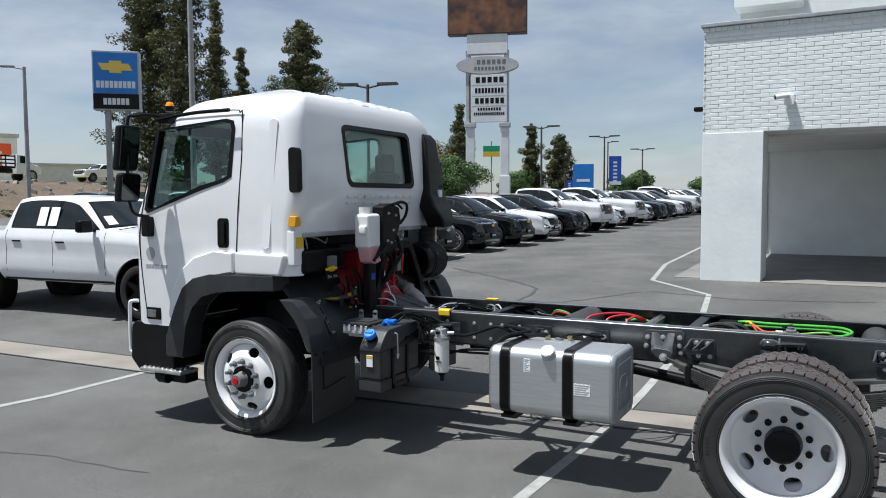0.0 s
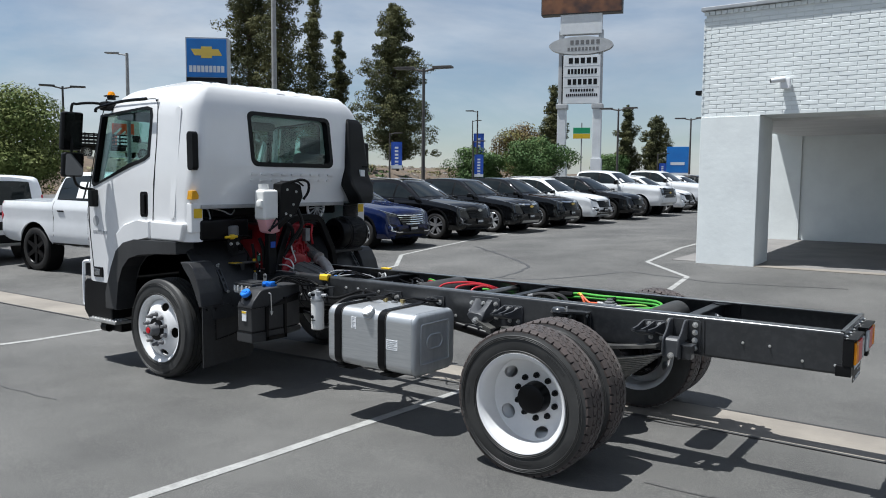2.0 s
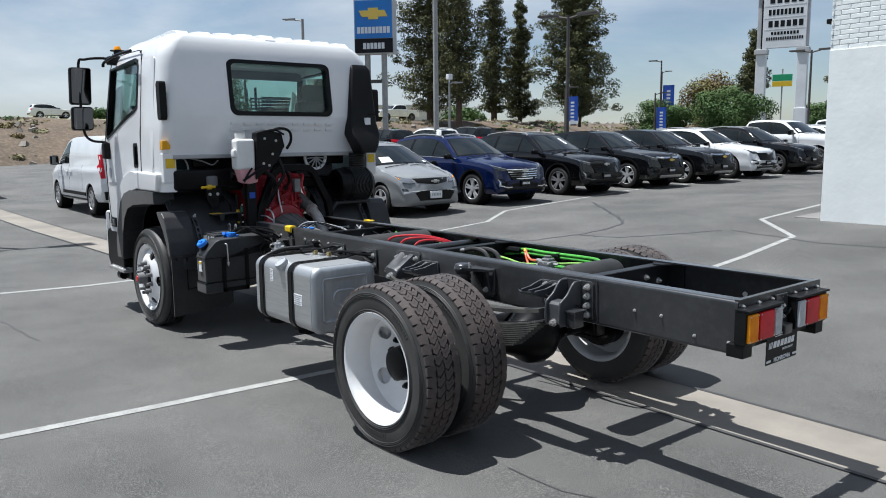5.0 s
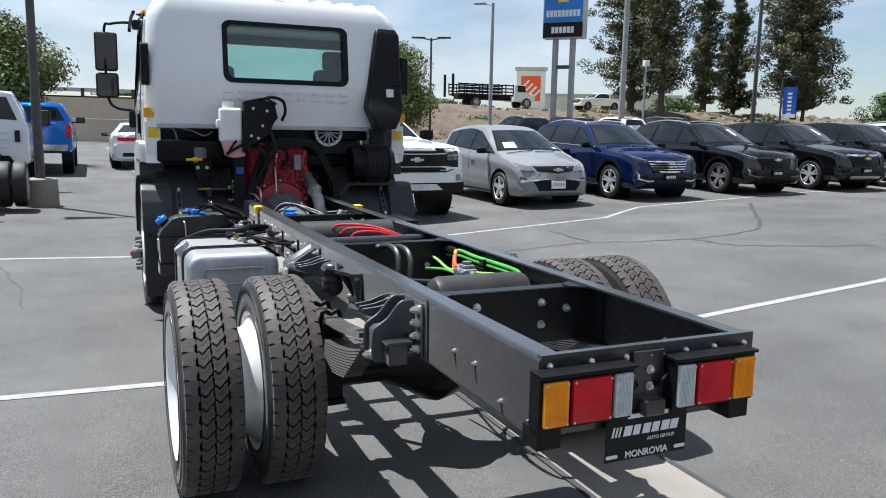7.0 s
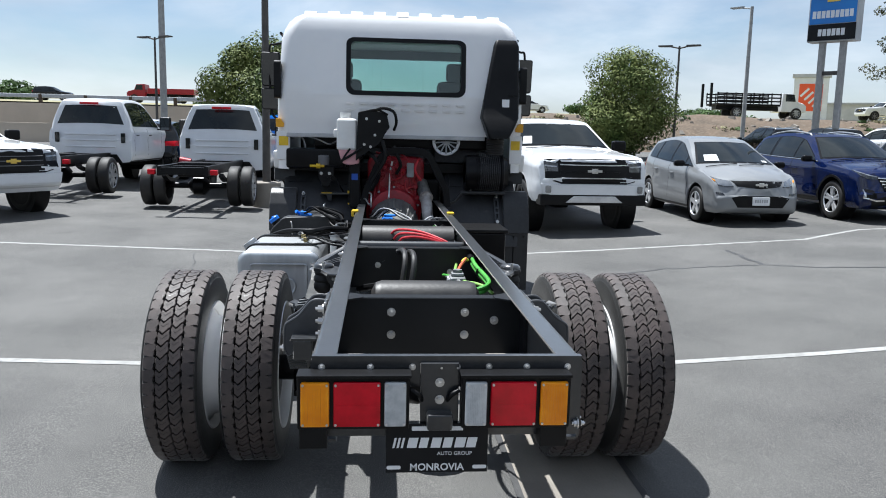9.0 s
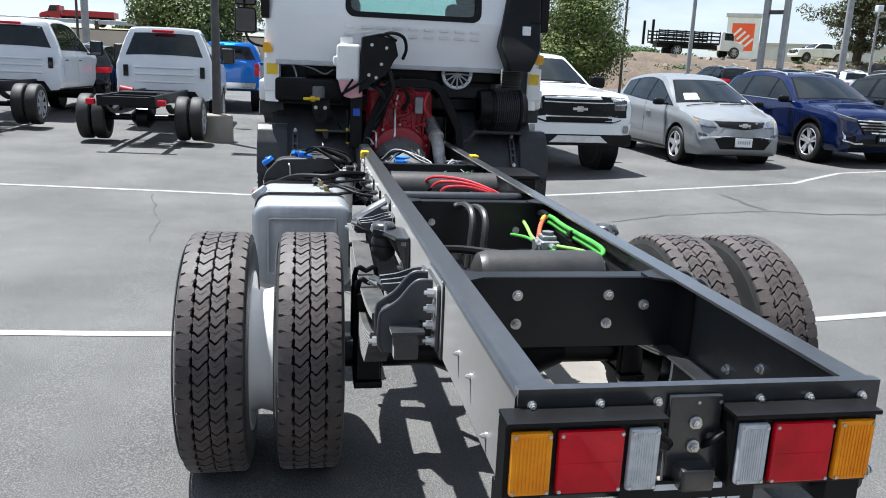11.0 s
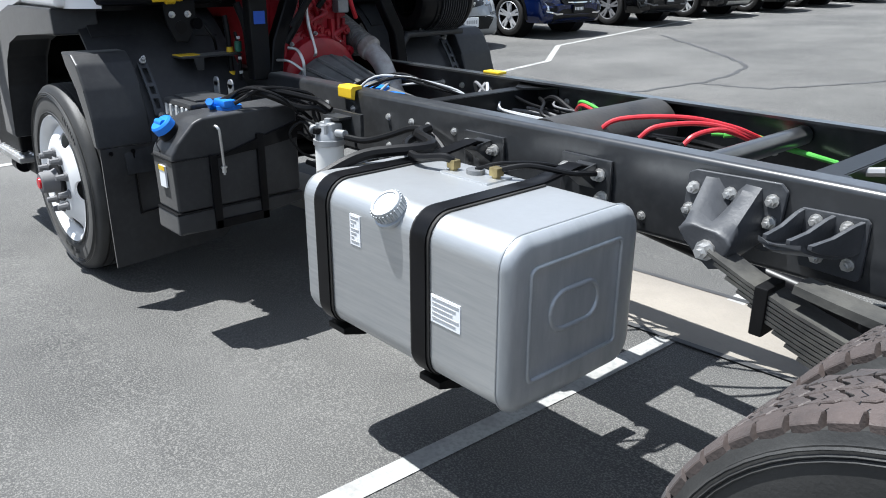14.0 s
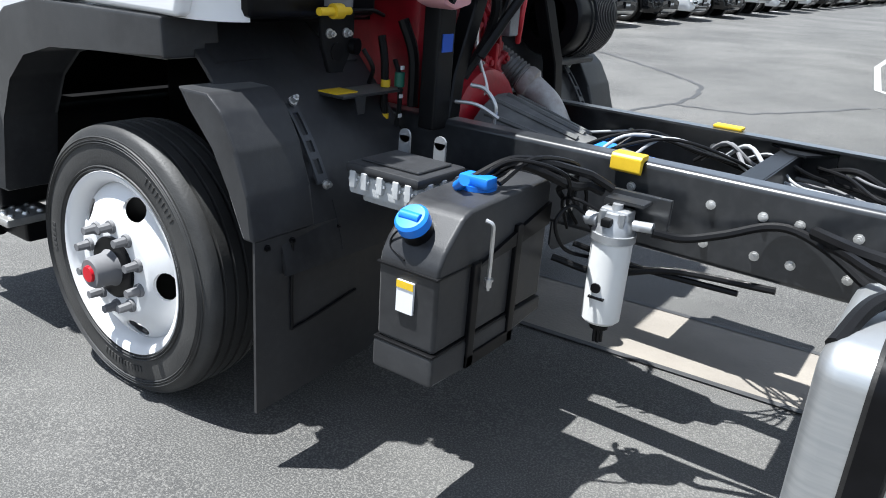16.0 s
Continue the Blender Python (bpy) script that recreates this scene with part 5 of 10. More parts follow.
# -- rear suspension --
for s in (0, 1):
    def sy(y):
        return y if s == 0 else RY0 + RY1 - y
    spring = None
    for k in range(11):
        L0, L1 = -1.12 + k * 0.035, 0.40 - k * 0.024
        pts = []
        for j in range(13):
            x = L0 + (L1 - L0) * j / 12
            z = 0.70 + (0.275 if x < -0.31 else 0.22) * (x + 0.31) ** 2 - k * 0.0128
            pts.append((x, sy(5.575), z))
        bm = bmesh.new()
        ribbon(bm, pts, 0.085, 0.009)
        o = part("leaf_spring" if spring is None else "leaf", bm, "spring_steel", truck if spring is None else spring, "dusty black multi-leaf rear spring" if spring is None else "")
        spring = spring or o
    bm = bmesh.new()
    pts = [(x, sy(5.58), 0.795 + 0.15 * (x + 0.31) ** 2) for x in [-0.88 + 1.24 * j / 12 for j in range(13)]]
    ribbon(bm, pts, 0.08, 0.022)
    part("helper_leaf", bm, "spring_steel", spring)
    bm = bmesh.new()
    for x in (-0.95,):
        z = 0.70 + 0.275 * (x + 0.31) ** 2
        box(bm, (x - 0.018, sy(5.575) - 0.049, z - 0.115), (x + 0.018, sy(5.575) + 0.049, z + 0.016), 0.005)
    part("spring_clip", bm, "black_plastic", spring)["kind"] = "stuff"
    bm = bmesh.new()
    for x in (-0.40, -0.20):
        tube(bm, [(x, sy(5.525), 0.38), (x, sy(5.525), 0.80), (x, sy(5.575), 0.825), (x, sy(5.625), 0.80), (x, sy(5.625), 0.38)], 0.012, 8, 4)
    box(bm, (-0.45, sy(5.575) - 0.06, 0.37), (-0.15, sy(5.575) + 0.06, 0.40), 0.006)
    box(bm, (-0.43, sy(5.575) - 0.05, 0.706), (-0.17, sy(5.575) + 0.05, 0.785), 0.006)
    box(bm, (-0.43, sy(5.575) - 0.05, 0.40), (-0.17, sy(5.575) + 0.05, 0.575), 0.006)
    part("u_bolt", bm, "black_smooth", spring)
    # front hanger: rail plate, three-lobed casting, boss for the spring pin
    fo = -1 if s == 0 else 1
    yo = sy(RY0 - 0.001)
    bm = bmesh.new()
    prism(bm, [(-1.30, 1.02), (-1.275, 1.032), (-1.03, 1.04), (-1.01, 1.02), (-1.02, 0.86), (-1.05, 0.845), (-1.27, 0.855), (-1.305, 0.89)], "y", *sorted((yo, yo + fo * 0.012)), 0.004)
    outer = [(-1.215, 0.912), (-1.20, 0.928), (-1.175, 0.934), (-1.14, 0.93), (-1.105, 0.928), (-1.07, 0.915), (-1.06, 0.90), (-1.072, 0.865), (-1.088, 0.828), (-1.115, 0.82), (-1.155, 0.848), (-1.205, 0.893)]
    root = [(-1.26, 0.945), (-1.245, 1.02), (-1.205, 1.022), (-1.165, 0.975), (-1.125, 1.022), (-1.08, 1.02), (-1.07, 0.95), (-1.045, 0.885), (-1.08, 0.855), (-1.13, 0.85), (-1.19, 0.85), (-1.25, 0.875)]
    rings = []
    for f in (0.0, 0.06, 0.15, 0.3, 0.5, 0.75, 0.93, 1.0):
        ring = []
        for i, (p0, p1) in enumerate(zip(root, outer)):
            e = f if i in (1, 2, 4, 5) else f ** 0.5
            ring.append((p0[0] + (p1[0] - p0[0]) * e, yo + fo * (0.008 + 0.172 * f), p0[1] + (p1[1] - p0[1]) * e))
        rings.append(ring)
    rings.append([(-1.133 + (x + 1.133) * 0.86, yo + fo * 0.186, 0.885 + (z - 0.885) * 0.86) for x, z in outer])
    loft(bm, rings)
    hang = part("spring_hanger", bm, "cast_black", truck, "black cast front spring hanger", 55)
    bm = bmesh.new()
    for x, z in ((-1.275, 0.98), (-1.285, 0.915), (-1.165, 0.985), (-1.045, 0.99), (-1.045, 0.93), (-1.035, 0.88)):
        bolt(bm, (x, yo + fo * 0.013, z), (0, fo, 0), 0.014, 0.018)
    bolt(bm, (-1.125, yo + fo * 0.186, 0.873), (0, fo, 0), 0.021, 0.024)
    part("hanger_bolt", bm, "steel", hang)["kind"] = "stuff"
    # helper stop bracket, front and rear
    for x, dz in ((-0.885, 0.0), (0.28, 0.015)):
        bm = bmesh.new()
        prism(bm, [(x - 0.085, 0.99 + dz), (x + 0.075, 0.995 + dz), (x + 0.085, 0.985 + dz), (x + 0.085, 0.84 + dz), (x + 0.075, 0.83 + dz), (x - 0.07, 0.835 + dz), (x - 0.09, 0.9 + dz)], "y", *sorted((yo, yo + fo * 0.012)), 0.004)
        shelf = [(0.006, 0.925), (0.03, 0.915), (0.08, 0.912), (0.13, 0.924), (0.17, 0.94), (0.182, 0.948)]
        br = part("helper_bracket", bm, "cast_black", truck, "black ribbed helper spring bracket")
        bm = bmesh.new()
        rings = []
        for a, z in shelf:
            w0, w1 = 0.085 - a * 0.12, 0.08 - a * 0.2
            cx = x - a * 0.25
            rings.append([(cx - w0, yo + fo * a, z + dz), (cx - w0 * 0.3, yo + fo * (a + 0.03 * a / 0.18), z + dz - 0.006), (cx + w1, yo + fo * a, z + dz), (cx + w1, yo + fo * a, z + dz - 0.013), (cx - w0 * 0.3, yo + fo * (a + 0.03 * a / 0.18), z + dz - 0.019), (cx - w0, yo + fo * a, z + dz - 0.013)])
        loft(bm, rings)
        part("tongue", bm, "cast_black", br)
        for q in (-0.08, 0.0, 0.072):
            bm = bmesh.new()
            prism(bm, [(yo + fo * a, z + dz) for a, z in ((0.01, 0.988), (0.04, 0.98), (0.10, 0.955), (0.165, 0.948), (0.165, 0.935), (0.13, 0.92), (0.08, 0.908), (0.03, 0.911), (0.01, 0.92))], "x", x + q - 0.006, x + q + 0.006, 0.002)
            for v in bm.verts:
                a = abs(v.co.y - yo)
                v.co.x += (-0.25 - q * 1.6) * a
            part("rib", bm, "cast_black", br)
        bm = bmesh.new()
        for q in (-0.042, 0.036):
            bolt(bm, (x + q, yo + fo * 0.013, 0.965 + dz), (0, fo, 0), 0.013, 0.018)
            bolt(bm, (x + q + 0.015, yo + fo * 0.011, 0.87 + dz), (0, fo, 0), 0.013, 0.016)
        part("bracket_bolt", bm, "steel", br)["kind"] = "stuff"
    # bump stop: tapered rail plate, cast wing, ribbed rubber below
    bm = bmesh.new()
    prism(bm, [(-0.42, 0.985), (-0.215, 0.985), (-0.215, 0.81), (-0.26, 0.79), (-0.33, 0.79), (-0.37, 0.86)], "y", *sorted((yo, yo + fo * 0.014)), 0.004)
    wing = [(-0.50, yo + fo * 0.07), (-0.495, yo + fo * 0.12), (-0.46, yo + fo * 0.15), (-0.40, yo + fo * 0.145), (-0.365, yo + fo * 0.10), (-0.23, yo + fo * 0.06), (-0.215, yo + fo * 0.005), (-0.45, yo + fo * 0.005)]
    prism(bm, wing, "z", 0.965, 0.983, 0.006)
    lathe(bm, [(0, 0.058), (0.018, 0.056), (0.03, 0.045), (0.034, 0.02), (0.034, 0)], (-0.438, yo + fo * 0.092, 0.975), (0, 0, 1), 22)
    prism(bm, [(yo + fo * 0.01, 0.97), (yo + fo * 0.06, 0.97), (yo + fo * 0.012, 0.82)], "x", -0.255, -0.243)
    prism(bm, [(yo + fo * 0.01, 0.97), (yo + fo * 0.09, 0.97), (yo + fo * 0.012, 0.84)], "x", -0.345, -0.333)
    stop = part("bump_stop", bm, "rail_paint", truck, "black bump stop bracket with rubber")
    stop.location.z += 0.03
    bm = bmesh.new()
    lathe(bm, [(0, 0), (0, 0.05), (-0.015, 0.052), (-0.025, 0.046), (-0.04, 0.055), (-0.055, 0.056), (-0.065, 0.048), (-0.08, 0.055), (-0.1, 0.054), (-0.115, 0.046), (-0.13, 0.03), (-0.13, 0)], (-0.438, yo + fo * 0.092, 0.967), (0, 0, 1), 22)
    part("rubber_block", bm, "rubber", stop)
    bm = bmesh.new()
    cyl(bm, (-0.375, yo + fo * 0.09, 0.98), (-0.375, yo + fo * 0.09, 1.02), 0.007, n=8)
    for x, z in ((-0.25, 0.955), (-0.29, 0.84), (-0.385, 0.93)):
        bolt(bm, (x, yo + fo * 0.015, z), (0, fo, 0), 0.014, 0.016)
    part("bracket_bolt", bm, "steel", stop)["kind"] = "stuff"
    # rear hanger: reinforcing plate, bolted flange, two curved cheeks, cross plate, buffer block
    bm = bmesh.new()
    prism(bm, [(0.345, 1.052), (0.615, 1.058), (0.625, 1.045), (0.63, 0.80), (0.345, 0.80)], "y", *sorted((yo, yo + fo * 0.007)), 0.002)
    prism(bm, [(0.365, 1.03), (0.38, 1.04), (0.59, 1.04), (0.605, 1.025), (0.605, 0.82), (0.365, 0.82)], "y", *sorted((yo + fo * 0.006, yo + fo * 0.02)), 0.004)
    rh = part("shackle_bracket", bm, "rail_paint", truck, "black cast rear shackle bracket")
    cheek = [(0.015, 1.03), (0.055, 1.033), (0.075, 1.027), (0.095, 1.008), (0.125, 0.97), (0.15, 0.95), (0.178, 0.932), (0.189, 0.915), (0.193, 0.86), (0.19, 0.815), (0.178, 0.79), (0.15, 0.785), (0.10, 0.80), (0.015, 0.82)]
    for cx in (0.405, 0.51):
        bm = bmesh.new()
        prism(bm, [(yo + fo * a, z) for a, z in cheek], "x", cx - 0.006, cx + 0.006, 0.003)
        tube(bm, [(cx, yo + fo * a, z) for a, z in cheek[:11]], 0.0075, 8, 3)
        part("cheek", bm, "cast_black", rh)
    bm = bmesh.new()
    prism(bm, [(yo + fo * a, z) for a, z in ((0.10, 0.93), (0.16, 0.925), (0.178, 0.91), (0.182, 0.80), (0.17, 0.80), (0.166, 0.9), (0.15, 0.913), (0.10, 0.918))], "x", 0.408, 0.508, 0.003)
    part("cross_plate", bm, "cast_black", rh)
    bm = bmesh.new()
    box(bm, (0.518, *sorted((yo + fo * 0.07, yo + fo * 0.15))[:1], 0.785), (0.585, sorted((yo + fo * 0.07, yo + fo * 0.15))[1], 0.872), 0.006)
    box(bm, (0.512, min(yo + fo * 0.05, yo + fo * 0.16), 0.872), (0.592, max(yo + fo * 0.05, yo + fo * 0.16), 0.884), 0.003)
    part("buffer_block", bm, "rail_paint", rh)
    bm = bmesh.new()
    for z in (1.008, 0.955, 0.90, 0.845):
        bolt(bm, (0.568, yo + fo * 0.02, z), (0, fo, 0), 0.015, 0.02)
    bolt(bm, (0.385, yo + fo * 0.02, 1.018), (0, fo, 0), 0.013, 0.018)
    bolt(bm, (0.46, yo + fo * 0.184, 0.808), (0, fo, 0), 0.017, 0.02)
    part("hanger_bolt", bm, "steel", rh)["kind"] = "stuff"
    bm = bmesh.new()
    tube(bm, [(0.2, yo + fo * 0.02, 0.97), (0.3, yo + fo * 0.1, 0.945), (0.42, yo + fo * 0.12, 0.92), (0.5, yo + fo * 0.07, 0.9), (0.55, yo + fo * 0.02, 0.88)], 0.006, 6)
    part("sensor_wire", bm, "black_plastic", rh)

bm = bmesh.new()
cyl(bm, (AXR, 5.0, 0.485), (AXR, 7.35, 0.485), 0.068, n=20)
lathe(bm, [(-0.3, 0.07), (-0.16, 0.13), (-0.08, 0.185), (0.0, 0.205), (0.08, 0.185), (0.16, 0.13), (0.3, 0.07)], (AXR, YC, 0.485), (0, 1, 0), 24)
lathe(bm, [(0, 0.15), (0.1, 0.11), (0.2, 0.06), (0.3, 0.05)], (AXR - 0.15, YC, 0.5), (-1, 0, 0.08), 18)
axle = part("rear_axle", bm, "black_smooth", truck, "black rear axle with round differential housing")
bm = bmesh.new()
tube(bm, [(AXR - 0.42, YC, 0.53), (-2.5, YC, 0.78), (-3.1, YC, 0.86)], 0.045, 14, 1, False)
lathe(bm, [(0, 0.06), (0.05, 0.075), (0.1, 0.06)], (AXR - 0.5, YC, 0.54), (-1, 0, 0.12), 14)
part("drive_shaft", bm, "black_smooth", truck, "black drive shaft under the frame")
for s in (5.2, 7.1):
    bm = bmesh.new()
    lathe(bm, [(0, 0), (0, 0.2), (0.1, 0.2), (0.1, 0)], (AXR, s + 0.12 if s < 6 else s - 0.22, 0.485), (0, 1, 0), 24)
    part("brake_drum", bm, "black_smooth", truck)
bm = bmesh.new()
cyl(bm, (AXF, 5.2, 0.46), (AXF, 7.1, 0.46), 0.06, n=14)
box(bm, (-5.3, 5.75, 0.55), (-4.25, 6.6, 1.3), 0.05)
part("front_axle", bm, "black_smooth", truck, "dark front axle and engine underside")

# ---- truck: fuel tank, urea tank, filter, fuse box ----
TX0, TX1, TY0, TY1, TZ0, TZ1 = -2.26, -1.33, 5.025, 5.56, 0.475, 0.955


def tank_profile(g=0.0):
    return rounded(TY0 - g, TY1 + g, TZ0 - g, TZ1 + g, max(0.02, 0.075 + g), 6)


bm = bmesh.new()
rings = []
for x, g in ((TX0, -0.05), (TX0 + 0.006, -0.028), (TX0 + 0.025, -0.008), (TX0 + 0.05, 0.0), (TX1 - 0.03, 0.0)):
    rings.append([(x, y, z) for y, z in tank_profile(g)])
loft(bm, rings)
tank = part("fuel_tank", bm, "tank_alu", truck, "brushed aluminium fuel tank held by two black straps", 50)
bm = bmesh.new()
rings = []
def flat(x, g):
    return [(x, y, z) for y, z in tank_profile(g)]
rings = [flat(TX1 - 0.032, 0.003), flat(TX1 - 0.02, 0.003), flat(TX1 - 0.004, -0.012), flat(TX1, -0.03), flat(TX1 + 0.001, -0.07), flat(TX1 - 0.003, -0.082), flat(TX1 - 0.011, -0.098), flat(TX1 - 0.012, -0.12)]
loft(bm, rings)
slot = rounded(5.20, 5.40, 0.665, 0.775, 0.054, 6)
tube(bm, [(TX1 - 0.013, y, z) for y, z in slot + [slot[0]]], 0.009, 8, 1, False)
loop = tank_profile(-0.082)
tube(bm, [(TX1 - 0.001, y, z) for y, z in loop + [loop[0]]], 0.0065, 8, 1, False)
part("end_cap", bm, "tank_end", tank, "stamped satin aluminium tank end", 50)
bm = bmesh.new()
ring = tank_profile(0.004)
tube(bm, [(TX1 - 0.032, y, z) for y, z in ring + [ring[0]]], 0.0025, 6, 1, False)
part("weld_seam", bm, "tank_alu", tank)
for x in (-2.12, -1.655):
    bm = bmesh.new()
    pts = tank_profile(0.006)
    order = sorted(range(len(pts)), key=lambda i: 0)
    n = len(pts)
    loop = [(x, y, z) for y, z in pts]
    path = loop[5:] + loop[:1]   # open towards the rail side
    top_back = [(x, 5.74, 0.97), (x, 5.66, 0.985)]
    ribbon(bm, top_back + [(x, y, z) for y, z in pts[6:19]] + [(x, 5.35, TZ0 - 0.006), (x, 5.73, 0.62)], 0.058, 0.008, (1, 0, 0))
    st = part("strap", bm, "black_smooth", tank, "black rubber-lined steel strap")
    bm = bmesh.new()
    ribbon(bm, [(x, y, z) for y, z in tank_profile(0.003)[6:19]], 0.078, 0.005, (1, 0, 0))
    part("strap_liner", bm, "rubber", st)
    bm = bmesh.new()
    prism(bm, [(5.05, 0.462), (5.05, 0.44), (5.13, 0.415), (5.3, 0.415), (5.3, 0.462)], "x", x - 0.04, x + 0.05, 0.004)
    part("strap_foot", bm, "black_plastic", st)
    bm = bmesh.new()
    box(bm, (x - 0.11, RY0 - 0.014, 0.84), (x + 0.09, RY0 - 0.001, 1.0), 0.004)
    prism(bm, [(RY0 - 0.014, 0.985), (RY0 - 0.09, 0.975), (RY0 - 0.09, 0.955), (RY0 - 0.014, 0.90)], "x", x - 0.035, x + 0.035, 0.004)
    br = part("tank_bracket", bm, "rail_paint", st, "black tank bracket bolted to the rail")
    for bx, bz in ((0.05, 0.95), (0.065, 0.88), (-0.09, 0.95)):
        bm = bmesh.new()
        bolt(bm, (x + bx, RY0 - 0.015, bz), (0, -1, 0), 0.016, 0.022)
        part("bolt", bm, "steel", st)
bm = bmesh.new()
ax = V(0, -0.62, 0.78)
p0 = V(-1.80, 5.055, 0.915)
lathe(bm, [(0, 0.048), (0.006, 0.056), (0.016, 0.056), (0.018, 0.049), (0.05, 0.049), (0.055, 0.045), (0.055, 0.038), (0.052, 0.036), (0.052, 0.0)], p0, ax, 24)
cap = part("filler_cap", bm, "tank_end", tank, "round grey fuel filler cap")
bm = bmesh.new()
u, w = basis(ax)
for k in range(26):
    t = 2 * math.pi * k / 26
    c = p0 + ax.normalized() * 0.036 + (u * math.cos(t) + w * math.sin(t)) * 0.0488
    cyl(bm, c - ax * 0.013, c + ax * 0.013, 0.0032, n=5)
part("cap_grip", bm, "tank_end", tank)["kind"] = "stuff"
for x0, x1, z0, z1, n in ((-1.975, -1.925, 0.79, 0.885, 7), (-1.61, -1.495, 0.665, 0.745, 5)):
    bm = bmesh.new()
    box(bm, (x0, TY0 - 0.0022, z0), (x1, TY0 + 0.003, z1))
    lb = part("data_label", bm, "label_white", tank, "small white data label")
    bm = bmesh.new()
    h = (z1 - z0)
    for k in range(n):
        zz = z1 - h * (k + 0.8) / (n + 0.6)
        box(bm, (x0 + 0.006, TY0 - 0.0035, zz), (x1 - 0.006 - 0.012 * (k % 3), TY0 - 0.002, zz + h * 0.35 / n))
    part("print", bm, "label_grey", tank)["kind"] = "stuff"
# tank fittings on top
bm = bmesh.new()
box(bm, (-1.95, 5.36, TZ1 - 0.002), (-1.74, 5.47, TZ1 + 0.006), 0.002)
plate2 = part("sender_plate", bm, "tank_alu", tank)
bm = bmesh.new()
for x, y in ((-1.93, 5.40), (-1.77, 5.43)):
    cyl(bm, (x, y, TZ1), (x, y, TZ1 + 0.035), 0.014, n=8)
    box(bm, (x - 0.018, y - 0.016, TZ1 + 0.012), (x + 0.018, y + 0.016, TZ1 + 0.04), 0.004)
part("brass_fitting", bm, "brass", tank, "brass hose fittings")["kind"] = "stuff"
bm = bmesh.new()
cyl(bm, (-1.85, 5.42, TZ1), (-1.85, 5.42, TZ1 + 0.02), 0.03, n=16)
part("level_sender", bm, "cast_alu", tank)
for pts, r in (([(-1.93, 5.4, 0.99), (-1.96, 5.38, 1.0), (-2.06, 5.36, 0.985), (-2.2, 5.42, 0.99), (-2.3, 5.55, 0.985), (-2.36, 5.68, 0.96)], 0.014), ([(-1.77, 5.43, 0.985), (-1.7, 5.5, 1.0), (-1.62, 5.6, 0.975), (-1.6, 5.7, 0.96)], 0.009), ([(-1.85, 5.42, 0.975), (-1.78, 5.46, 1.0), (-1.72, 5.58, 0.99), (-1.66, 5.66, 0.97)], 0.006), ([(-2.24, 5.1, 0.93), (-2.2, 5.25, 0.985), (-2.1, 5.45, 1.0), (-2.28, 5.55, 1.0), (-2.4, 5.7, 0.98)], 0.02)):
    bm = bmesh.new()
    tube(bm, pts, r, 8)
    part("hose", bm, "black_plastic", tank, "black rubber hose")

# urea tank with blue cap
bm = bmesh.new()
DX0, DX1 = -3.225, -3.03
prof = [(5.05, 0.655), (5.045, 0.88), (5.05, 0.905), (5.075, 0.945), (5.15, 1.02), (5.19, 1.035), (5.60, 1.05), (5.63, 1.03), (5.63, 0.655)]
prism(bm, prof, "x", DX0, DX1, 0.018, 3)
urea = part("urea_tank", bm, "guard_plastic", truck, "black moulded urea tank with a blue cap", 50)
urea.location += V(-0.105, -0.06, -0.045)
bm = bmesh.new()
prism(bm, [(5.04, 0.56), (5.04, 0.65), (5.64, 0.65), (5.64, 0.6), (5.2, 0.56)], "x", DX0 - 0.006, DX1 + 0.006, 0.012, 2)
part("tank_foot", bm, "guard_plastic", urea)
for z in (0.875, 0.652):
    bm = bmesh.new()
    box(bm, (DX0 - 0.004, 5.04, z - 0.004), (DX1 + 0.004, 5.45, z + 0.004), 0.003)
    part("mould_line", bm, "black_plastic", urea)
ax = V(0, -0.6, 0.8).normalized()
p0 = V(-3.14, 5.10, 0.965)
bm = bmesh.new()
lathe(bm, [(0, 0.045), (0.035, 0.045), (0.035, 0)], p0, ax, 20)
part("filler_neck", bm, "black_smooth", urea)
bm = bmesh.new()
lathe(bm, [(0.03, 0.04), (0.032, 0.047), (0.06, 0.047), (0.068, 0.04), (0.07, 0.0)], p0, ax, 20)
u, w = basis(ax)
cyl(bm, p0 + ax * 0.065 - u * 0.03, p0 + ax * 0.065 + u * 0.03, 0.014, n=10)
part("blue_cap", bm, "blue_cap", urea, "bright blue filler cap")
bm = bmesh.new()
cyl(bm, (-3.13, 5.36, 1.04), (-3.13, 5.36, 1.055), 0.055, n=18)
box(bm, (-3.17, 5.31, 1.05), (-3.07, 5.37, 1.085), 0.01)
cyl(bm, (-3.16, 5.30, 1.05), (-3.12, 5.27, 1.08), 0.016, n=10)
part("sensor_head", bm, "blue_cap", urea, "blue sensor head with pipe fittings")
bm = bmesh.new()
box(bm, (-3.155, 5.0385, 0.755), (-3.1, 5.046, 0.845))
lab = part("warning_label", bm, "label_white", urea, "white label with a yellow header")
bm = bmesh.new()
box(bm, (-3.155, 5.0365, 0.825), (-3.1, 5.0385, 0.845))
part("label_header", bm, "yellow", urea)
bm = bmesh.new()
for y0, y1, z0, z1 in ((5.20, 5.235, 0.56, 0.88), (5.42, 5.455, 0.56, 0.94), (5.20, 5.455, 0.56, 0.60)):
    box(bm, (DX1 - 0.004, y0, z0), (DX1 + 0.014, y1, z1), 0.004)
prism(bm, [(5.2, 0.86), (5.46, 0.93), (5.62, 0.97), (5.62, 0.9), (5.46, 0.88)], "x", DX1 - 0.002, DX1 + 0.012)
part("bracket", bm, "black_smooth", urea, "black steel mounting bracket")
bm = bmesh.new()
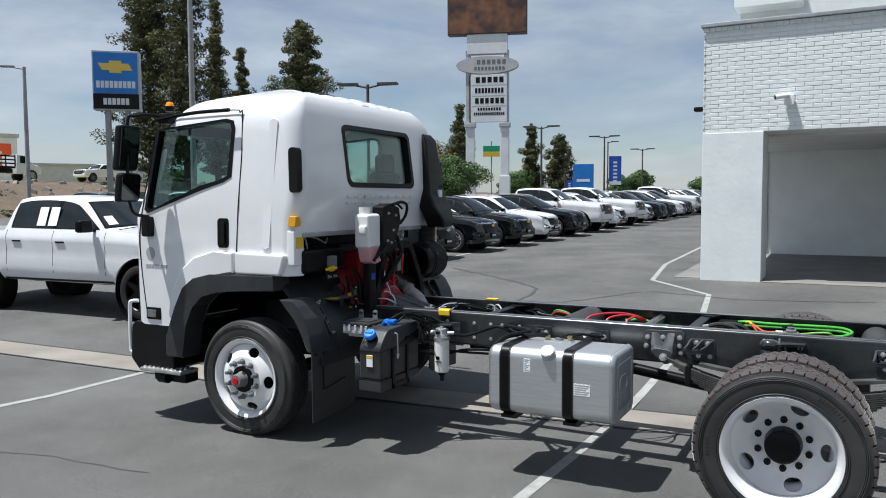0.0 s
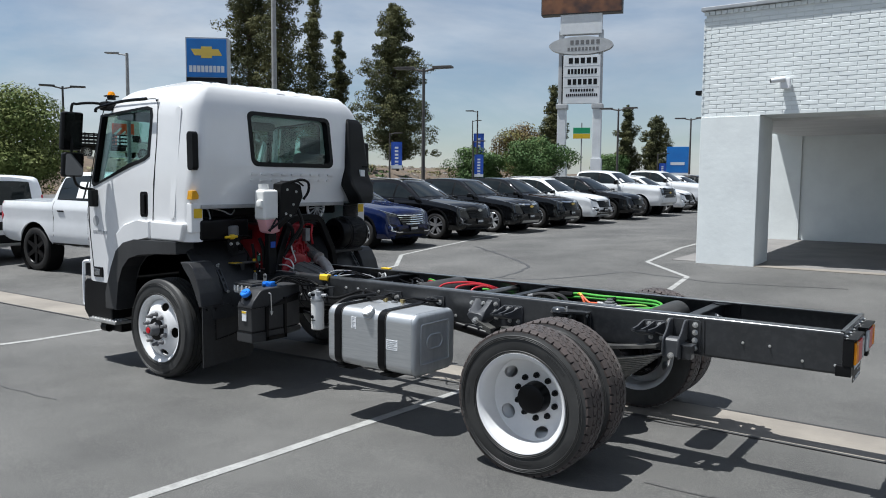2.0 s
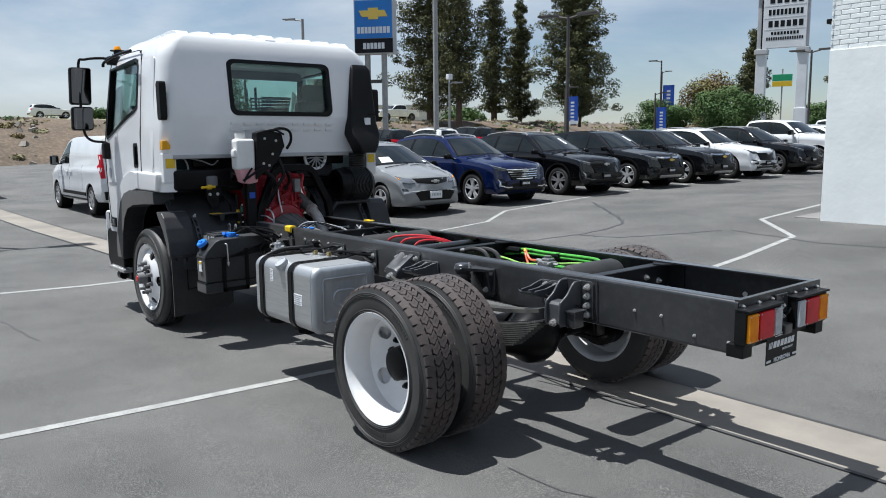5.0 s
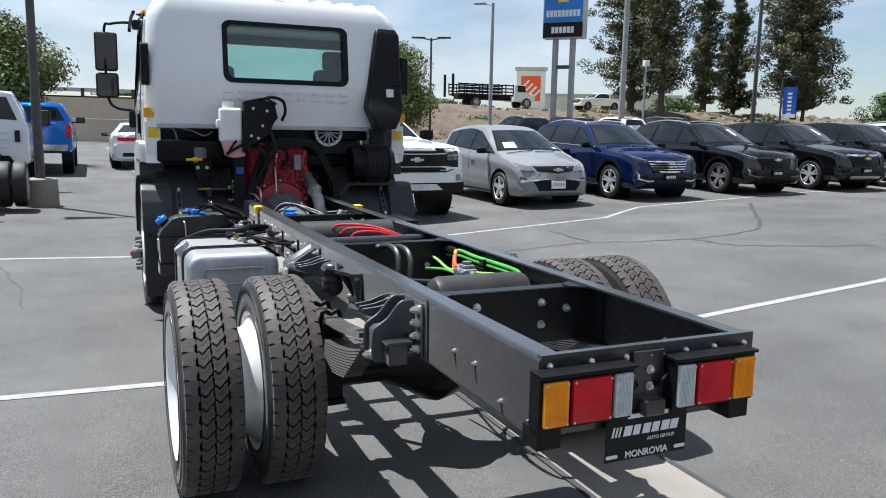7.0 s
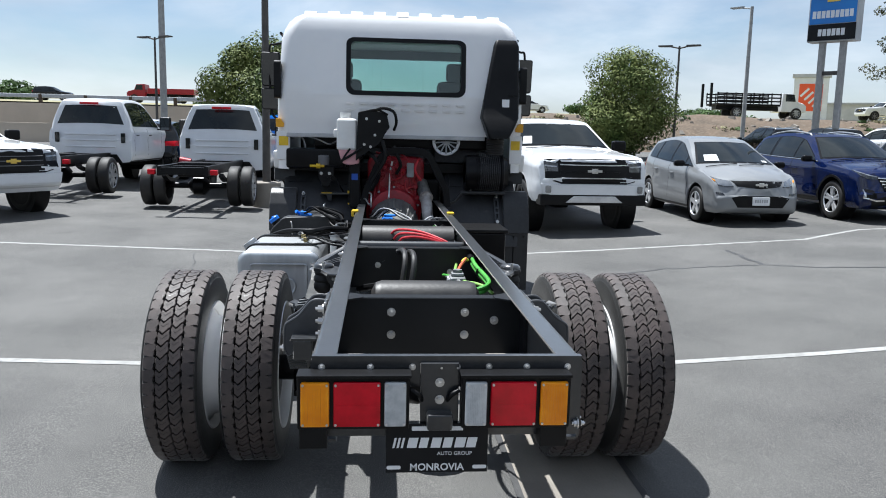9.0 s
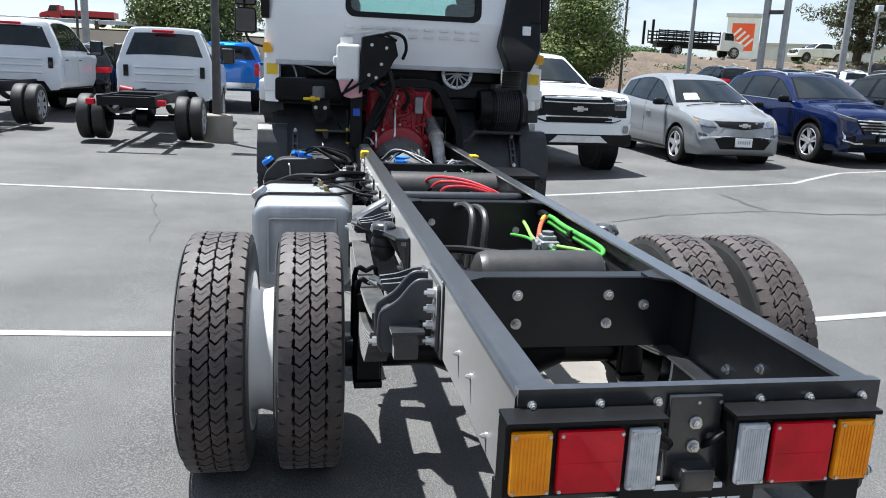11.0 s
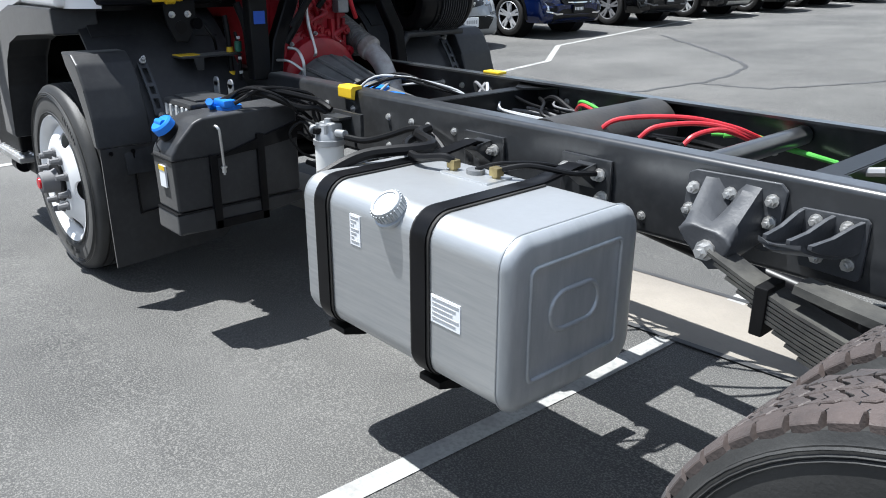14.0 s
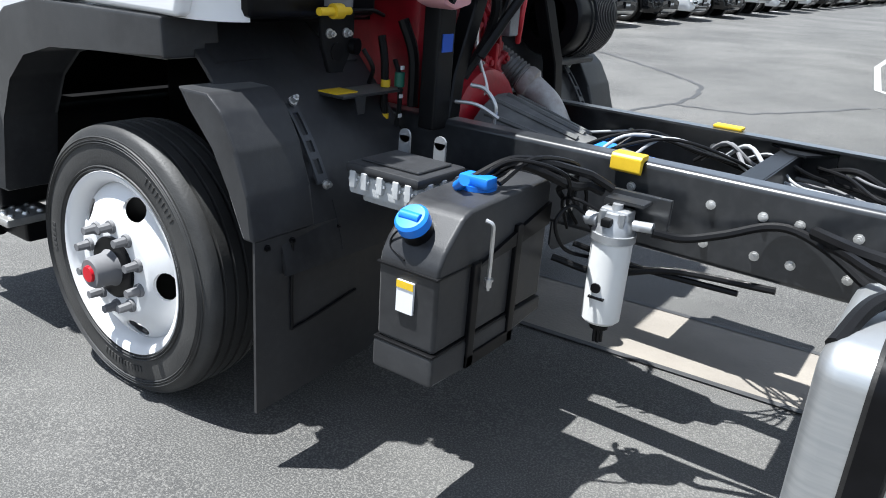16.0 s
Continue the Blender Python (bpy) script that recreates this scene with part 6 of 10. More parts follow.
tube(bm, [(DX1 + 0.012, 5.235, 0.998), (DX1 + 0.03, 5.24, 0.99), (DX1 + 0.032, 5.245, 0.96), (DX1 + 0.03, 5.25, 0.82)], 0.006, 8)
bolt(bm, (DX1 + 0.03, 5.25, 0.83), (0, 0, -1), 0.01, 0.02)
part("tie_rod", bm, "steel", urea, "bright tie rod")
rngc = random.Random(21)
for k in range(7):
    a = V(-3.1 + rngc.uniform(-0.04, 0.05), 5.34 + rngc.uniform(-0.03, 0.03), 1.07)
    b = V(-2.96 + rngc.uniform(-0.08, 0.06), 5.58 + rngc.uniform(-0.08, 0.1), 1.05 + rngc.uniform(-0.02, 0.05))
    c = V(-2.95 + rngc.uniform(-0.1, 0.1), 5.7, 0.95 + rngc.uniform(-0.08, 0.1))
    bm = bmesh.new()
    tube(bm, [a, a * 0.6 + b * 0.4 + V(0, 0, 0.05), b, b * 0.3 + c * 0.7 + V(-0.02, 0, 0.01), c], rngc.choice((0.006, 0.009, 0.014)), 7)
    part("pipe", bm, "black_plastic", urea, "black corrugated pipe")
bm = bmesh.new()
tube(bm, [(-3.13, 5.09, 1.0), (-3.19, 5.07, 0.96), (-3.2, 5.06, 0.92), (-3.14, 5.045, 0.9)], 0.003, 5)
part("cap_tether", bm, "black_smooth", urea)

# fuel filter
bm = bmesh.new()
lathe(bm, [(0, 0), (0, 0.05), (0.01, 0.06), (0.26, 0.062), (0.27, 0.058), (0.27, 0)], (-2.855, 5.655, 0.545), (0, 0, 1), 28)
filt = part("fuel_filter", bm, "bottle_white", truck, "white canister fuel filter on a grey cast head")
filt.location += V(-0.07, -0.06, 0.035)
bm = bmesh.new()
cyl(bm, (-2.855, 5.655, 0.815), (-2.855, 5.655, 0.838), 0.068, n=24)
lathe(bm, [(0, 0.06), (0.025, 0.056), (0.04, 0.045), (0.062, 0.042), (0.062, 0)], (-2.855, 5.655, 0.838), (0, 0, 1), 22)
box(bm, (-2.905, 5.635, 0.85), (-2.81, 5.70, 0.91), 0.012)
cyl(bm, (-2.855, 5.655, 0.895), (-2.855, 5.655, 0.925), 0.02, 0.016, n=12)
cyl(bm, (-2.935, 5.63, 0.87), (-2.9, 5.63, 0.87), 0.022, n=14)
cyl(bm, (-2.945, 5.63, 0.87), (-2.935, 5.63, 0.87), 0.014, n=6)
for a, b in ((-2.885, 5.622), (-2.825, 5.622), (-2.885, 5.688)):
    cyl(bm, (a, b, 0.86), (a, b, 0.905), 0.011, n=6)
cyl(bm, (-2.8, 5.66, 0.87), (-2.74, 5.66, 0.875), 0.016, n=10)
part("filter_head", bm, "galvanised", filt, "grey cast filter head")
bm = bmesh.new()
box(bm, (-2.875, 5.585, 0.865), (-2.845, 5.615, 0.89), 0.005)
cyl(bm, (-2.86, 5.60, 0.88), (-2.86, 5.625, 0.88), 0.01, n=8)
part("sensor_plug", bm, "black_plastic", filt)
bm = bmesh.new()
cyl(bm, (-2.855, 5.655, 0.545), (-2.855, 5.655, 0.52), 0.03, n=12)
for k in range(4):
    cyl(bm, (-2.865 + k * 0.006, 5.65 + (k % 2) * 0.01, 0.53), (-2.862 + k * 0.006, 5.65 + (k % 2) * 0.01, 0.47), 0.006, n=6)
part("drain", bm, "black_plastic", filt)
bm = bmesh.new()
prism(bm, rounded(-2.875, -2.845, 0.655, 0.685, 0.012), "y", 5.589, 5.6)
box(bm, (-2.88, 5.589, 0.635), (-2.83, 5.6, 0.642))
part("emblem", bm, "black_smooth", filt, "small black emblem shape")["kind"] = "stuff"
bm = bmesh.new()
box(bm, (-2.93, RY0 - 0.02, 0.83), (-2.72, RY0 - 0.001, 0.95), 0.004)
box(bm, (-2.9, 5.66, 0.925), (-2.78, RY0, 0.935))
part("filter_bracket", bm, "rail_paint", filt)
for pts, r in (([(-2.74, 5.66, 0.862), (-2.66, 5.70, 0.855), (-2.56, 5.74, 0.885), (-2.46, 5.78, 0.925), (-2.38, 5.785, 0.93), (-2.28, 5.775, 0.895), (-2.18, 5.74, 0.845), (-2.1, 5.70, 0.82)], 0.0135), ([(-2.93, 5.63, 0.87), (-2.98, 5.6, 0.9), (-3.0, 5.55, 0.85), (-2.98, 5.6, 0.76), (-2.92, 5.7, 0.72)], 0.006), ([(-2.9, 5.62, 0.9), (-2.96, 5.58, 0.93), (-3.02, 5.62, 0.9), (-3.02, 5.68, 0.8)], 0.005), ([(-3.05, 5.66, 0.7), (-2.9, 5.72, 0.67), (-2.7, 5.78, 0.72), (-2.4, 5.8, 0.74)], 0.012), ([(-3.0, 5.7, 0.75), (-2.8, 5.78, 0.7), (-2.5, 5.8, 0.7)], 0.01)):
    bm = bmesh.new()
    tube(bm, pts, r, 8)
    part("fuel_hose", bm, "black_plastic", filt, "black fuel hose")
bm = bmesh.new()
prism(bm, [(RY0 - 0.03, RT - 0.035), (RY0 - 0.03, RT + 0.006), (RY0 - 0.02, RT + 0.016), (RY0 + 0.03, RT + 0.016), (RY0 + 0.03, RT), (RY0 - 0.01, RT), (RY0 - 0.01, RT - 0.045)], "x", -3.02, -2.92, 0.003)
tag = part("yellow_tag", bm, "yellow", truck, "yellow block clipped over the rail")
bm = bmesh.new()
box(bm, (-2.96, RY1 - 0.05, RT), (-2.85, RY1 + 0.008, RT + 0.013), 0.004)
part("yellow_tag", bm, "yellow", truck, "yellow block clipped over the rail")

# fuse box
bm = bmesh.new()
box(bm, (-3.62, 5.22, 0.932), (-3.36, 5.45, 0.996), 0.01)
box(bm, (-3.59, 5.25, 0.905), (-3.39, 5.42, 0.935), 0.01)
fuse = part("fuse_box", bm, "fuse_grey", truck, "grey fuse box with a black clipped lid")
fuse.location += V(-0.012, -0.025, -0.022)
bm = bmesh.new()
box(bm, (-3.63, 5.21, 0.997), (-3.35, 5.46, 1.03), 0.012)
box(bm, (-3.60, 5.25, 1.03), (-3.38, 5.42, 1.04), 0.006)
part("lid", bm, "guard_plastic", fuse)
for x in (-3.6, -3.46):
    bm = bmesh.new()
    cyl(bm, (x, 5.46, 1.08), (x, 5.468, 1.08), 0.022, n=16)
    box(bm, (x - 0.022, 5.46, 1.0), (x + 0.022, 5.468, 1.08))
    part("lug", bm, "galvanised", fuse)
bm = bmesh.new()
for x in (-3.595, -3.55, -3.49, -3.43, -3.385):
    box(bm, (x - 0.011, 5.206, 0.955), (x + 0.011, 5.222, 1.008), 0.003)
    box(bm, (x - 0.017, 5.21, 0.975), (x + 0.017, 5.222, 0.985), 0.002)
for y in (5.27, 5.34, 5.41):
    box(bm, (-3.362, y - 0.011, 0.955), (-3.346, y + 0.011, 1.008), 0.003)
    box(bm, (-3.362, y - 0.017, 0.975), (-3.35, y + 0.017, 0.985), 0.002)
part("clip", bm, "fuse_grey", fuse)["kind"] = "stuff"
bm = bmesh.new()
cyl(bm, (-3.45, 5.38, 0.94), (-3.45, 5.6, 0.85), 0.03, n=10)
box(bm, (-3.6, 5.4, 0.86), (-3.3, 5.74, 0.94), 0.01)
part("support", bm, "black_smooth", fuse)

# ---- mudguards behind the front wheels ----
for s in (0, 1):
    def ry(y):
        return y if s == 0 else 2 * YC - y
    o = -1 if s == 0 else 1
    bm = bmesh.new()
    guard = [(-3.86, 1.245), (-3.79, 1.20), (-3.70, 1.09), (-3.63, 0.97), (-3.58, 0.84)]
    thickp = guard + [(-3.53, 0.84), (-3.56, 0.97), (-3.60, 1.10), (-3.66, 1.2), (-3.72, 1.245)]
    prism(bm, thickp, "y", *sorted((ry(4.945), ry(5.2))), 0.012, 2)
    mg = part("mudguard", bm, "guard_plastic", truck, "black plastic mudguard with a hanging flap")
    mg.location += V(-0.19, 0.05 * o, -0.05)
    # wheel housing: a smooth shell round the wheel, with raised panels
    def shell(deg, y, out=0.0):
        rr = float(np.interp(deg, [10, 25, 35, 45, 58, 68, 80], [0.765, 0.77, 0.78, 0.795, 0.82, 0.865, 0.91])) + out
        a = radians(deg)
        return V(AXF + rr * math.cos(a) + 0.19, ry(y), 0.504 + rr * math.sin(a) + 0.05)
    def shell_piece(d0, d1, y0, y1, out, thick, n=12, dish=0.0):
        bm = bmesh.new()
        rings = []
        for k in range(n + 1):
            d = d0 + (d1 - d0) * k / n
            ys = [y0 + (y1 - y0) * q / 4 for q in range(5)]
            bow = [dish * math.sin(math.pi * q / 4) for q in range(5)]
            rings.append([shell(d, y, out + b) for y, b in zip(ys, bow)] + [shell(d, y, out - thick) for y in ys[::-1]])
        return loft(bm, rings)
    part("inner_panel", shell_piece(12, 80, 5.06, 5.76, 0.0, 0.014, 18, 0.012), "guard_plastic", mg, "black moulded inner wheel housing")
    for d0, d1, y0, y1 in ((62, 78, 5.10, 5.33), (60, 78, 5.43, 5.44), (63, 78, 5.47, 5.48), (60, 72, 5.60, 5.72), (14, 26, 5.30, 5.70)):
        part("panel_rib", shell_piece(d0, d1, y0, y1, 0.012, 0.012, 8), "guard_plastic", mg)
    bm = bmesh.new()
    prism(bm, [(ry(4.955), 0.27), (ry(4.955), 0.84), (ry(5.55), 0.84), (ry(5.55), 0.34), (ry(5.5), 0.3)], "x", -3.545, -3.535)
    part("mud_flap", bm, "guard_plastic", mg, "black rubber mud flap")
    bm = bmesh.new()
    tube(bm, [(-3.53, ry(5.1), 0.82), (-3.53, ry(5.1), 0.55), (-3.53, ry(5.13), 0.52), (-3.53, ry(5.4), 0.56)], 0.005, 6)
    for q in (5.0, 5.1, 5.3):
        bolt(bm, (-3.534, ry(q), 0.815), (1, 0, 0), 0.008, 0.008)
    part("flap_rod", bm, "black_smooth", mg)
    bm = bmesh.new()
    run_of = [shell(d, 5.262, 0.03) for d in (49, 44.5, 40, 35.5, 30)]
    for q in (-0.018, 0.018):
        ribbon(bm, [p + V(0, q, 0) for p in run_of], 0.012, 0.01, (0, 1, 0))
    for a, f0, f1 in ((0, 0.0, 0.5), (1, 0.7, 1.0), (2, 0.6, 0.95), (3, 0.6, 1.0)):
        p0, p1 = run_of[a].lerp(run_of[a + 1], f0), run_of[a].lerp(run_of[a + 1], f1)
        ribbon(bm, [p0, p1], 0.03, 0.01, (0, 1, 0))
    part("stay", bm, "cast_black", mg, "dark slotted stay bracket")
    bm = bmesh.new()
    bolt(bm, run_of[0] + V(0.01, 0, 0.008), (0.7, 0, 0.7), 0.012, 0.02)
    bolt(bm, run_of[-1] + V(0.012, 0, 0), (1, 0, 0.2), 0.012, 0.014)
    part("stay_bolt", bm, "steel", mg)["kind"] = "stuff"
    bm = bmesh.new()
    box(bm, (-3.75, min(ry(5.3), ry(5.62)), 0.5), (-3.62, max(ry(5.3), ry(5.62)), 0.95), 0.02)
    part("inner_box", bm, "black_smooth", mg)

# ---- engine bay behind the cab ----
bm = bmesh.new()
box(bm, (-4.7, 5.84, 0.95), (-3.78, 6.40, 1.52), 0.05)
box(bm, (-4.0, 5.9, 1.0), (-3.70, 6.32, 1.42), 0.06)
engine = part("engine", bm, "engine_red", truck, "dark red painted diesel engine block")
engine.location.x -= 0.1
rnge = random.Random(8)
for k in range(9):
    bm = bmesh.new()
    y = 5.9 + k * 0.05
    box(bm, (-3.72, y, 1.02), (-3.66 - 0.02 * (k % 3), y + 0.022, 1.30 + 0.1 * (k % 2)), 0.008)
    part("casting_rib", bm, "engine_red", engine)
bm = bmesh.new()
lathe(bm, [(0, 0.27), (0.03, 0.27), (0.05, 0.24), (0.10, 0.23), (0.12, 0.19), (0.12, 0)], (-3.72, 6.1, 0.98), (1, 0, 0), 30)
part("flywheel_housing", bm, "engine_red", engine)
for pts, r in (([(-3.68, 6.08, 1.48), (-3.67, 6.06, 1.38), (-3.66, 6.055, 1.28), (-3.60, 6.05, 1.15), (-3.605, 6.045, 1.125), (-3.62, 6.03, 1.11), (-3.65, 6.0, 1.1), (-3.655, 5.99, 1.07), (-3.655, 5.99, 0.98)], 0.009), ([(-3.55, 5.86, 1.18), (-3.5, 5.88, 1.17), (-3.45, 5.88, 1.12), (-3.45, 5.88, 1.05)], 0.008), ([(-3.6, 5.8, 1.12), (-3.5, 5.83, 1.12), (-3.42, 5.86, 1.08)], 0.007)):
    bm = bmesh.new()
    tube(bm, pts, r, 8)
    part("steel_pipe", bm, "steel", engine, "bright steel pipe")
bm = bmesh.new()
box(bm, (-3.68, 6.22, 1.33), (-3.62, 6.29, 1.47), 0.008)
part("control_unit", bm, "cast_alu", engine, "small grey control unit")
for pts, r, mt in (([(-3.7, 6.1, 1.62), (-3.6, 6.12, 1.55), (-3.62, 6.16, 1.45), (-3.66, 6.12, 1.36)], 0.016, "black_plastic"), ([(-3.6, 5.78, 1.6), (-3.52, 5.92, 1.5), (-3.55, 5.95, 1.35), (-3.6, 5.88, 1.2)], 0.02, "black_plastic"), ([(-3.75, 6.35, 1.5), (-3.64, 6.33, 1.5), (-3.62, 6.30, 1.4), (-3.66, 6.36, 1.3)], 0.012, "hose_red")):
    bm = bmesh.new()
    tube(bm, pts, r, 8)
    part("hose", bm, mt, engine)
# cast bosses, covers and bolts on the block's rear face
for k in range(22):
    y, z = 5.93 + rnge.uniform(0, 0.4), 1.04 + rnge.uniform(0, 0.4)
    bm = bmesh.new()
    if k % 3 == 0:
        tube(bm, [(-3.69, y, z), (-3.67, y + rnge.uniform(-0.05, 0.05), z + 0.05), (-3.67, y + rnge.uniform(-0.1, 0.1), z + 0.1), (-3.70, y + rnge.uniform(-0.12, 0.12), z + 0.14)], rnge.uniform(0.008, 0.016), 8)
        part("casting_rib", bm, "engine_red", engine)
    else:
        lathe(bm, [(0, 0.03), (0.03, 0.026), (0.036, 0.02), (0.036, 0.012), (0.046, 0.011), (0.046, 0)], (-3.71, y, z), (1, 0, 0), 12)
        part("boss", bm, "engine_red", engine)
bm = bmesh.new()
for k in range(10):
    t = 2 * math.pi * k / 10
    bolt(bm, (-3.67, 6.1 + 0.25 * math.sin(t), 0.98 + 0.25 * math.cos(t)), (1, 0, 0), 0.009, 0.012)
part("housing_bolt", bm, "galvanised", engine)["kind"] = "stuff"
# gearbox
bm = bmesh.new()
lathe(bm, [(0, 0.24), (0.05, 0.235), (0.25, 0.19), (0.4, 0.16), (0.7, 0.14), (0.72, 0.08), (0.8, 0.06)], (-3.58, 6.12, 0.92), (1, 0, -0.06), 26)
gear = part("gearbox", bm, "gear_grey", truck, "grey cast gearbox housing between the rails")
for k in range(7):
    t = radians(-60 + k * 20)
    bm = bmesh.new()
    a = V(-3.54, 6.12 + 0.235 * math.sin(t), 0.92 + 0.235 * math.cos(t))
    b = V(-3.2, 6.12 + 0.165 * math.sin(t), 0.90 + 0.165 * math.cos(t))
    cyl(bm, a, b, 0.012, n=6)
    part("casting_rib", bm, "gear_grey", gear)
bm = bmesh.new()
cyl(bm, (-3.1, 6.08, 1.0), (-3.1, 6.08, 1.05), 0.06, n=18)
box(bm, (-3.0, 6.0, 0.98), (-2.9, 6.1, 1.04), 0.01)
part("sensor_cover", bm, "blue_cap", gear, "blue cover on the gearbox")
gear.location += V(-0.09, -0.02, -0.03)
# exhaust
bm = bmesh.new()
BEL = [V(-3.95, 6.37, 1.27), V(-3.85, 6.38, 1.215), V(-3.73, 6.41, 1.145)]
tube(bm, BEL, 0.056, 18, 5)
ex = part("exhaust_pipe", bm, "bellows", truck, "grey exhaust down pipe with a dark braided bellows")
for k in range(13):
    bm = bmesh.new()
    t = k / 12
    lathe(bm, [(-0.006, 0.056), (0, 0.064), (0.006, 0.056)], BEL[0].lerp(BEL[2], 0.1 + 0.86 * t), BEL[2] - BEL[0], 18)
    part("bellows_ring", bm, "bellows", ex)
bm = bmesh.new()
lathe(bm, [(-0.02, 0.058), (0.0, 0.068), (0.03, 0.068), (0.045, 0.05)], BEL[2], BEL[2] - BEL[1], 18)
part("collar", bm, "exhaust", ex)
bm = bmesh.new()
tube(bm, [(-3.74, 6.41, 1.15), (-3.68, 6.412, 1.115), (-3.61, 6.415, 1.065), (-3.56, 6.42, 0.99), (-3.52, 6.43, 0.915), (-3.45, 6.43, 0.8)], 0.053, 18, 5)
part("down_pipe", bm, "exhaust", ex, "bright grey exhaust pipe")
bm = bmesh.new()
box(bm, (-3.51, 6.38, 0.93), (-3.505, 6.47, 0.99), 0.002)
cyl(bm, (-3.50, 6.45, 0.955), (-3.3, RY1 - 0.01, 0.985), 0.006, n=8)
part("pipe_bracket", bm, "galvanised", ex)
# black hoop and posts
bm = bmesh.new()
hoop_line = [V(-3.70, 5.80, 1.05), V(-3.71, 5.83, 1.2), V(-3.72, 5.98, 1.53), V(-3.72, 6.04, 1.575), V(-3.72, 6.12, 1.585), V(-3.72, 6.30, 1.585), V(-3.72, 6.38, 1.575), V(-3.72, 6.44, 1.53), V(-3.71, 6.60, 1.22), V(-3.70, 6.62, 1.05)]
hoop_rings = []
for i, p in enumerate(hoop_line):
    d = (hoop_line[min(i + 1, 9)] - hoop_line[max(i - 1, 0)]).normalized()
    nrm = d.cross(V(1, 0, 0)).normalized()
    hoop_rings.append([p + nrm * a + V(b, 0, 0) for a, b in ((-0.035, -0.03), (0.035, -0.03), (0.035, 0.024), (0.029, 0.03), (-0.029, 0.03), (-0.035, 0.024))])
loft(bm, hoop_rings)
part("support_hoop", bm, "black_smooth", truck, "black folded steel hoop over the engine")
bm = bmesh.new()
box(bm, (-3.64, 5.70, 1.03), (-3.57, 5.80, 1.75), 0.01)
post = part("bottle_post", bm, "black_plastic", truck, "black upright post carrying the coolant bottle")
post.location += V(-0.1, -0.03, 0)
bm = bmesh.new()
box(bm, (-3.57, 5.72, 1.3), (-3.566, 5.78, 1.36))
part("label", bm, "banner_blue", post, "small blue label")
bm = bmesh.new()
box(bm, (-3.72, 5.52, 1.60), (-3.56, 5.71, 1.90), 0.03, 3)
cyl(bm, (-3.66, 5.6, 1.88), (-3.66, 5.6, 1.955), 0.05, n=16)
box(bm, (-3.66, 5.49, 1.72), (-3.58, 5.55, 1.80), 0.02)
bottle = part("coolant_bottle", bm, "bottle_white", truck, "translucent white coolant bottle, pink at the bottom")
bottle.location += V(-0.035, 0.03, -0.02)
bm = bmesh.new()
prism(bm, [(5.53, 1.62), (5.70, 1.62), (5.74, 1.48), (5.64, 1.46), (5.57, 1.48)], "x", -3.70, -3.57, 0.02, 2)
part("coolant", bm, "coolant_pink", bottle, "pink coolant in the lower chamber")
bm = bmesh.new()
prism(bm, [(5.70, 1.50), (5.72, 1.96), (5.84, 1.99), (5.99, 1.95), (6.02, 1.82), (5.96, 1.76), (5.93, 1.66), (5.80, 1.60)], "x", -3.66, -3.54, 0.012)
pan = part("bottle_bracket", bm, "black_plastic", bottle, "black bracket plate with valves")
for pts, r in (([(-3.55, 5.86, 1.97), (-3.5, 5.95, 2.0), (-3.5, 6.05, 1.97), (-3.53, 6.08, 1.88), (-3.58, 6.06, 1.8)], 0.014), ([(-3.55, 5.8, 1.97), (-3.52, 5.9, 1.985), (-3.52, 6.0, 1.94)], 0.01), ([(-3.55, 5.95, 1.7), (-3.52, 5.98, 1.55), (-3.56, 5.92, 1.42), (-3.6, 5.85, 1.3)], 0.018), ([(-3.545, 5.56, 1.5), (-3.535, 5.66, 1.56), (-3.53, 5.76, 1.63)], 0.012), ([(-3.545, 5.57, 1.49), (-3.535, 5.6, 1.55), (-3.53, 5.65, 1.62)], 0.01)):
    bm = bmesh.new()
    tube(bm, pts, r, 8)
    part("hose", bm, "black_plastic", bottle)
bm = bmesh.new()
for y, z in ((5.78, 1.66), (5.84, 1.64), (5.8, 1.9), (5.92, 1.88), (5.88, 1.75)):
    bolt(bm, (-3.54, y, z), (1, 0, 0), 0.01, 0.01)
part("bracket_bolt", bm, "steel", bottle)["kind"] = "stuff"

# air cleaner, snorkel
bm = bmesh.new()
lathe(bm, [(0, 0.1), (0, 0.16), (0.02, 0.175), (0.1, 0.178), (0.105, 0.185), (0.12, 0.185), (0.125, 0.178), (0.34, 0.178), (0.35, 0.187), (0.37, 0.187), (0.38, 0.17), (0.42, 0.15), (0.42, 0)], (-3.72, 6.80, 1.38), (0, 1, 0), 30)
air = part("air_cleaner", bm, "black_smooth", truck, "black ribbed round air cleaner housing")
air.location.x -= 0.15
for k in range(11):
    bm = bmesh.new()
    lathe(bm, [(-0.004, 0.178), (-0.003, 0.191), (0.003, 0.191), (0.004, 0.178)], (-3.72, 6.945 + k * 0.0185, 1.38), (0, 1, 0), 30)
    part("cooling_rib", bm, "guard_plastic", air)
bm = bmesh.new()
tube(bm, [(-3.66, 6.66, 1.09), (-3.66, 6.70, 1.1), (-3.66, 6.76, 1.17), (-3.66, 6.80, 1.185), (-3.66, 7.2, 1.185)], 0.019, 10)
for q in (6.86, 7.12):
    bolt(bm, (-3.66, q, 1.2), (0, 0, 1), 0.012, 0.02)
part("carrier_bar", bm, "guard_plastic", air, "dark bent carrier bar")
bm = bmesh.new()
for k in range(12):
    t = 2 * math.pi * k / 12
    c = V(-3.72 + 0.179 * math.sin(t), 6.95, 1.38 + 0.179 * math.cos(t))
    box(bm, c - V(0.006, 0.04, 0.006), c + V(0.006, 0.18, 0.006))
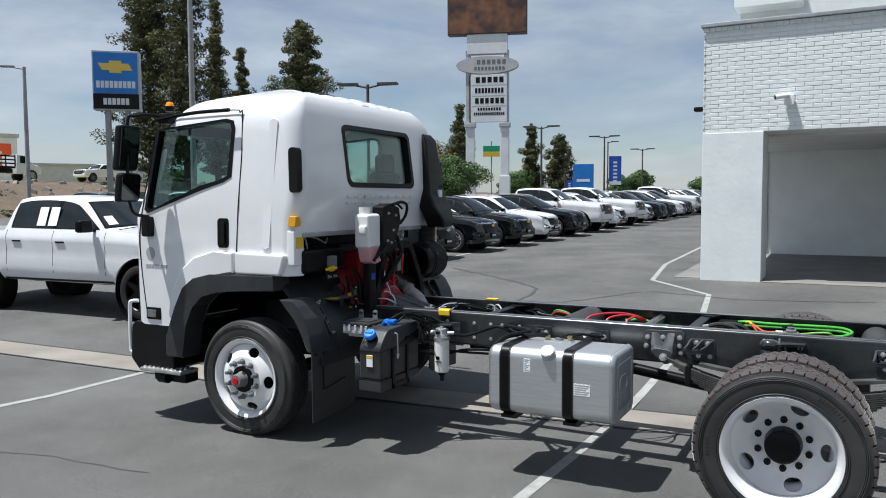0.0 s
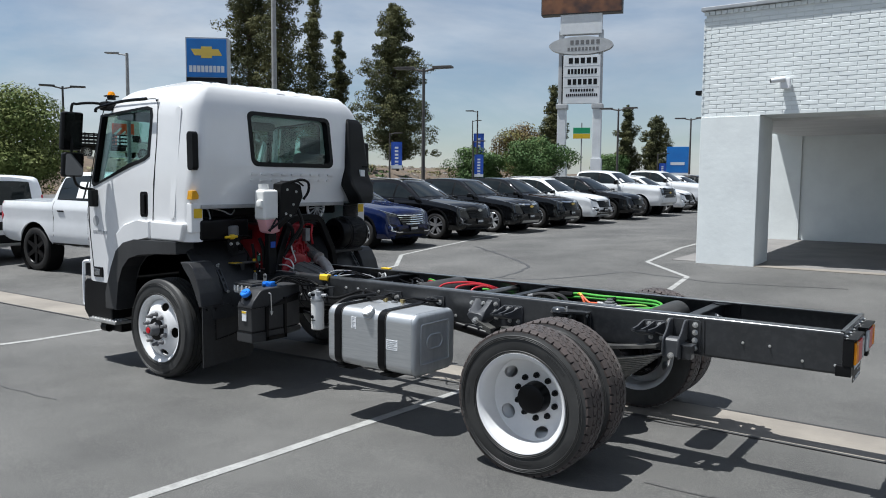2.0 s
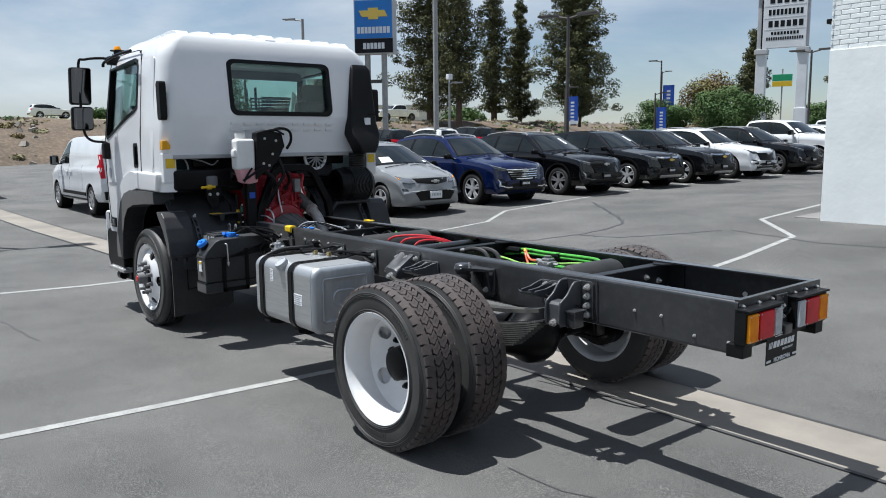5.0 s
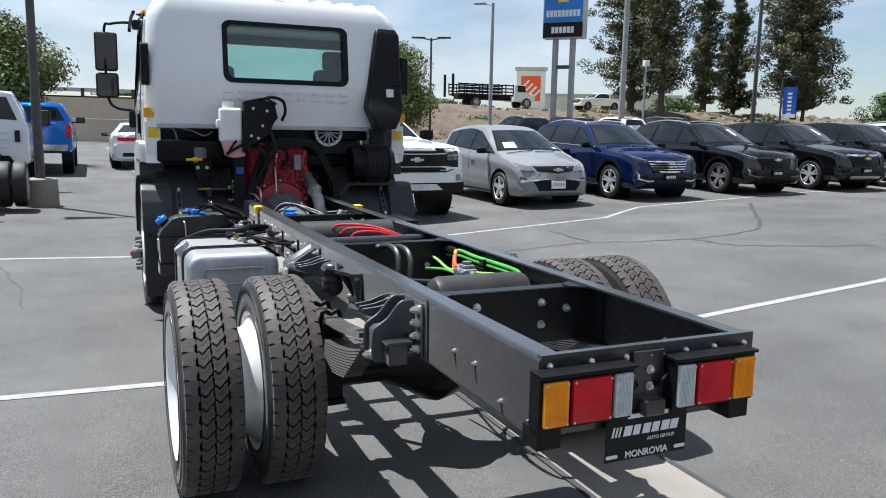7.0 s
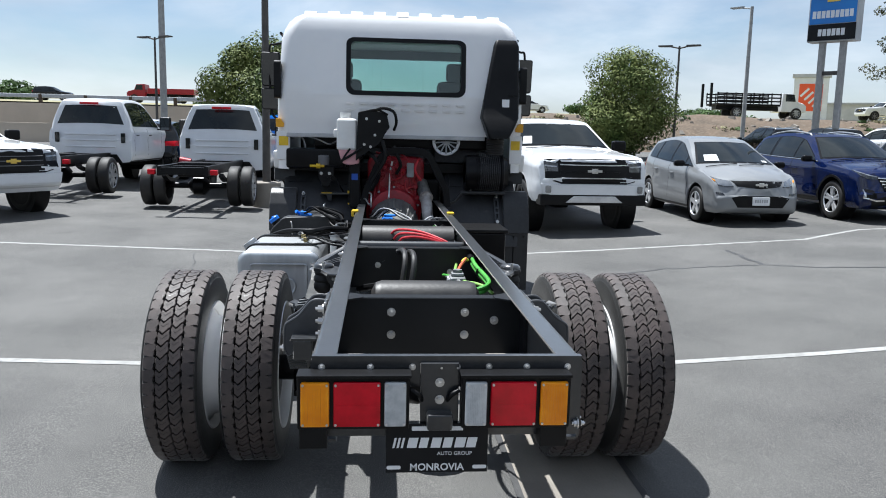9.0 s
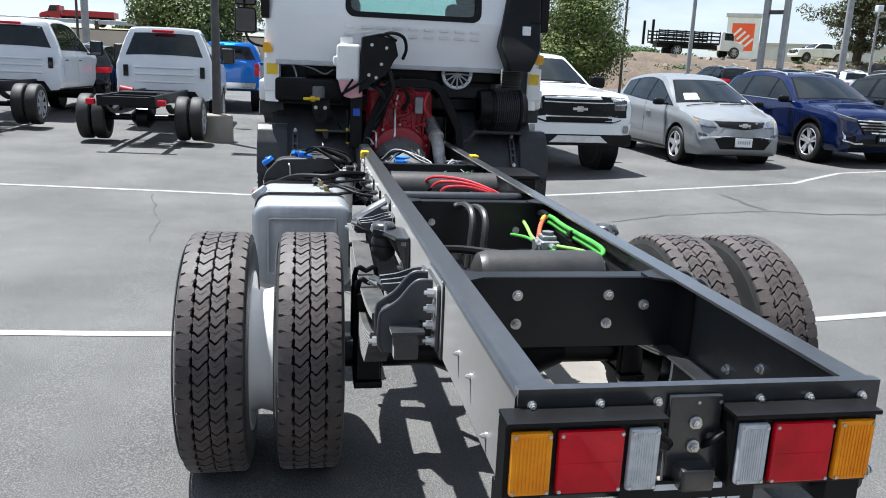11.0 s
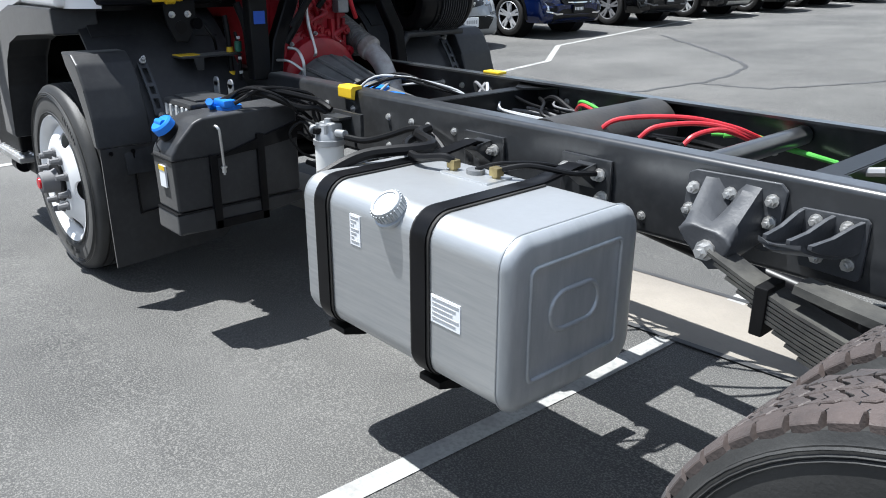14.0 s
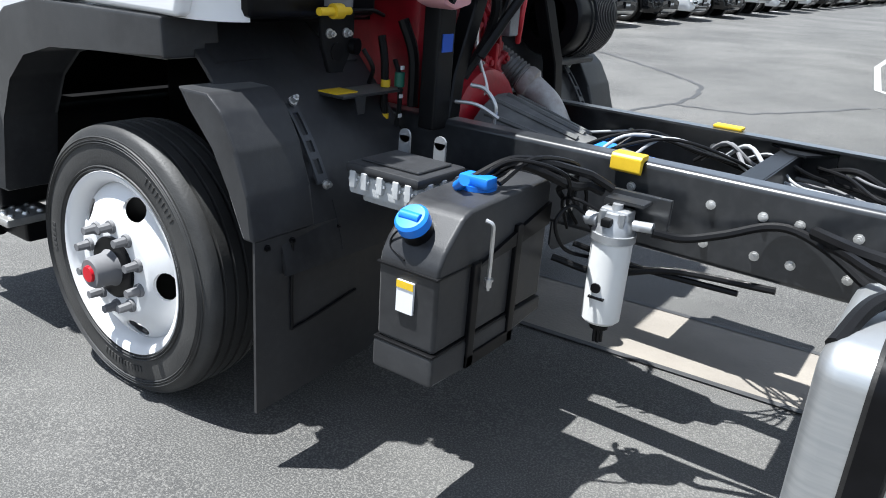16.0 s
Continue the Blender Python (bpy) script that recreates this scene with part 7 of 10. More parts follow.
part("housing_rib", bm, "black_smooth", air)["kind"] = "stuff"
bm = bmesh.new()
for k in range(7):
    lathe(bm, [(0, 0.083), (0.012, 0.092), (0.024, 0.083)], (-3.74, 7.1, 1.55 + k * 0.024), (0, 0, 1), 20)
part("intake_bellows", bm, "rubber", air)["kind"] = "stuff"
bm = bmesh.new()
duct = []
for z, x0, x1, y0, y1 in ((1.72, -3.84, -3.64, 7.01, 7.2), (1.80, -3.86, -3.64, 6.98, 7.24), (1.92, -3.9, -3.70, 6.94, 7.30), (2.05, -3.92, -3.78, 6.96, 7.31), (2.4, -3.98, -3.84, 7.02, 7.31), (2.62, -4.02, -3.88, 7.06, 7.31), (2.68, -4.05, -3.93, 7.08, 7.29)):
    duct.append([(x, y, z) for x, y in rounded(x0, x1, y0, y1, 0.03, 3)])
loft(bm, duct)
snork = part("intake_snorkel", bm, "black_plastic", truck, "black intake snorkel up the cab's rear corner")
bm = bmesh.new()
for k in range(14):
    box(bm, (-3.86 - 0.0012 * k * 9, 7.20, 2.13 + k * 0.028), (-3.79 - 0.0012 * k * 9, 7.30, 2.145 + k * 0.028))
part("grille_slat", bm, "black_smooth", snork)["kind"] = "stuff"
bm = bmesh.new()
box(bm, (-3.80, 7.14, 1.99), (-3.765, 7.21, 2.10))
part("label", bm, "label_white", snork, "small pale blue label")
bm = bmesh.new()
lathe(bm, [(0, 0.14), (0.014, 0.138), (0.02, 0.128), (0.014, 0.112), (0, 0.11)], (-3.98, 6.62, 1.68), (1, 0, 0), 28, closed=True)
horn = part("horn_disc", bm, "label_white", truck, "round white ring guard with spokes under the cab")
bm = bmesh.new()
cyl(bm, (-3.99, 6.62, 1.68), (-3.982, 6.62, 1.68), 0.12, n=24)
part("backing", bm, "black_smooth", horn)
bm = bmesh.new()
for k in range(7):
    t = radians(186 + k * 28)
    cyl(bm, (-3.955, 6.62, 1.68), (-3.955, 6.62 + 0.12 * math.cos(t), 1.68 + 0.12 * math.sin(t)), 0.008, n=6)
part("spoke", bm, "label_grey", horn)
# under the cab at the left: bracket, pump, wiring
bm = bmesh.new()
box(bm, (-3.95, 5.1, 1.42), (-3.75, 5.68, 1.62), 0.03)
pump = part("tilt_pump", bm, "black_smooth", truck, "black cab tilt pump and bracket")
pump.location += V(-0.15, -0.06, -0.03)
bm = bmesh.new()
prism(bm, [(5.40, 1.48), (5.57, 1.48), (5.57, 1.37), (5.545, 1.30), (5.52, 1.245), (5.455, 1.245), (5.42, 1.33)], "x", -3.775, -3.755, 0.006)
part("mount_plate", bm, "black_plastic", pump, "tapered black mounting plate")
bm = bmesh.new()
cyl(bm, (-3.756, 5.485, 1.315), (-3.752, 5.485, 1.315), 0.03, n=16)
cyl(bm, (-3.756, 5.56, 1.33), (-3.735, 5.565, 1.33), 0.028, n=16)
part("round_port", bm, "black_smooth", pump)
for y in (5.445, 5.525):
    bm = bmesh.new()
    bolt(bm, (-3.755, y, 1.375), (1, 0, 0), 0.012, 0.016)
    part("plate_bolt", bm, "steel", pump)
bm = bmesh.new()
cyl(bm, (-3.75, 5.47, 1.46), (-3.75, 5.47, 1.54), 0.055, n=18)
lathe(bm, [(0, 0.055), (0.012, 0.05), (0.016, 0.03), (0.016, 0)], (-3.75, 5.47, 1.54), (0, 0, 1), 18)
part("reservoir", bm, "trim_grey", pump, "cloudy grey fluid reservoir")
bm = bmesh.new()
cyl(bm, (-3.70, 5.34, 1.448), (-3.70, 5.48, 1.45), 0.013, n=10)
cyl(bm, (-3.70, 5.40, 1.449), (-3.70, 5.44, 1.449), 0.024, n=12)
part("yellow_plug", bm, "yellow", pump, "yellow connector plug")
bm = bmesh.new()
box(bm, (-3.84, 5.44, 1.172), (-3.68, 5.76, 1.182), 0.003)
prism(bm, [(5.50, 1.173), (5.555, 1.173), (5.55, 1.115), (5.515, 1.115)], "x", -3.687, -3.68, 0.002)
part("shelf", bm, "guard_plastic", pump, "thin plate with a hanging tab")
bm = bmesh.new()
box(bm, (-3.80, 5.445, 1.182), (-3.715, 5.55, 1.186))
part("yellow_label", bm, "yellow", pump)
for pts, r, mt in (([(-3.9, 5.15, 1.72), (-3.86, 5.25, 1.72), (-3.85, 5.28, 1.6), (-3.83, 5.22, 1.52), (-3.84, 5.3, 1.48)], 0.008, "label_grey"), ([(-3.9, 5.3, 1.73), (-3.85, 5.42, 1.7), (-3.84, 5.52, 1.66), (-3.88, 5.6, 1.7)], 0.007, "label_grey"), ([(-3.9, 5.05, 1.5), (-3.86, 5.12, 1.44), (-3.85, 5.25, 1.46)], 0.012, "black_plastic"), ([(-3.76, 5.72, 1.36), (-3.74, 5.72, 1.26), (-3.735, 5.72, 1.1), (-3.73, 5.73, 1.02)], 0.014, "black_plastic"), ([(-3.72, 5.75, 1.28), (-3.69, 5.745, 1.22), (-3.685, 5.745, 1.12), (-3.69, 5.74, 1.05)], 0.009, "black_plastic"), ([(-3.70, 5.48, 1.45), (-3.71, 5.6, 1.45), (-3.74, 5.7, 1.43)], 0.007, "black_plastic"), ([(-3.74, 5.6, 1.32), (-3.72, 5.63, 1.26), (-3.76, 5.66, 1.2)], 0.008, "black_plastic"), ([(-3.70, 5.76, 1.42), (-3.66, 5.78, 1.3), (-3.66, 5.79, 1.12)], 0.02, "black_plastic")):
    bm = bmesh.new()
    tube(bm, pts, r, 8)
    part("wire_loom", bm, mt, pump)
for z in (1.065, 1.185):
    bm = bmesh.new()
    cyl(bm, (-3.733, 5.72, z), (-3.733, 5.72, z + 0.025), 0.0175, n=10)
    part("yellow_clip", bm, "yellow", pump)
bm = bmesh.new()
cyl(bm, (-3.69, 5.745, 1.19), (-3.69, 5.745, 1.24), 0.019, n=10)
part("green_connector", bm, "valve_green", pump)
for z in (1.08, 1.15, 1.25):
    bm = bmesh.new()
    box(bm, (-3.682, 5.735, z), (-3.675, 5.752, z + 0.014), 0.002)
    part("white_tie", bm, "label_white", pump)
# right-hand side boxes behind the mudguard
bm = bmesh.new()
box(bm, (-3.2, 6.68, 0.56), (-2.75, 7.05, 0.92), 0.02)
bat = part("battery_box", bm, "black_smooth", truck, "black battery box on the right rail")
bm = bmesh.new()
box(bm, (-3.22, 6.66, 0.92), (-2.73, 7.07, 0.95), 0.01)
part("lid", bm, "black_plastic", bat)

# ---- hoses and wires between the rails ----
def run(name, mt, r, pts, label=""):
    bm = bmesh.new()
    tube(bm, pts, r, 8)
    return part(name, bm, mt, truck, label)


for k in range(3):
    run("air_hose", "hose_red", 0.009, [(-1.86 + 0.16 * k, 6.03 + 0.03 * k, 1.0), (-1.80 + 0.14 * k, 6.09 + 0.02 * k, 1.055 - 0.01 * k), (-1.64 + 0.07 * k, 6.24, 1.065 - 0.012 * k), (-1.52 + 0.01 * k, 6.38, 1.03 - 0.012 * k), (-1.45, 6.5, 0.975 - 0.012 * k)], "red air hose")
    bm = bmesh.new()
    cyl(bm, (-1.885 + 0.16 * k, 6.015 + 0.03 * k, 0.975), (-1.855 + 0.16 * k, 6.035 + 0.03 * k, 1.005), 0.013, n=8)
    part("hose_fitting", bm, "black_plastic", truck)
for k in range(2):
    run("air_hose", "hose_green", 0.011, [(-0.97, 6.54, 0.98 - k * 0.025), (-0.7, 6.51, 1.02 - k * 0.03), (-0.48, 6.505, 1.018 - k * 0.025), (-0.08, 6.515, 1.02 - k * 0.025), (0.03, 6.50 - k * 0.01, 1.01 - k * 0.025), (0.06, 6.45, 0.995 - k * 0.02), (0.0, 6.40, 0.975 - k * 0.02), (-0.14, 6.38, 0.96 - k * 0.02), (-0.28, 6.385, 0.95 - k * 0.02)], "green air hose")
    run("air_hose", "hose_green", 0.009, [(-1.62 + k * 0.05, 6.42, 0.985), (-1.5, 6.46 + k * 0.02, 0.99), (-1.38, 6.5 + k * 0.02, 0.96), (-1.2, 6.54, 0.93)], "green air hose")
for a, b in ((-1.0, -0.74), (-0.46, -0.34)):
    run("conduit", "black_plastic", 0.026, [(a, 6.525, 0.985), (a + (b - a) * 0.5, 6.52, 1.0), (b, 6.51, 1.005)], "black sleeve over the air hoses")
run("air_hose", "hose_lime", 0.009, [(-0.95, 6.44, 0.95), (-0.8, 6.42, 0.945), (-0.63, 6.4, 0.93), (-0.43, 6.385, 0.95)], "pale green air hose")
run("air_hose", "hose_green", 0.008, [(-0.84, 6.35, 0.90), (-0.7, 6.37, 0.92), (-0.6, 6.38, 0.928), (-0.42, 6.39, 0.925)], "green air hose")
run("air_hose", "hose_lime", 0.008, [(-0.3, 6.41, 0.965), (-0.25, 6.44, 0.968), (-0.18, 6.47, 0.975), (-0.1, 6.5, 0.975), (-0.04, 6.54, 0.95)], "pale green air hose")
run("air_hose", "hose_yellow", 0.009, [(-0.68, 6.48, 1.02), (-0.655, 6.46, 1.03), (-0.63, 6.44, 1.015)], "yellow air hose")
run("air_hose", "hose_orange", 0.009, [(-0.66, 6.465, 1.028), (-0.615, 6.43, 0.995), (-0.585, 6.415, 0.955), (-0.54, 6.4, 0.92), (-0.45, 6.385, 0.905)], "orange air hose")
run("air_hose", "hose_orange", 0.009, [(-0.655, 6.465, 1.03), (-0.6, 6.43, 1.0), (-0.54, 6.405, 0.97), (-0.47, 6.39, 0.972), (-0.41, 6.385, 0.98)], "orange air hose")
run("conduit", "black_plastic", 0.016, [(-0.95, 6.545, 0.93), (-0.5, 6.545, 0.94), (0.0, 6.545, 0.93), (0.45, 6.545, 0.92)], "black corrugated conduit")
bm = bmesh.new()
box(bm, (-0.41, 6.34, 0.905), (-0.29, 6.43, 0.985), 0.014)
box(bm, (-0.385, 6.35, 0.98), (-0.31, 6.42, 1.005), 0.01)
cyl(bm, (-0.35, 6.385, 1.0), (-0.35, 6.385, 1.02), 0.026, n=14)
cyl(bm, (-0.37, 6.33, 0.95), (-0.37, 6.345, 0.95), 0.03, n=14)
valve = part("brake_valve", bm, "cast_alu", truck, "grey cast brake relay valve")
for x0, x1, z in ((-0.455, -0.405, 0.905), (-0.455, -0.405, 0.978), (-0.455, -0.405, 0.945), (-0.295, -0.25, 0.965)):
    bm = bmesh.new()
    cyl(bm, (x0, 6.386, z), (x1, 6.386, z), 0.0135, n=6)
    part("fitting", bm, "steel", valve)
bm = bmesh.new()
for x, z in ((-0.395, 0.97), (-0.305, 0.97), (-0.395, 0.92), (-0.305, 0.92)):
    bolt(bm, (x, 6.339, z), (0, -1, 0), 0.007, 0.008)
part("valve_screw", bm, "steel", valve)["kind"] = "stuff"
for k in range(2):
    run("rubber_hose", "dusty_black", 0.017, [(-0.9 + k * 0.05, 6.08 + k * 0.05, 1.035), (-0.83 + k * 0.06, 6.1 + k * 0.05, 1.05), (-0.74 + k * 0.06, 6.11 + k * 0.05, 1.04), (-0.685 + k * 0.06, 6.11 + k * 0.05, 1.0), (-0.655 + k * 0.06, 6.1 + k * 0.05, 0.93), (-0.62 + k * 0.06, 6.08 + k * 0.05, 0.78)], "thick black rubber hose")
    bm = bmesh.new()
    cyl(bm, (-0.965 + k * 0.05, 6.07 + k * 0.05, 1.025), (-0.89 + k * 0.05, 6.083 + k * 0.05, 1.038), 0.014, n=8)
    part("hose_fitting", bm, "steel", truck)
run("wire_loom", "label_grey", 0.005, [(-0.965, 5.84, 0.97), (-0.95, 5.95, 0.96), (-0.95, 6.05, 0.98), (-0.95, 6.15, 0.965)], "thin grey wire")
run("rubber_hose", "black_plastic", 0.02, [(-0.7, 5.84, 0.84), (-0.5, 6.0, 0.9), (-0.3, 6.2, 0.92), (-0.35, 6.35, 0.9)])
rngw = random.Random(31)
for k in range(12):
    x = -3.0 + rngw.uniform(0, 0.9)
    run("wire_loom", rngw.choice(("black_plastic", "black_plastic", "black_plastic", "label_grey", "trim_grey")), rngw.choice((0.005, 0.008, 0.012)), [(x, 6.48 + rngw.uniform(0, 0.08), 0.93 + rngw.uniform(0, 0.08)), (x + 0.12, 6.44 + rngw.uniform(-0.1, 0.05), 1.0 + rngw.uniform(-0.02, 0.05)), (x + 0.25, 6.4 + rngw.uniform(-0.15, 0.1), 0.97), (x + 0.42, 6.45 + rngw.uniform(-0.1, 0.1), 0.93), (x + 0.6, 6.52, 0.9)], "black wiring loom")
run("wire_loom", "hose_green", 0.008, [(-2.3, 6.5, 0.96), (-2.22, 6.4, 1.03), (-2.1, 6.36, 1.02), (-2.05, 6.44, 0.95)])
run("wire_loom", "hose_red", 0.008, [(-2.3, 6.46, 0.96), (-2.2, 6.38, 1.02), (-2.08, 6.33, 1.01), (-2.0, 6.4, 0.95)])
for k in range(6):
    run("wire_loom", rngw.choice(("label_grey", "black_plastic", "black_plastic")), 0.006, [(-3.15 + rngw.uniform(-0.15, 0.1), 5.86 + rngw.uniform(0, 0.1), 1.0), (-3.0 + rngw.uniform(-0.1, 0.1), 6.0 + rngw.uniform(-0.05, 0.1), 1.09), (-2.8 + rngw.uniform(-0.1, 0.1), 6.15 + rngw.uniform(-0.1, 0.1), 1.04), (-2.7, 6.3 + rngw.uniform(-0.05, 0.1), 0.97)], "thin wiring over the gearbox")

# ---- parked vehicles ----
# built with the front axle's middle at the origin, nose towards +x, then set down on the ground
def hexa(bm, pts, bevel=0.0):
    """Eight corners: a quad and its opposite quad."""
    vs = [bm.verts.new(p) for p in pts]
    fs = [bm.faces.new([vs[i] for i in q]) for q in ((3, 2, 1, 0), (4, 5, 6, 7), (0, 1, 5, 4), (1, 2, 6, 5), (2, 3, 7, 6), (3, 0, 4, 7))]
    if bevel:
        bmesh.ops.bevel(bm, geom=list({e for f in fs for e in f.edges}), offset=bevel, segments=2, affect="EDGES", profile=0.5, clamp_overlap=True)
    return bm


def slab(bm, quad, out, t=0.006, lift=0.004):
    """A thin pane on a quad of four corners, lifted along out."""
    out = Vector(out).normalized()
    lo = [Vector(p) + out * (lift - t) for p in quad]
    hi = [Vector(p) + out * lift for p in quad]
    return hexa(bm, lo + hi)


wheel_meshes = {}


def car_wheel(root, x, y, r, w, style, rim_mat):
    key = (r, w, style, rim_mat)
    if key not in wheel_meshes:
        bm = bmesh.new()
        ri = r * 0.7
        lathe(bm, [(-w / 2, ri), (-w / 2 - 0.008, ri + 0.02), (-w / 2 - 0.012, (r + ri) / 2), (-w / 2, r - 0.025), (-w / 2 + 0.02, r - 0.004), (0, r), (w / 2 - 0.02, r - 0.004), (w / 2, r - 0.025), (w / 2 + 0.012, (r + ri) / 2), (w / 2 + 0.008, ri + 0.02), (w / 2, ri)], (0, 0, 0), (0, 1, 0), 30, closed=True)
        tyre = finish(bm, 50)
        tyre.materials.append(M["rubber"])
        bm = bmesh.new()
        o = -w / 2
        lathe(bm, [(o, ri), (o - 0.006, ri * 0.975), (o + 0.012, ri * 0.935)], (0, 0, 0), (0, 1, 0), 30)
        n = {"five": 5, "six": 6, "split": 10, "steel": 8}[style]
        for k in range(n):
            a = 2 * math.pi * k / n if style != "split" else 2 * math.pi * (k // 2) / 5 + (0.17 if k % 2 else -0.17)
            d, s = V(math.sin(a), 0, math.cos(a)), V(math.cos(a), 0, -math.sin(a))
            h0, h1 = (0.05, 0.035) if n < 9 else (0.026, 0.02)
            p, q = d * (ri * 0.12), d * (ri * 0.95)
            f0, f1 = V(0, o + 0.012, 0), V(0, o + 0.0, 0)
            b = V(0, 0.035, 0)
            hexa(bm, [p - s * h0 + f0, p + s * h0 + f0, q + s * h1 + f1, q - s * h1 + f1, p - s * h0 + f0 + b, p + s * h0 + f0 + b, q + s * h1 + f1 + b, q - s * h1 + f1 + b])
        cyl(bm, (0, o + 0.0, 0), (0, o + 0.04, 0), ri * 0.22, n=14)
        rim = finish(bm, 35)
        rim.materials.append(M[rim_mat])
        bm = bmesh.new()
        lathe(bm, [(o + 0.012, ri * 0.935), (o + 0.09, ri * 0.88), (o + 0.09, 0)], (0, 0, 0), (0, 1, 0), 30)
        disc = finish(bm, 35)
        disc.materials.append(M["black_smooth"])
        wheel_meshes[key] = (tyre, rim, disc)
    tyre, rim, disc = wheel_meshes[key]
    ob = part("wheel", tyre, None, root)
    ob.location = (x, y, r)
    if y > 0:
        ob.rotation_euler = (0, 0, math.pi)
    part("rim", rim, None, ob, "")
    part("brake_disc", disc, None, ob, "")
    return ob


def vehicle(name, label, category, col, S, group=""):
    """A car from its measures S: one smooth shell, with glass, lamps and trim laid on it; returns the root at the origin."""
    root = thing(name, label, category, (0, 0, 0), group)
    wb, r, w, wt = S["wb"], S["r"], S["w"], S["wt"]
    def line(key, steps=5):
        p = sorted((q.x, q.y) for q in smooth_path([(x, z, 0) for x, z in S[key]], steps))
        xs, zs = [a for a, _ in p], [b for _, b in p]
        return lambda x: float(np.interp(x, xs, zs))
    top, belt, plan, under = line("top"), line("belt"), line("plan"), line("under")
    fo, xe = S["top"][0][0], S["top"][-1][0]
    sf, sr, crown = S.get("sweep", (0.2, 0.12, 0.05))
    def height(x, y):
        q = min(1.3, (y / plan(x)) ** 2)
        return min(top(min(fo, x + sf * q)), top(max(xe, x - sr * q))) - crown * q
    def edge(x):
        e = height(x, plan(x) * 0.84)
        return max(e, under(x) + 0.06), min(belt(x), e)
    zr = max(z for _, z in S["top"])
    def half(x):
        W, zb = plan(x), under(x)
        e, b = edge(x)
        h = b - zb
        pts = [(0.0, zb), (W * 0.8, zb), (W * 0.93, zb + 0.025 * h), (W * 0.982, zb + 0.13 * h), (W, zb + 0.3 * h), (W * 0.994, zb + 0.5 * h), (W * 0.984, zb + 0.64 * h), (W, zb + 0.80 * h), (W * 0.992, zb + 0.9 * h), (W * 0.955, zb + h)]
        f = max(0.0, min(1.0, (e - b) / max(0.1, zr - crown - belt(x))))
        y0, y1 = W * 0.955, W * 0.955 + (wt - W * 0.955) * f
        if f < 0.05:
            y1 = W * 0.9
        for k in (0.3, 0.6, 0.85, 1.0):
            pts.append((y0 + (y1 - y0) * k + 0.025 * f * math.sin(math.pi * k), b + (e - b) * k * (0.985 if k == 1.0 else 1)))
        for k in (0.965, 0.88, 0.7, 0.45, 0.2, 0.0):
            pts.append((y1 * k, max(height(x, y1 * k), zb + 0.06)))
        return pts
    xs = sorted({round(a, 3) for a in list(np.linspace(xe, fo, 34)) + [x for x, _ in S["top"]] + [fo - d for d in (0.01, 0.03, 0.06, 0.1, 0.15, 0.22, 0.3, 0.4)] + [xe + d for d in (0.02, 0.06, 0.12, 0.2)]}, reverse=True)
    keep = [xs[0]]
    for x in xs[1:]:
        if keep[-1] - x > 0.012 or x == xs[-1]:
            keep.append(x)
    rings = []
    for x in keep:
        p = half(x)
        rings.append([(x, y, z) for y, z in p] + [(x, -y, z) for y, z in p[-2:0:-1]])
    bm = bmesh.new()
    loft(bm, rings)
    bmesh.ops.recalc_face_normals(bm, faces=bm.faces)
    bmesh.ops.triangulate(bm, faces=[f for f in bm.faces if len(f.verts) > 4])
    shell = BVHTree.FromBMesh(bm)
    def land(p, d):
        p, d = Vector(p), Vector(d).normalized()
        hit = shell.ray_cast(p + d * 6, -d)
        if hit[0] is None:
            hit = shell.find_nearest(p)
        n = hit[1] if hit[1].dot(d) > 0 else -hit[1]
        return hit[0], n
    def resample(pts, n):
        pts = [Vector(p) for p in pts]
        acc = [0.0]
        for a, b in zip(pts, pts[1:]):
            acc.append(acc[-1] + max(1e-6, (b - a).length))
        return [Vector([float(np.interp(acc[-1] * k / (n - 1), acc, [p[i] for p in pts])) for i in range(3)]) for k in range(n)]
    def patch(nm, low, high, d, mat, parent, lift=0.004, thick=0.014, n=9, m=4, text=""):
        """A thin piece that follows the shell between two outlines, seen along d."""
        a, b = resample(low, n), resample(high, n)
        q = bmesh.new()
        face, back = [], []
        for j in range(m):
            row = [land(a[i].lerp(b[i], j / (m - 1)), d) for i in range(n)]
            face.append([q.verts.new(p + v * lift) for p, v in row])
            back.append([q.verts.new(p + v * (lift - thick)) for p, v in row])
        for g in (face, back):
            for j in range(m - 1):
                for i in range(n - 1):
                    q.faces.new((g[j][i], g[j][i + 1], g[j + 1][i + 1], g[j + 1][i]))
        rim = [(0, i) for i in range(n)] + [(j, n - 1) for j in range(1, m)] + [(m - 1, i) for i in range(n - 2, -1, -1)] + [(j, 0) for j in range(m - 2, 0, -1)]
        for (j0, i0), (j1, i1) in zip(rim, rim[1:] + rim[:1]):
            q.faces.new((face[j0][i0], face[j1][i1], back[j1][i1], back[j0][i0]))
        return part(nm, q, mat, parent, text, 50)
    R = r + S.get("gap", 0.06)
    axles = [0.0] + ([] if S.get("cab_only") else [-wb])
    cuts = []
    for x in axles:
        for s in (-1, 1):
            c = bmesh.new()
            cyl(c, (x, s * (w + 0.1), r * 1.03), (x, s * (w - 0.32), r * 1.03), R, n=32)
            cuts.append(c)
    if "bed" in S:
        b0, b1, bz = S["bed"]
        c = bmesh.new()
        box(c, (b1, -w + 0.12, bz), (b0, w - 0.12, 2.0))
        cuts.append(c)
    body = part("body", cut(bm, cuts), col, root)
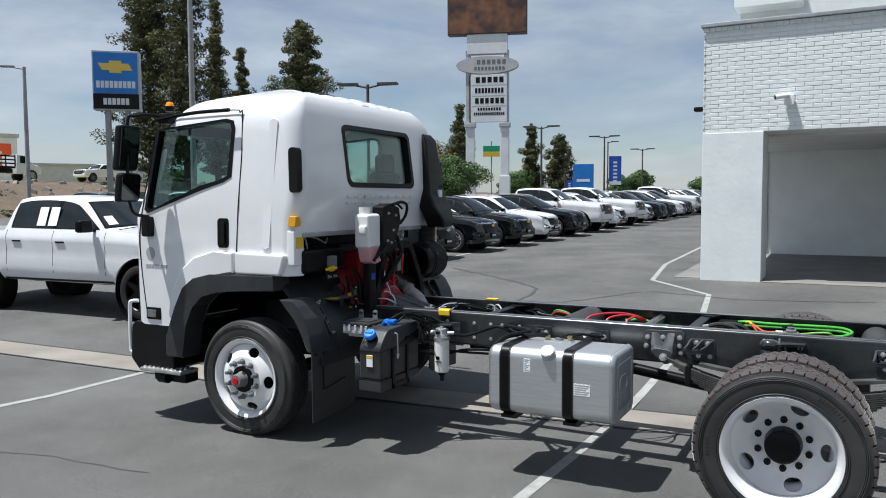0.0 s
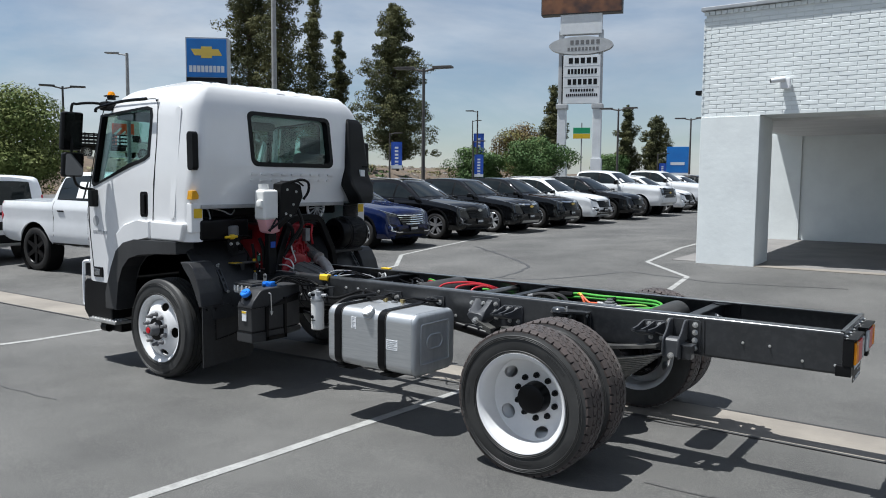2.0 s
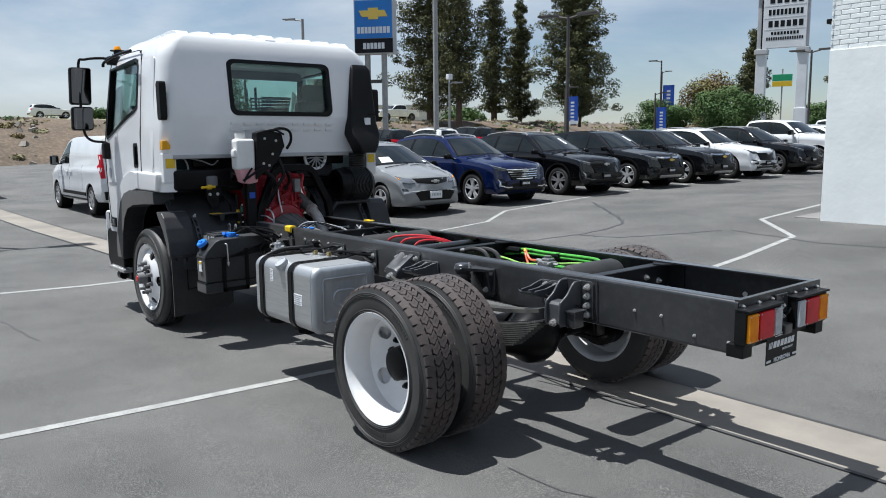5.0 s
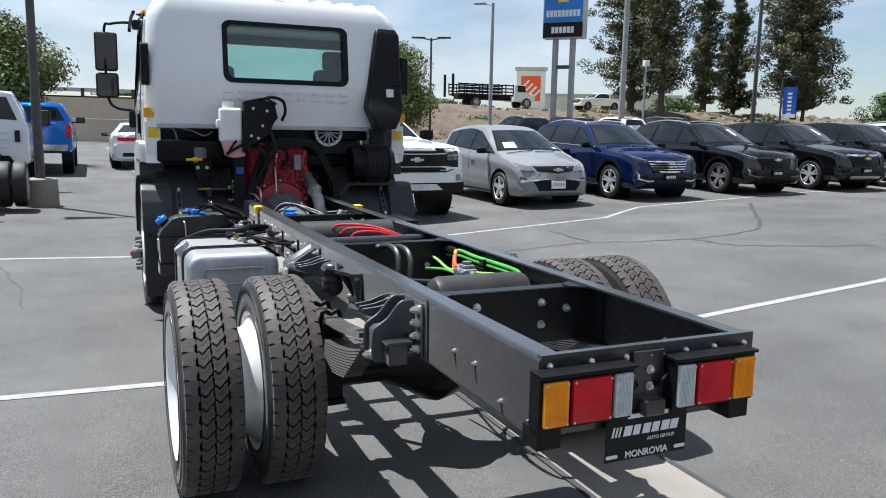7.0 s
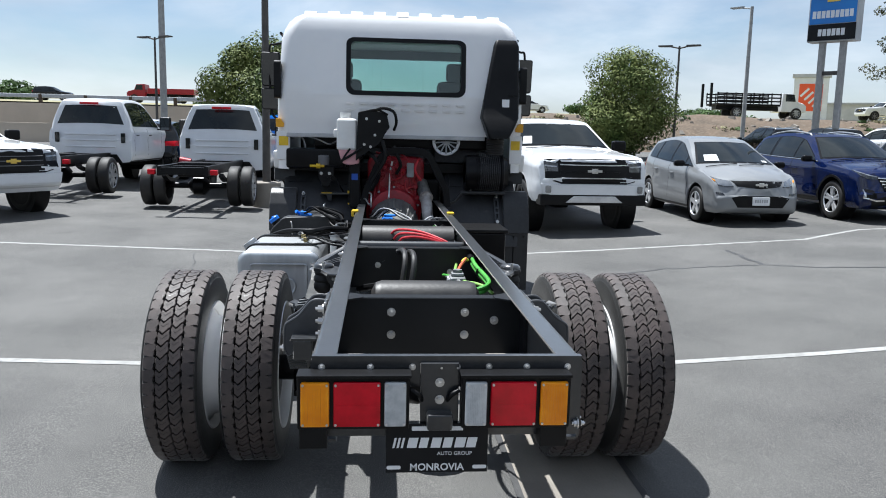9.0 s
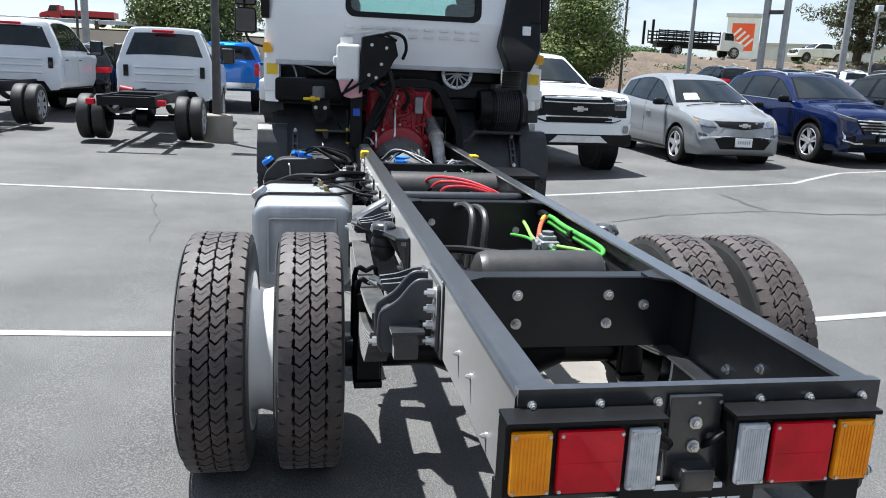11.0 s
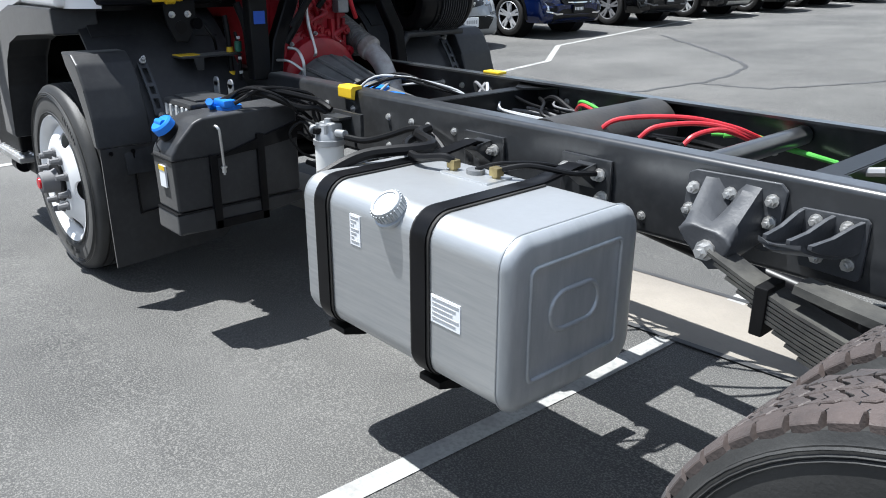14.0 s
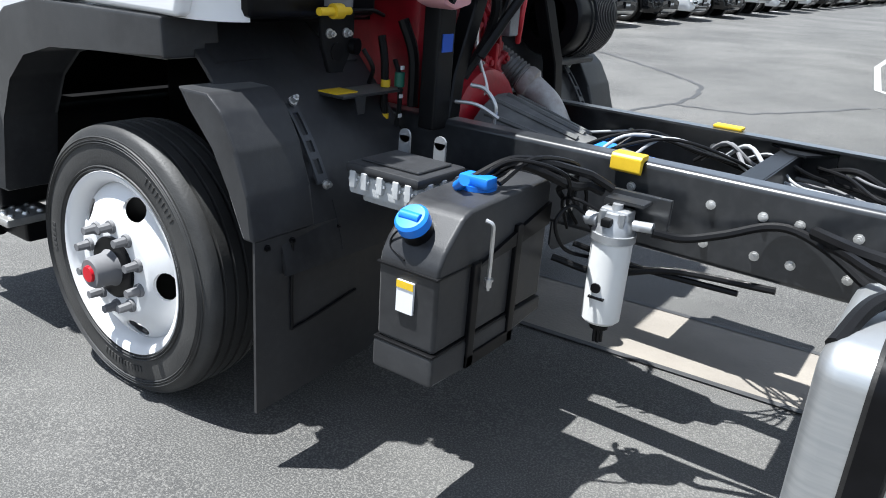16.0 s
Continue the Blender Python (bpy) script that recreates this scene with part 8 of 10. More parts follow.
    for x in axles:
        for s in (-1, 1):
            bm = bmesh.new()
            n = 28
            ra = [bm.verts.new((x + math.sin(2 * math.pi * k / n) * (R - 0.006), s * (w - 0.31), r * 1.03 + math.cos(2 * math.pi * k / n) * (R - 0.006))) for k in range(n)]
            rb = [bm.verts.new((v.co.x, s * (w - 0.03), v.co.z)) for v in ra]
            for k in range(n):
                bm.faces.new((ra[k], ra[(k + 1) % n], rb[(k + 1) % n], rb[k]))
            bm.faces.new(ra)
            part("wheel_well", bm, "black_plastic", root)
            if S.get("arch"):
                arc = [radians(-98 + 196 * k / 20) for k in range(21)]
                low, high = ([(x + math.sin(a) * q, s * w, r * 1.03 + math.cos(a) * q) for a in arc if r * 1.03 + math.cos(a) * q > under(x) + 0.01] for q in (R - 0.002, R + S["arch"][1]))
                patch("arch_trim", low, high, (0, s, 0), S["arch"][0], root, 0.012, 0.03, 25, 3, S["arch"][2])
    # side glass: dark surround, then the panes, which follow the belt and the roof's edge
    v0, v1 = S.get("glass_gap", (0.03, 0.05))
    def rows(xa, xb, n=14, slant=0.0, g=0.0):
        low, high = [], []
        for k in range(n):
            x = xa + (xb - xa) * k / (n - 1)
            zl, zh = belt(x) + v0 + g, edge(x)[0] - v1 - g
            if zh - zl > 0.012:
                low.append((x, w, zl))
                high.append((x - slant * (zh - zl), w, zh))
        return low, high
    for s in (-1, 1):
        def flip(pts):
            return [(x, s * y, z) for x, y, z in pts]
        for xa, xb in S["surround"]:
            low, high = rows(xa, xb)
            patch("window_surround", flip(low), flip(high), (0, s, 0), "black_smooth", root, 0.003, 0.012, 16, 5)
        for xa, xb in S["panes"]:
            low, high = rows(xa, xb, 14, 0.0, 0.014)
            patch("side_window", flip(low), flip(high), (0, s, 0), "glass_dark", root, 0.006, 0.01, 14, 5, "dark tinted side glass")
        if S.get("belt_trim"):
            bm = bmesh.new()
            xa, xb = S["surround"][0][0], S["surround"][-1][1]
            tube(bm, [land((xa + (xb - xa) * k / 10, s * w, belt(xa + (xb - xa) * k / 10) + v0 - 0.005), (0, s, 0))[0] + V(0, s * 0.006, 0) for k in range(11)], 0.009, 6, 2)
            part("belt_trim", bm, S["belt_trim"], root, "bright trim strip under the windows")
        for xd in S["doors"]:
            zl, zh = under(xd) + 0.1, belt(xd) + 0.01
            low = [(xd - 0.004, s * w, zl + (zh - zl) * k / 6) for k in range(7)]
            patch("door_gap", low, [(x + 0.009, y, z) for x, y, z in low], (0, s, 0), "black_smooth", body, 0.0015, 0.006, 9, 2)
        for xh in S["handles"]:
            zh = under(xh) + 0.8 * (belt(xh) - under(xh))
            p, nrm = land((xh, s * w, zh), (0, s, 0))
            bm = bmesh.new()
            box(bm, (xh - 0.1, min(p.y - s * 0.006, p.y + s * 0.011), zh - 0.014), (xh + 0.1, max(p.y - s * 0.006, p.y + s * 0.011), zh + 0.014), 0.006)
            part("door_handle", bm, S.get("handle_mat", col), body)
        x0, x1 = -R - 0.03, (-wb + R + 0.03 if not S.get("cab_only") else xe + 0.05)
        low = [(x0 + (x1 - x0) * k / 8, s * w, under(x0) + 0.012) for k in range(9)]
        patch("side_sill", low, [(x, y, z + S.get("sill", 0.1)) for x, y, z in low], (0, s, 0), S.get("sill_mat", "black_plastic"), root, 0.008, 0.03, 10, 3, "")
        # door mirror
        mx, mz = S["mirror_at"]
        mw, mh = S.get("mirror", (0.2, 0.13))
        bm = bmesh.new()
        box(bm, (mx - 0.06, min(s * (w + 0.03), s * (w + 0.03 + mw)), mz), (mx + 0.08, max(s * (w + 0.03), s * (w + 0.03 + mw)), mz + mh), 0.045, 4)
        mr = part("door_mirror", bm, S.get("mirror_mat", "black_smooth"), root, "")
        bm = bmesh.new()
        box(bm, (mx - 0.03, min(s * (w - 0.12), s * (w + 0.08)), mz + 0.005), (mx + 0.03, max(s * (w - 0.12), s * (w + 0.08)), mz + 0.045), 0.012)
        part("mirror_foot", bm, "black_smooth", mr)
        bm = bmesh.new()
        box(bm, (mx - 0.068, min(s * (w + 0.06), s * (w + mw)), mz + 0.02), (mx - 0.058, max(s * (w + 0.06), s * (w + mw)), mz + mh - 0.02), 0.004)
        part("mirror_glass", bm, "mirror", mr)
        if S.get("rails"):
            xa, xb = S["rail_span"]
            bm = bmesh.new()
            pts = [(xa, 0.0), (xa - 0.12, 0.05), ((xa + xb) / 2, 0.06), (xb + 0.15, 0.05), (xb, 0.0)]
            tube(bm, [(x, s * (wt - 0.05), edge(x)[0] + dz) for x, dz in pts], 0.017, 8)
            part("roof_rail", bm, S["rails"], root, "")
    # windscreen and rear glass
    def sheet(f0, f1, u0, u1, xa, xb, sweep, side, nm, mat, lift, text=""):
        za, zb_ = top(xa), top(xb)
        yb, yt = plan(xa) * 0.955 - 0.075, wt - 0.06
        def at(u, f):
            y = u * (yb + (yt - yb) * f)
            q = (y / plan(xa)) ** 2
            return (xa + (xb - xa) * f - sweep * q, y, za + (zb_ - za) * f - crown * q)
        low = [at(u0 + (u1 - u0) * k / 14, f0) for k in range(15)]
        high = [at(u0 + (u1 - u0) * k / 14, f1) for k in range(15)]
        return patch(nm, low, high, (side, 0, 0.35 if side > 0 else 0.15), mat, root, lift, 0.012, 15 if u1 - u0 > 1 else 5, 7, text)
    xa, xb = S["screen"]
    sheet(0.02, 0.98, -1.02, 1.02, xa, xb, sf, 1, "windscreen_surround", "black_smooth", 0.002)
    sheet(0.07, 0.94, -0.97, 0.97, xa, xb, sf, 1, "windscreen", "glass_dark", 0.006, "dark reflecting windscreen")
    for u, f, du, df in S.get("papers", ()):
        sheet(f, f + df, u, u + du, xa, xb, sf, 1, "price_sheet", "paper", 0.010, "white price sheet behind the glass")
    for u0, u1 in ((-0.85, -0.1), (-0.1, 0.6)):
        bm = bmesh.new()
        y0, y1 = u0 * (w - 0.1), u1 * (w - 0.1)
        pts = [land((xa + 0.3, y0 + (y1 - y0) * k / 5, top(xa) + (0.015 + 0.012 * k)), (1, 0, 0.3)) for k in range(6)]
        tube(bm, [p + n * 0.016 for p, n in pts], 0.008, 6, 2)
        part("wiper", bm, "black_smooth", root)
    if "back" in S:
        xa, xb = S["back"]
        sheet(0.08, 0.94, -S.get("back_w", 0.9), S.get("back_w", 0.9), xa, xb, -sr, -1, "rear_window", "glass_dark", 0.006, "dark rear glass")
    # nose and tail pieces: (name, lower outline, upper outline, material, lift, side or both, label)
    for nm, low, high, mat, lift, both, text in S["front"]:
        for s in ((-1, 1) if both else (1,)):
            patch(nm, [(fo, s * y, z) for y, z in low], [(fo, s * y, z) for y, z in high], (1, 0, 0), mat, root, lift, 0.03, 13, 4, text)
    for nm, low, high, mat, lift, both, text in S.get("tail", ()):
        for s in ((-1, 1) if both else (1,)):
            patch(nm, [(xe, s * y, z) for y, z in low], [(xe, s * y, z) for y, z in high], (-1, 0, 0), mat, root, lift, 0.03, 9, 5, text)
    for z, hw, hh, mat in S.get("bars", ()):
        patch("grille_bar", [(fo, -hw + 2 * hw * k / 12, z - hh) for k in range(13)], [(fo, -hw + 2 * hw * k / 12, z + hh) for k in range(13)], (1, 0, 0), mat, root, 0.022, 0.02, 15, 2)
    if "emblem" in S:
        z, k, mat = S["emblem"]
        x = land((fo, 0, z), (1, 0, 0))[0].x + 0.022
        bm = bmesh.new()
        box(bm, (x, -0.11 * k, z - 0.017 * k), (x + 0.014, 0.11 * k, z + 0.017 * k), 0.005)
        box(bm, (x, -0.045 * k, z - 0.036 * k), (x + 0.012, 0.045 * k, z + 0.036 * k), 0.005)
        part("emblem", bm, mat, root, "plain emblem shape")
    if "plate" in S:
        z, dark = S["plate"]
        x = land((fo, 0.14, z + 0.07), (1, 0, 0))[0].x + 0.03
        bm = bmesh.new()
        box(bm, (x - 0.03, -0.155, z), (x + 0.008, 0.155, z + 0.15), 0.004)
        pl = part("front_plate", bm, "sign_black" if dark else "label_white", root, "front plate")
        bm = bmesh.new()
        for k in range(6):
            box(bm, (x + 0.0075, -0.12 + k * 0.042, z + 0.05), (x + 0.0095, -0.093 + k * 0.042, z + 0.105))
        part("plate_print", bm, "label_white" if dark else "label_grey", pl)["kind"] = "stuff"
    for x in axles:
        for s in (-1, 1):
            car_wheel(root, x, s * (w - S.get("tyre", 0.24) / 2 - 0.025), r, S.get("tyre", 0.24), S["rim"], S["rim_mat"])
    return root


def put(root, x, y, yaw=0.0, lift=0.0):
    root.matrix_world = spot(x, y, yaw, lift)
    return root


def spot(x, y, yaw=0.0, lift=0.0):
    return Matrix.Translation(V(x, y, ground_z(x, y) + lift)) @ Matrix.Rotation(radians(yaw), 4, "Z")


def suv_front(grille, lamp="headlamp", lip="chrome", bumper="black_plastic"):
    return (("lower_valance", [(-0.62, 0.27), (0.62, 0.27)], [(-0.66, 0.40), (-0.4, 0.50), (0.4, 0.50), (0.66, 0.40)], bumper, 0.006, False, "black lower front bumper"),
            ("grille", [(-0.40, 0.58), (0.40, 0.58)], [(-0.52, 0.82), (0.52, 0.82)], grille, 0.010, False, "black mesh grille"),
            ("headlight", [(0.50, 0.79), (0.66, 0.80), (0.80, 0.86)], [(0.50, 0.85), (0.68, 0.89), (0.84, 0.95)], "headlamp_dark", 0.006, True, "slim dark headlight housing"),
            ("headlight_strip", [(0.52, 0.83), (0.68, 0.865), (0.82, 0.925)], [(0.52, 0.85), (0.68, 0.885), (0.82, 0.945)], lamp, 0.012, True, "bright lamp strip"),
            ("fog_recess", [(0.56, 0.45), (0.74, 0.46)], [(0.60, 0.60), (0.76, 0.62)], "black_smooth", 0.004, True, ""),
            ("fog_trim", [(0.735, 0.44), (0.775, 0.46)], [(0.745, 0.60), (0.765, 0.62)], lip, 0.012, True, "bright vertical trim"),
            ("lip_trim", [(0.42, 0.405), (0.58, 0.40), (0.77, 0.45)], [(0.43, 0.43), (0.58, 0.425), (0.77, 0.475)], lip, 0.014, True, "bright lower trim"))


SUV = dict(wb=2.72, w=0.922, wt=0.60, r=0.365, sweep=(0.22, 0.12, 0.05),
           top=[(0.90, 0.60), (0.885, 0.78), (0.84, 0.89), (0.70, 0.965), (0.42, 1.025), (0.0, 1.08), (-0.38, 1.125), (-0.44, 1.15), (-1.2, 1.545), (-1.5, 1.625), (-2.0, 1.66), (-2.7, 1.645), (-3.25, 1.585), (-3.38, 1.53), (-3.6, 1.18), (-3.69, 1.02), (-3.73, 0.8)],
           belt=[(0.9, 0.9), (0.3, 0.97), (-0.5, 1.05), (-1.5, 1.085), (-2.8, 1.125), (-3.3, 1.17), (-3.73, 1.15)],
           plan=[(0.90, 0.62), (0.86, 0.73), (0.76, 0.825), (0.55, 0.89), (0.2, 0.918), (-1.5, 0.922), (-2.9, 0.92), (-3.35, 0.885), (-3.6, 0.82), (-3.73, 0.72)],
           under=[(0.90, 0.40), (0.82, 0.29), (0.5, 0.24), (-3.0, 0.25), (-3.5, 0.32), (-3.73, 0.42)],
           surround=((-0.6, -3.28),), panes=((-0.62, -1.5), (-1.56, -2.45), (-2.55, -3.2)), doors=(-0.5, -1.55, -2.5), handles=(-1.38, -2.3),
           screen=(-0.44, -1.28), back=(-3.58, -3.38), mirror_at=(-0.72, 1.06), rails="black_smooth", rail_span=(-1.45, -3.15),
           front=suv_front("black_plastic"), bars=tuple((0.61 + 0.045 * k, 0.40 + 0.026 * k, 0.006, "black_smooth") for k in range(5)), emblem=(0.80, 1.0, "steel"), plate=(0.42, True),
           tail=(("tail_light", [(0.5, 0.95), (0.85, 0.95)], [(0.5, 1.08), (0.86, 1.10)], "lens_red", 0.008, True, "red tail light"), ("rear_bumper", [(-0.7, 0.42), (0.7, 0.42)], [(-0.75, 0.6), (0.75, 0.6)], "black_plastic", 0.008, False, "")),
           arch=("black_plastic", 0.045, "black plastic arch trim"), rim="split", rim_mat="wheel_silver", papers=((0.42, 0.42, 0.16, 0.34),), sill=0.13)
PICKUP = dict(wb=3.62, w=1.005, wt=0.70, r=0.44, gap=0.09, sweep=(0.12, 0.04, 0.045),
              top=[(1.0, 0.98), (0.99, 1.18), (0.95, 1.275), (0.8, 1.325), (0.4, 1.365), (-0.1, 1.40), (-0.6, 1.44), (-0.67, 1.46), (-1.32, 1.875), (-1.55, 1.95), (-2.0, 1.99), (-2.6, 1.985), (-2.90, 1.94), (-2.97, 1.88), (-3.08, 1.46), (-3.12, 1.42), (-3.2, 1.415), (-4.72, 1.42), (-4.79, 1.41), (-4.8, 1.25)],
              belt=[(1.0, 1.22), (0.3, 1.29), (-0.5, 1.36), (-2.0, 1.38), (-2.9, 1.39), (-4.8, 1.40)],
              plan=[(1.0, 0.80), (0.96, 0.90), (0.85, 0.965), (0.6, 0.995), (0.2, 1.005), (-4.6, 1.005), (-4.75, 0.99), (-4.8, 0.96)],
              under=[(1.0, 0.66), (0.9, 0.6), (0.5, 0.52), (-4.5, 0.55), (-4.8, 0.62)], glass_gap=(0.045, 0.06),
              surround=((-0.85, -2.88),), panes=((-0.88, -1.82), (-1.90, -2.84)), doors=(-0.7, -1.86, -2.96), handles=(-1.68, -2.7), handle_mat="black_smooth",
              screen=(-0.67, -1.36), back=(-3.065, -2.97), mirror_at=(-0.95, 1.38), mirror=(0.27, 0.2), bed=(-3.18, -4.74, 0.9),
              front=(("grille_surround", [(-0.84, 0.95), (-0.6, 0.86), (0.6, 0.86), (0.84, 0.95)], [(-0.84, 1.26), (0, 1.275), (0.84, 1.26)], "black_smooth", 0.008, False, "gloss black grille surround"),
                     ("grille", [(-0.56, 0.90), (0.56, 0.90)], [(-0.60, 1.22), (0.60, 1.22)], "black_plastic", 0.014, False, "black mesh grille"),
                     ("headlight", [(0.62, 1.06), (0.84, 1.06)], [(0.62, 1.20), (0.86, 1.22)], "headlamp_dark", 0.016, True, "dark twin headlight"),
                     ("headlight_strip", [(0.64, 1.13), (0.85, 1.14)], [(0.64, 1.15), (0.85, 1.165)], "headlamp", 0.020, True, "bright lamp strip"),
                     ("bumper", [(-0.86, 0.68), (0.86, 0.68)], [(-0.9, 0.86), (-0.6, 0.845), (0.6, 0.845), (0.9, 0.86)], "car_white", 0.03, False, "painted front bumper")),
              bars=((1.17, 0.58, 0.008, "steel"), (1.06, 0.56, 0.005, "black_smooth"), (0.955, 0.56, 0.008, "steel")), emblem=(1.075, 1.15, "steel"),
              tail=(("tail_light", [(0.85, 1.0), (0.98, 1.0)], [(0.85, 1.36), (0.98, 1.36)], "lens_red", 0.008, True, "red tail light"), ("rear_bumper", [(-0.85, 0.63), (0.85, 0.63)], [(-0.9, 0.8), (0.9, 0.8)], "chrome", 0.05, False, "bright rear bumper")),
              rim="six", rim_mat="black_smooth", tyre=0.29, papers=((-0.9, 0.12, 0.2, 0.3),), sill=0.06)
CHASSIS_CAB = dict(PICKUP, cab_only=True, r=0.41, w=1.0,
                   top=[(1.05, 1.08), (1.04, 1.28), (1.0, 1.37), (0.85, 1.42), (0.4, 1.46), (-0.1, 1.5), (-0.45, 1.53), (-0.52, 1.55), (-1.15, 2.03), (-1.4, 2.12), (-1.7, 2.155), (-1.98, 2.13), (-2.08, 2.07), (-2.20, 1.5), (-2.23, 1.4), (-2.25, 1.2)],
                   belt=[(1.05, 1.3), (-0.5, 1.44), (-2.25, 1.46)], plan=[(1.05, 0.82), (1.0, 0.92), (0.88, 0.97), (0.6, 0.995), (0.2, 1.0), (-2.05, 1.0), (-2.2, 0.985), (-2.25, 0.965)],
                   under=[(1.05, 0.7), (0.5, 0.6), (-2.25, 0.62)], surround=((-0.7, -2.02),), panes=((-0.72, -1.98),), doors=(-0.55, -1.98), handles=(-1.8,), screen=(-0.52, -1.2), back=(-2.195, -2.085), back_w=0.93,
                   mirror_at=(-0.8, 1.42), mirror=(0.3, 0.36), tail=(), papers=(), rim="steel", rim_mat="galvanised", bars=(), front=())
del CHASSIS_CAB["bed"]
del CHASSIS_CAB["emblem"]
CREW_CAB = dict(CHASSIS_CAB, top=[(1.05, 1.08), (1.04, 1.28), (1.0, 1.37), (0.85, 1.42), (0.4, 1.46), (-0.1, 1.5), (-0.45, 1.53), (-0.52, 1.55), (-1.15, 2.06), (-1.4, 2.15), (-1.9, 2.195), (-2.7, 2.18), (-2.95, 2.12), (-3.02, 2.04), (-3.11, 1.5), (-3.13, 1.4), (-3.15, 1.2)],
                belt=[(1.05, 1.3), (-0.5, 1.44), (-3.15, 1.46)], plan=[(1.05, 0.82), (1.0, 0.92), (0.88, 0.97), (0.6, 0.995), (0.2, 1.0), (-2.95, 1.0), (-3.1, 0.985), (-3.15, 0.965)],
                under=[(1.05, 0.7), (0.5, 0.6), (-3.15, 0.62)], surround=((-0.7, -2.9),), panes=((-0.72, -1.78), (-1.86, -2.86)), doors=(-0.55, -1.82, -2.92), handles=(-1.62, -2.7), back=(-3.105, -3.02))
HATCH = dict(wb=2.6, w=0.885, wt=0.575, r=0.33, gap=0.05, sweep=(0.28, 0.16, 0.05),
             top=[(0.84, 0.56), (0.83, 0.68), (0.77, 0.79), (0.60, 0.885), (0.3, 0.98), (0.0, 1.06), (-0.05, 1.085), (-0.9, 1.475), (-1.2, 1.555), (-1.65, 1.595), (-2.3, 1.57), (-2.8, 1.50), (-2.93, 1.44), (-3.16, 1.06), (-3.24, 0.9), (-3.28, 0.7)],
             belt=[(0.84, 0.8), (0.3, 0.90), (-0.5, 0.985), (-1.5, 1.03), (-2.6, 1.10), (-3.28, 1.12)],
             plan=[(0.84, 0.50), (0.81, 0.62), (0.72, 0.74), (0.5, 0.83), (0.15, 0.872), (-1.4, 0.885), (-2.4, 0.88), (-2.9, 0.83), (-3.15, 0.75), (-3.28, 0.64)],
             under=[(0.84, 0.34), (0.75, 0.24), (0.4, 0.19), (-2.7, 0.2), (-3.28, 0.32)],
             surround=((-0.28, -2.72),), panes=((-0.30, -0.62), (-0.68, -1.36), (-1.44, -2.2), (-2.28, -2.66)), doors=(-0.42, -1.4, -2.3), handles=(-1.2, -2.1),
             screen=(-0.05, -0.94), back=(-3.14, -2.93), mirror_at=(-0.52, 1.0), mirror=(0.2, 0.12),
             front=(("grille", [(-0.40, 0.70), (0.0, 0.66), (0.40, 0.70)], [(-0.48, 0.79), (0.0, 0.80), (0.48, 0.79)], "black_plastic", 0.006, False, "black grille panel"),
                    ("lower_grille", [(-0.42, 0.33), (0.42, 0.33)], [(-0.54, 0.50), (-0.4, 0.535), (0.4, 0.535), (0.54, 0.50)], "black_plastic", 0.006, False, "black lower grille"),
                    ("headlight", [(0.46, 0.69), (0.60, 0.685), (0.70, 0.71)], [(0.50, 0.785), (0.64, 0.81), (0.77, 0.85)], "headlamp", 0.008, True, "clear swept headlight"),
                    ("headlight_trim", [(0.46, 0.685), (0.60, 0.68), (0.70, 0.70)], [(0.46, 0.70), (0.60, 0.697), (0.70, 0.72)], "headlamp_dark", 0.012, True, ""),
                    ("turn_signal", [(0.735, 0.77), (0.765, 0.785)], [(0.745, 0.80), (0.775, 0.815)], "lens_amber", 0.012, True, "amber lens"),
                    ("fog_recess", [(0.6, 0.53), (0.76, 0.55)], [(0.62, 0.57), (0.76, 0.59)], "headlamp_dark", 0.006, True, "")),
             emblem=(0.735, 1.0, "steel"), plate=(0.37, False), tail=(("tail_light", [(0.45, 0.92), (0.8, 0.92)], [(0.5, 1.05), (0.8, 1.08)], "lens_red", 0.008, True, "red tail light"),),
             rim="five", rim_mat="wheel_silver", tyre=0.215, papers=((-0.82, 0.12, 0.34, 0.26), (0.72, 0.1, 0.14, 0.07)), sill=0.07)
COUPE = dict(SUV, w=0.955, wt=0.60, r=0.36,
             top=[(0.95, 0.55), (0.94, 0.72), (0.88, 0.82), (0.7, 0.9), (0.3, 0.96), (-0.3, 1.01), (-0.66, 1.04), (-0.72, 1.06), (-1.4, 1.37), (-1.7, 1.43), (-2.1, 1.45), (-2.5, 1.42), (-2.65, 1.39), (-3.45, 1.12), (-3.6, 1.1), (-4.0, 1.08), (-4.03, 1.0), (-4.05, 0.8)],
             belt=[(0.95, 0.82), (-0.6, 0.99), (-2.2, 1.02), (-3.2, 1.06), (-4.05, 1.04)], plan=[(0.95, 0.72), (0.9, 0.82), (0.75, 0.89), (0.4, 0.94), (-0.5, 0.955), (-3.4, 0.955), (-3.9, 0.9), (-4.05, 0.82)], under=[(0.95, 0.3), (0.6, 0.2), (-3.6, 0.22), (-4.05, 0.35)],
             wb=2.95, surround=((-0.95, -2.85),), panes=((-0.97, -2.15), (-2.22, -2.8)), doors=(-0.6, -2.2), handles=(-2.0,), screen=(-0.72, -1.44), back=(-3.42, -2.66), mirror_at=(-1.0, 0.97), rails=None, papers=(), rim_mat="black_smooth", arch=None,
             tail=(("tail_light", [(-0.72, 0.86), (0.72, 0.86)], [(-0.76, 0.98), (0.76, 0.98)], "lens_red", 0.008, False, "wide red tail light"), ("rear_bumper", [(-0.6, 0.38), (0.6, 0.38)], [(-0.6, 0.5), (0.6, 0.5)], "black_plastic", 0.008, False, "")))
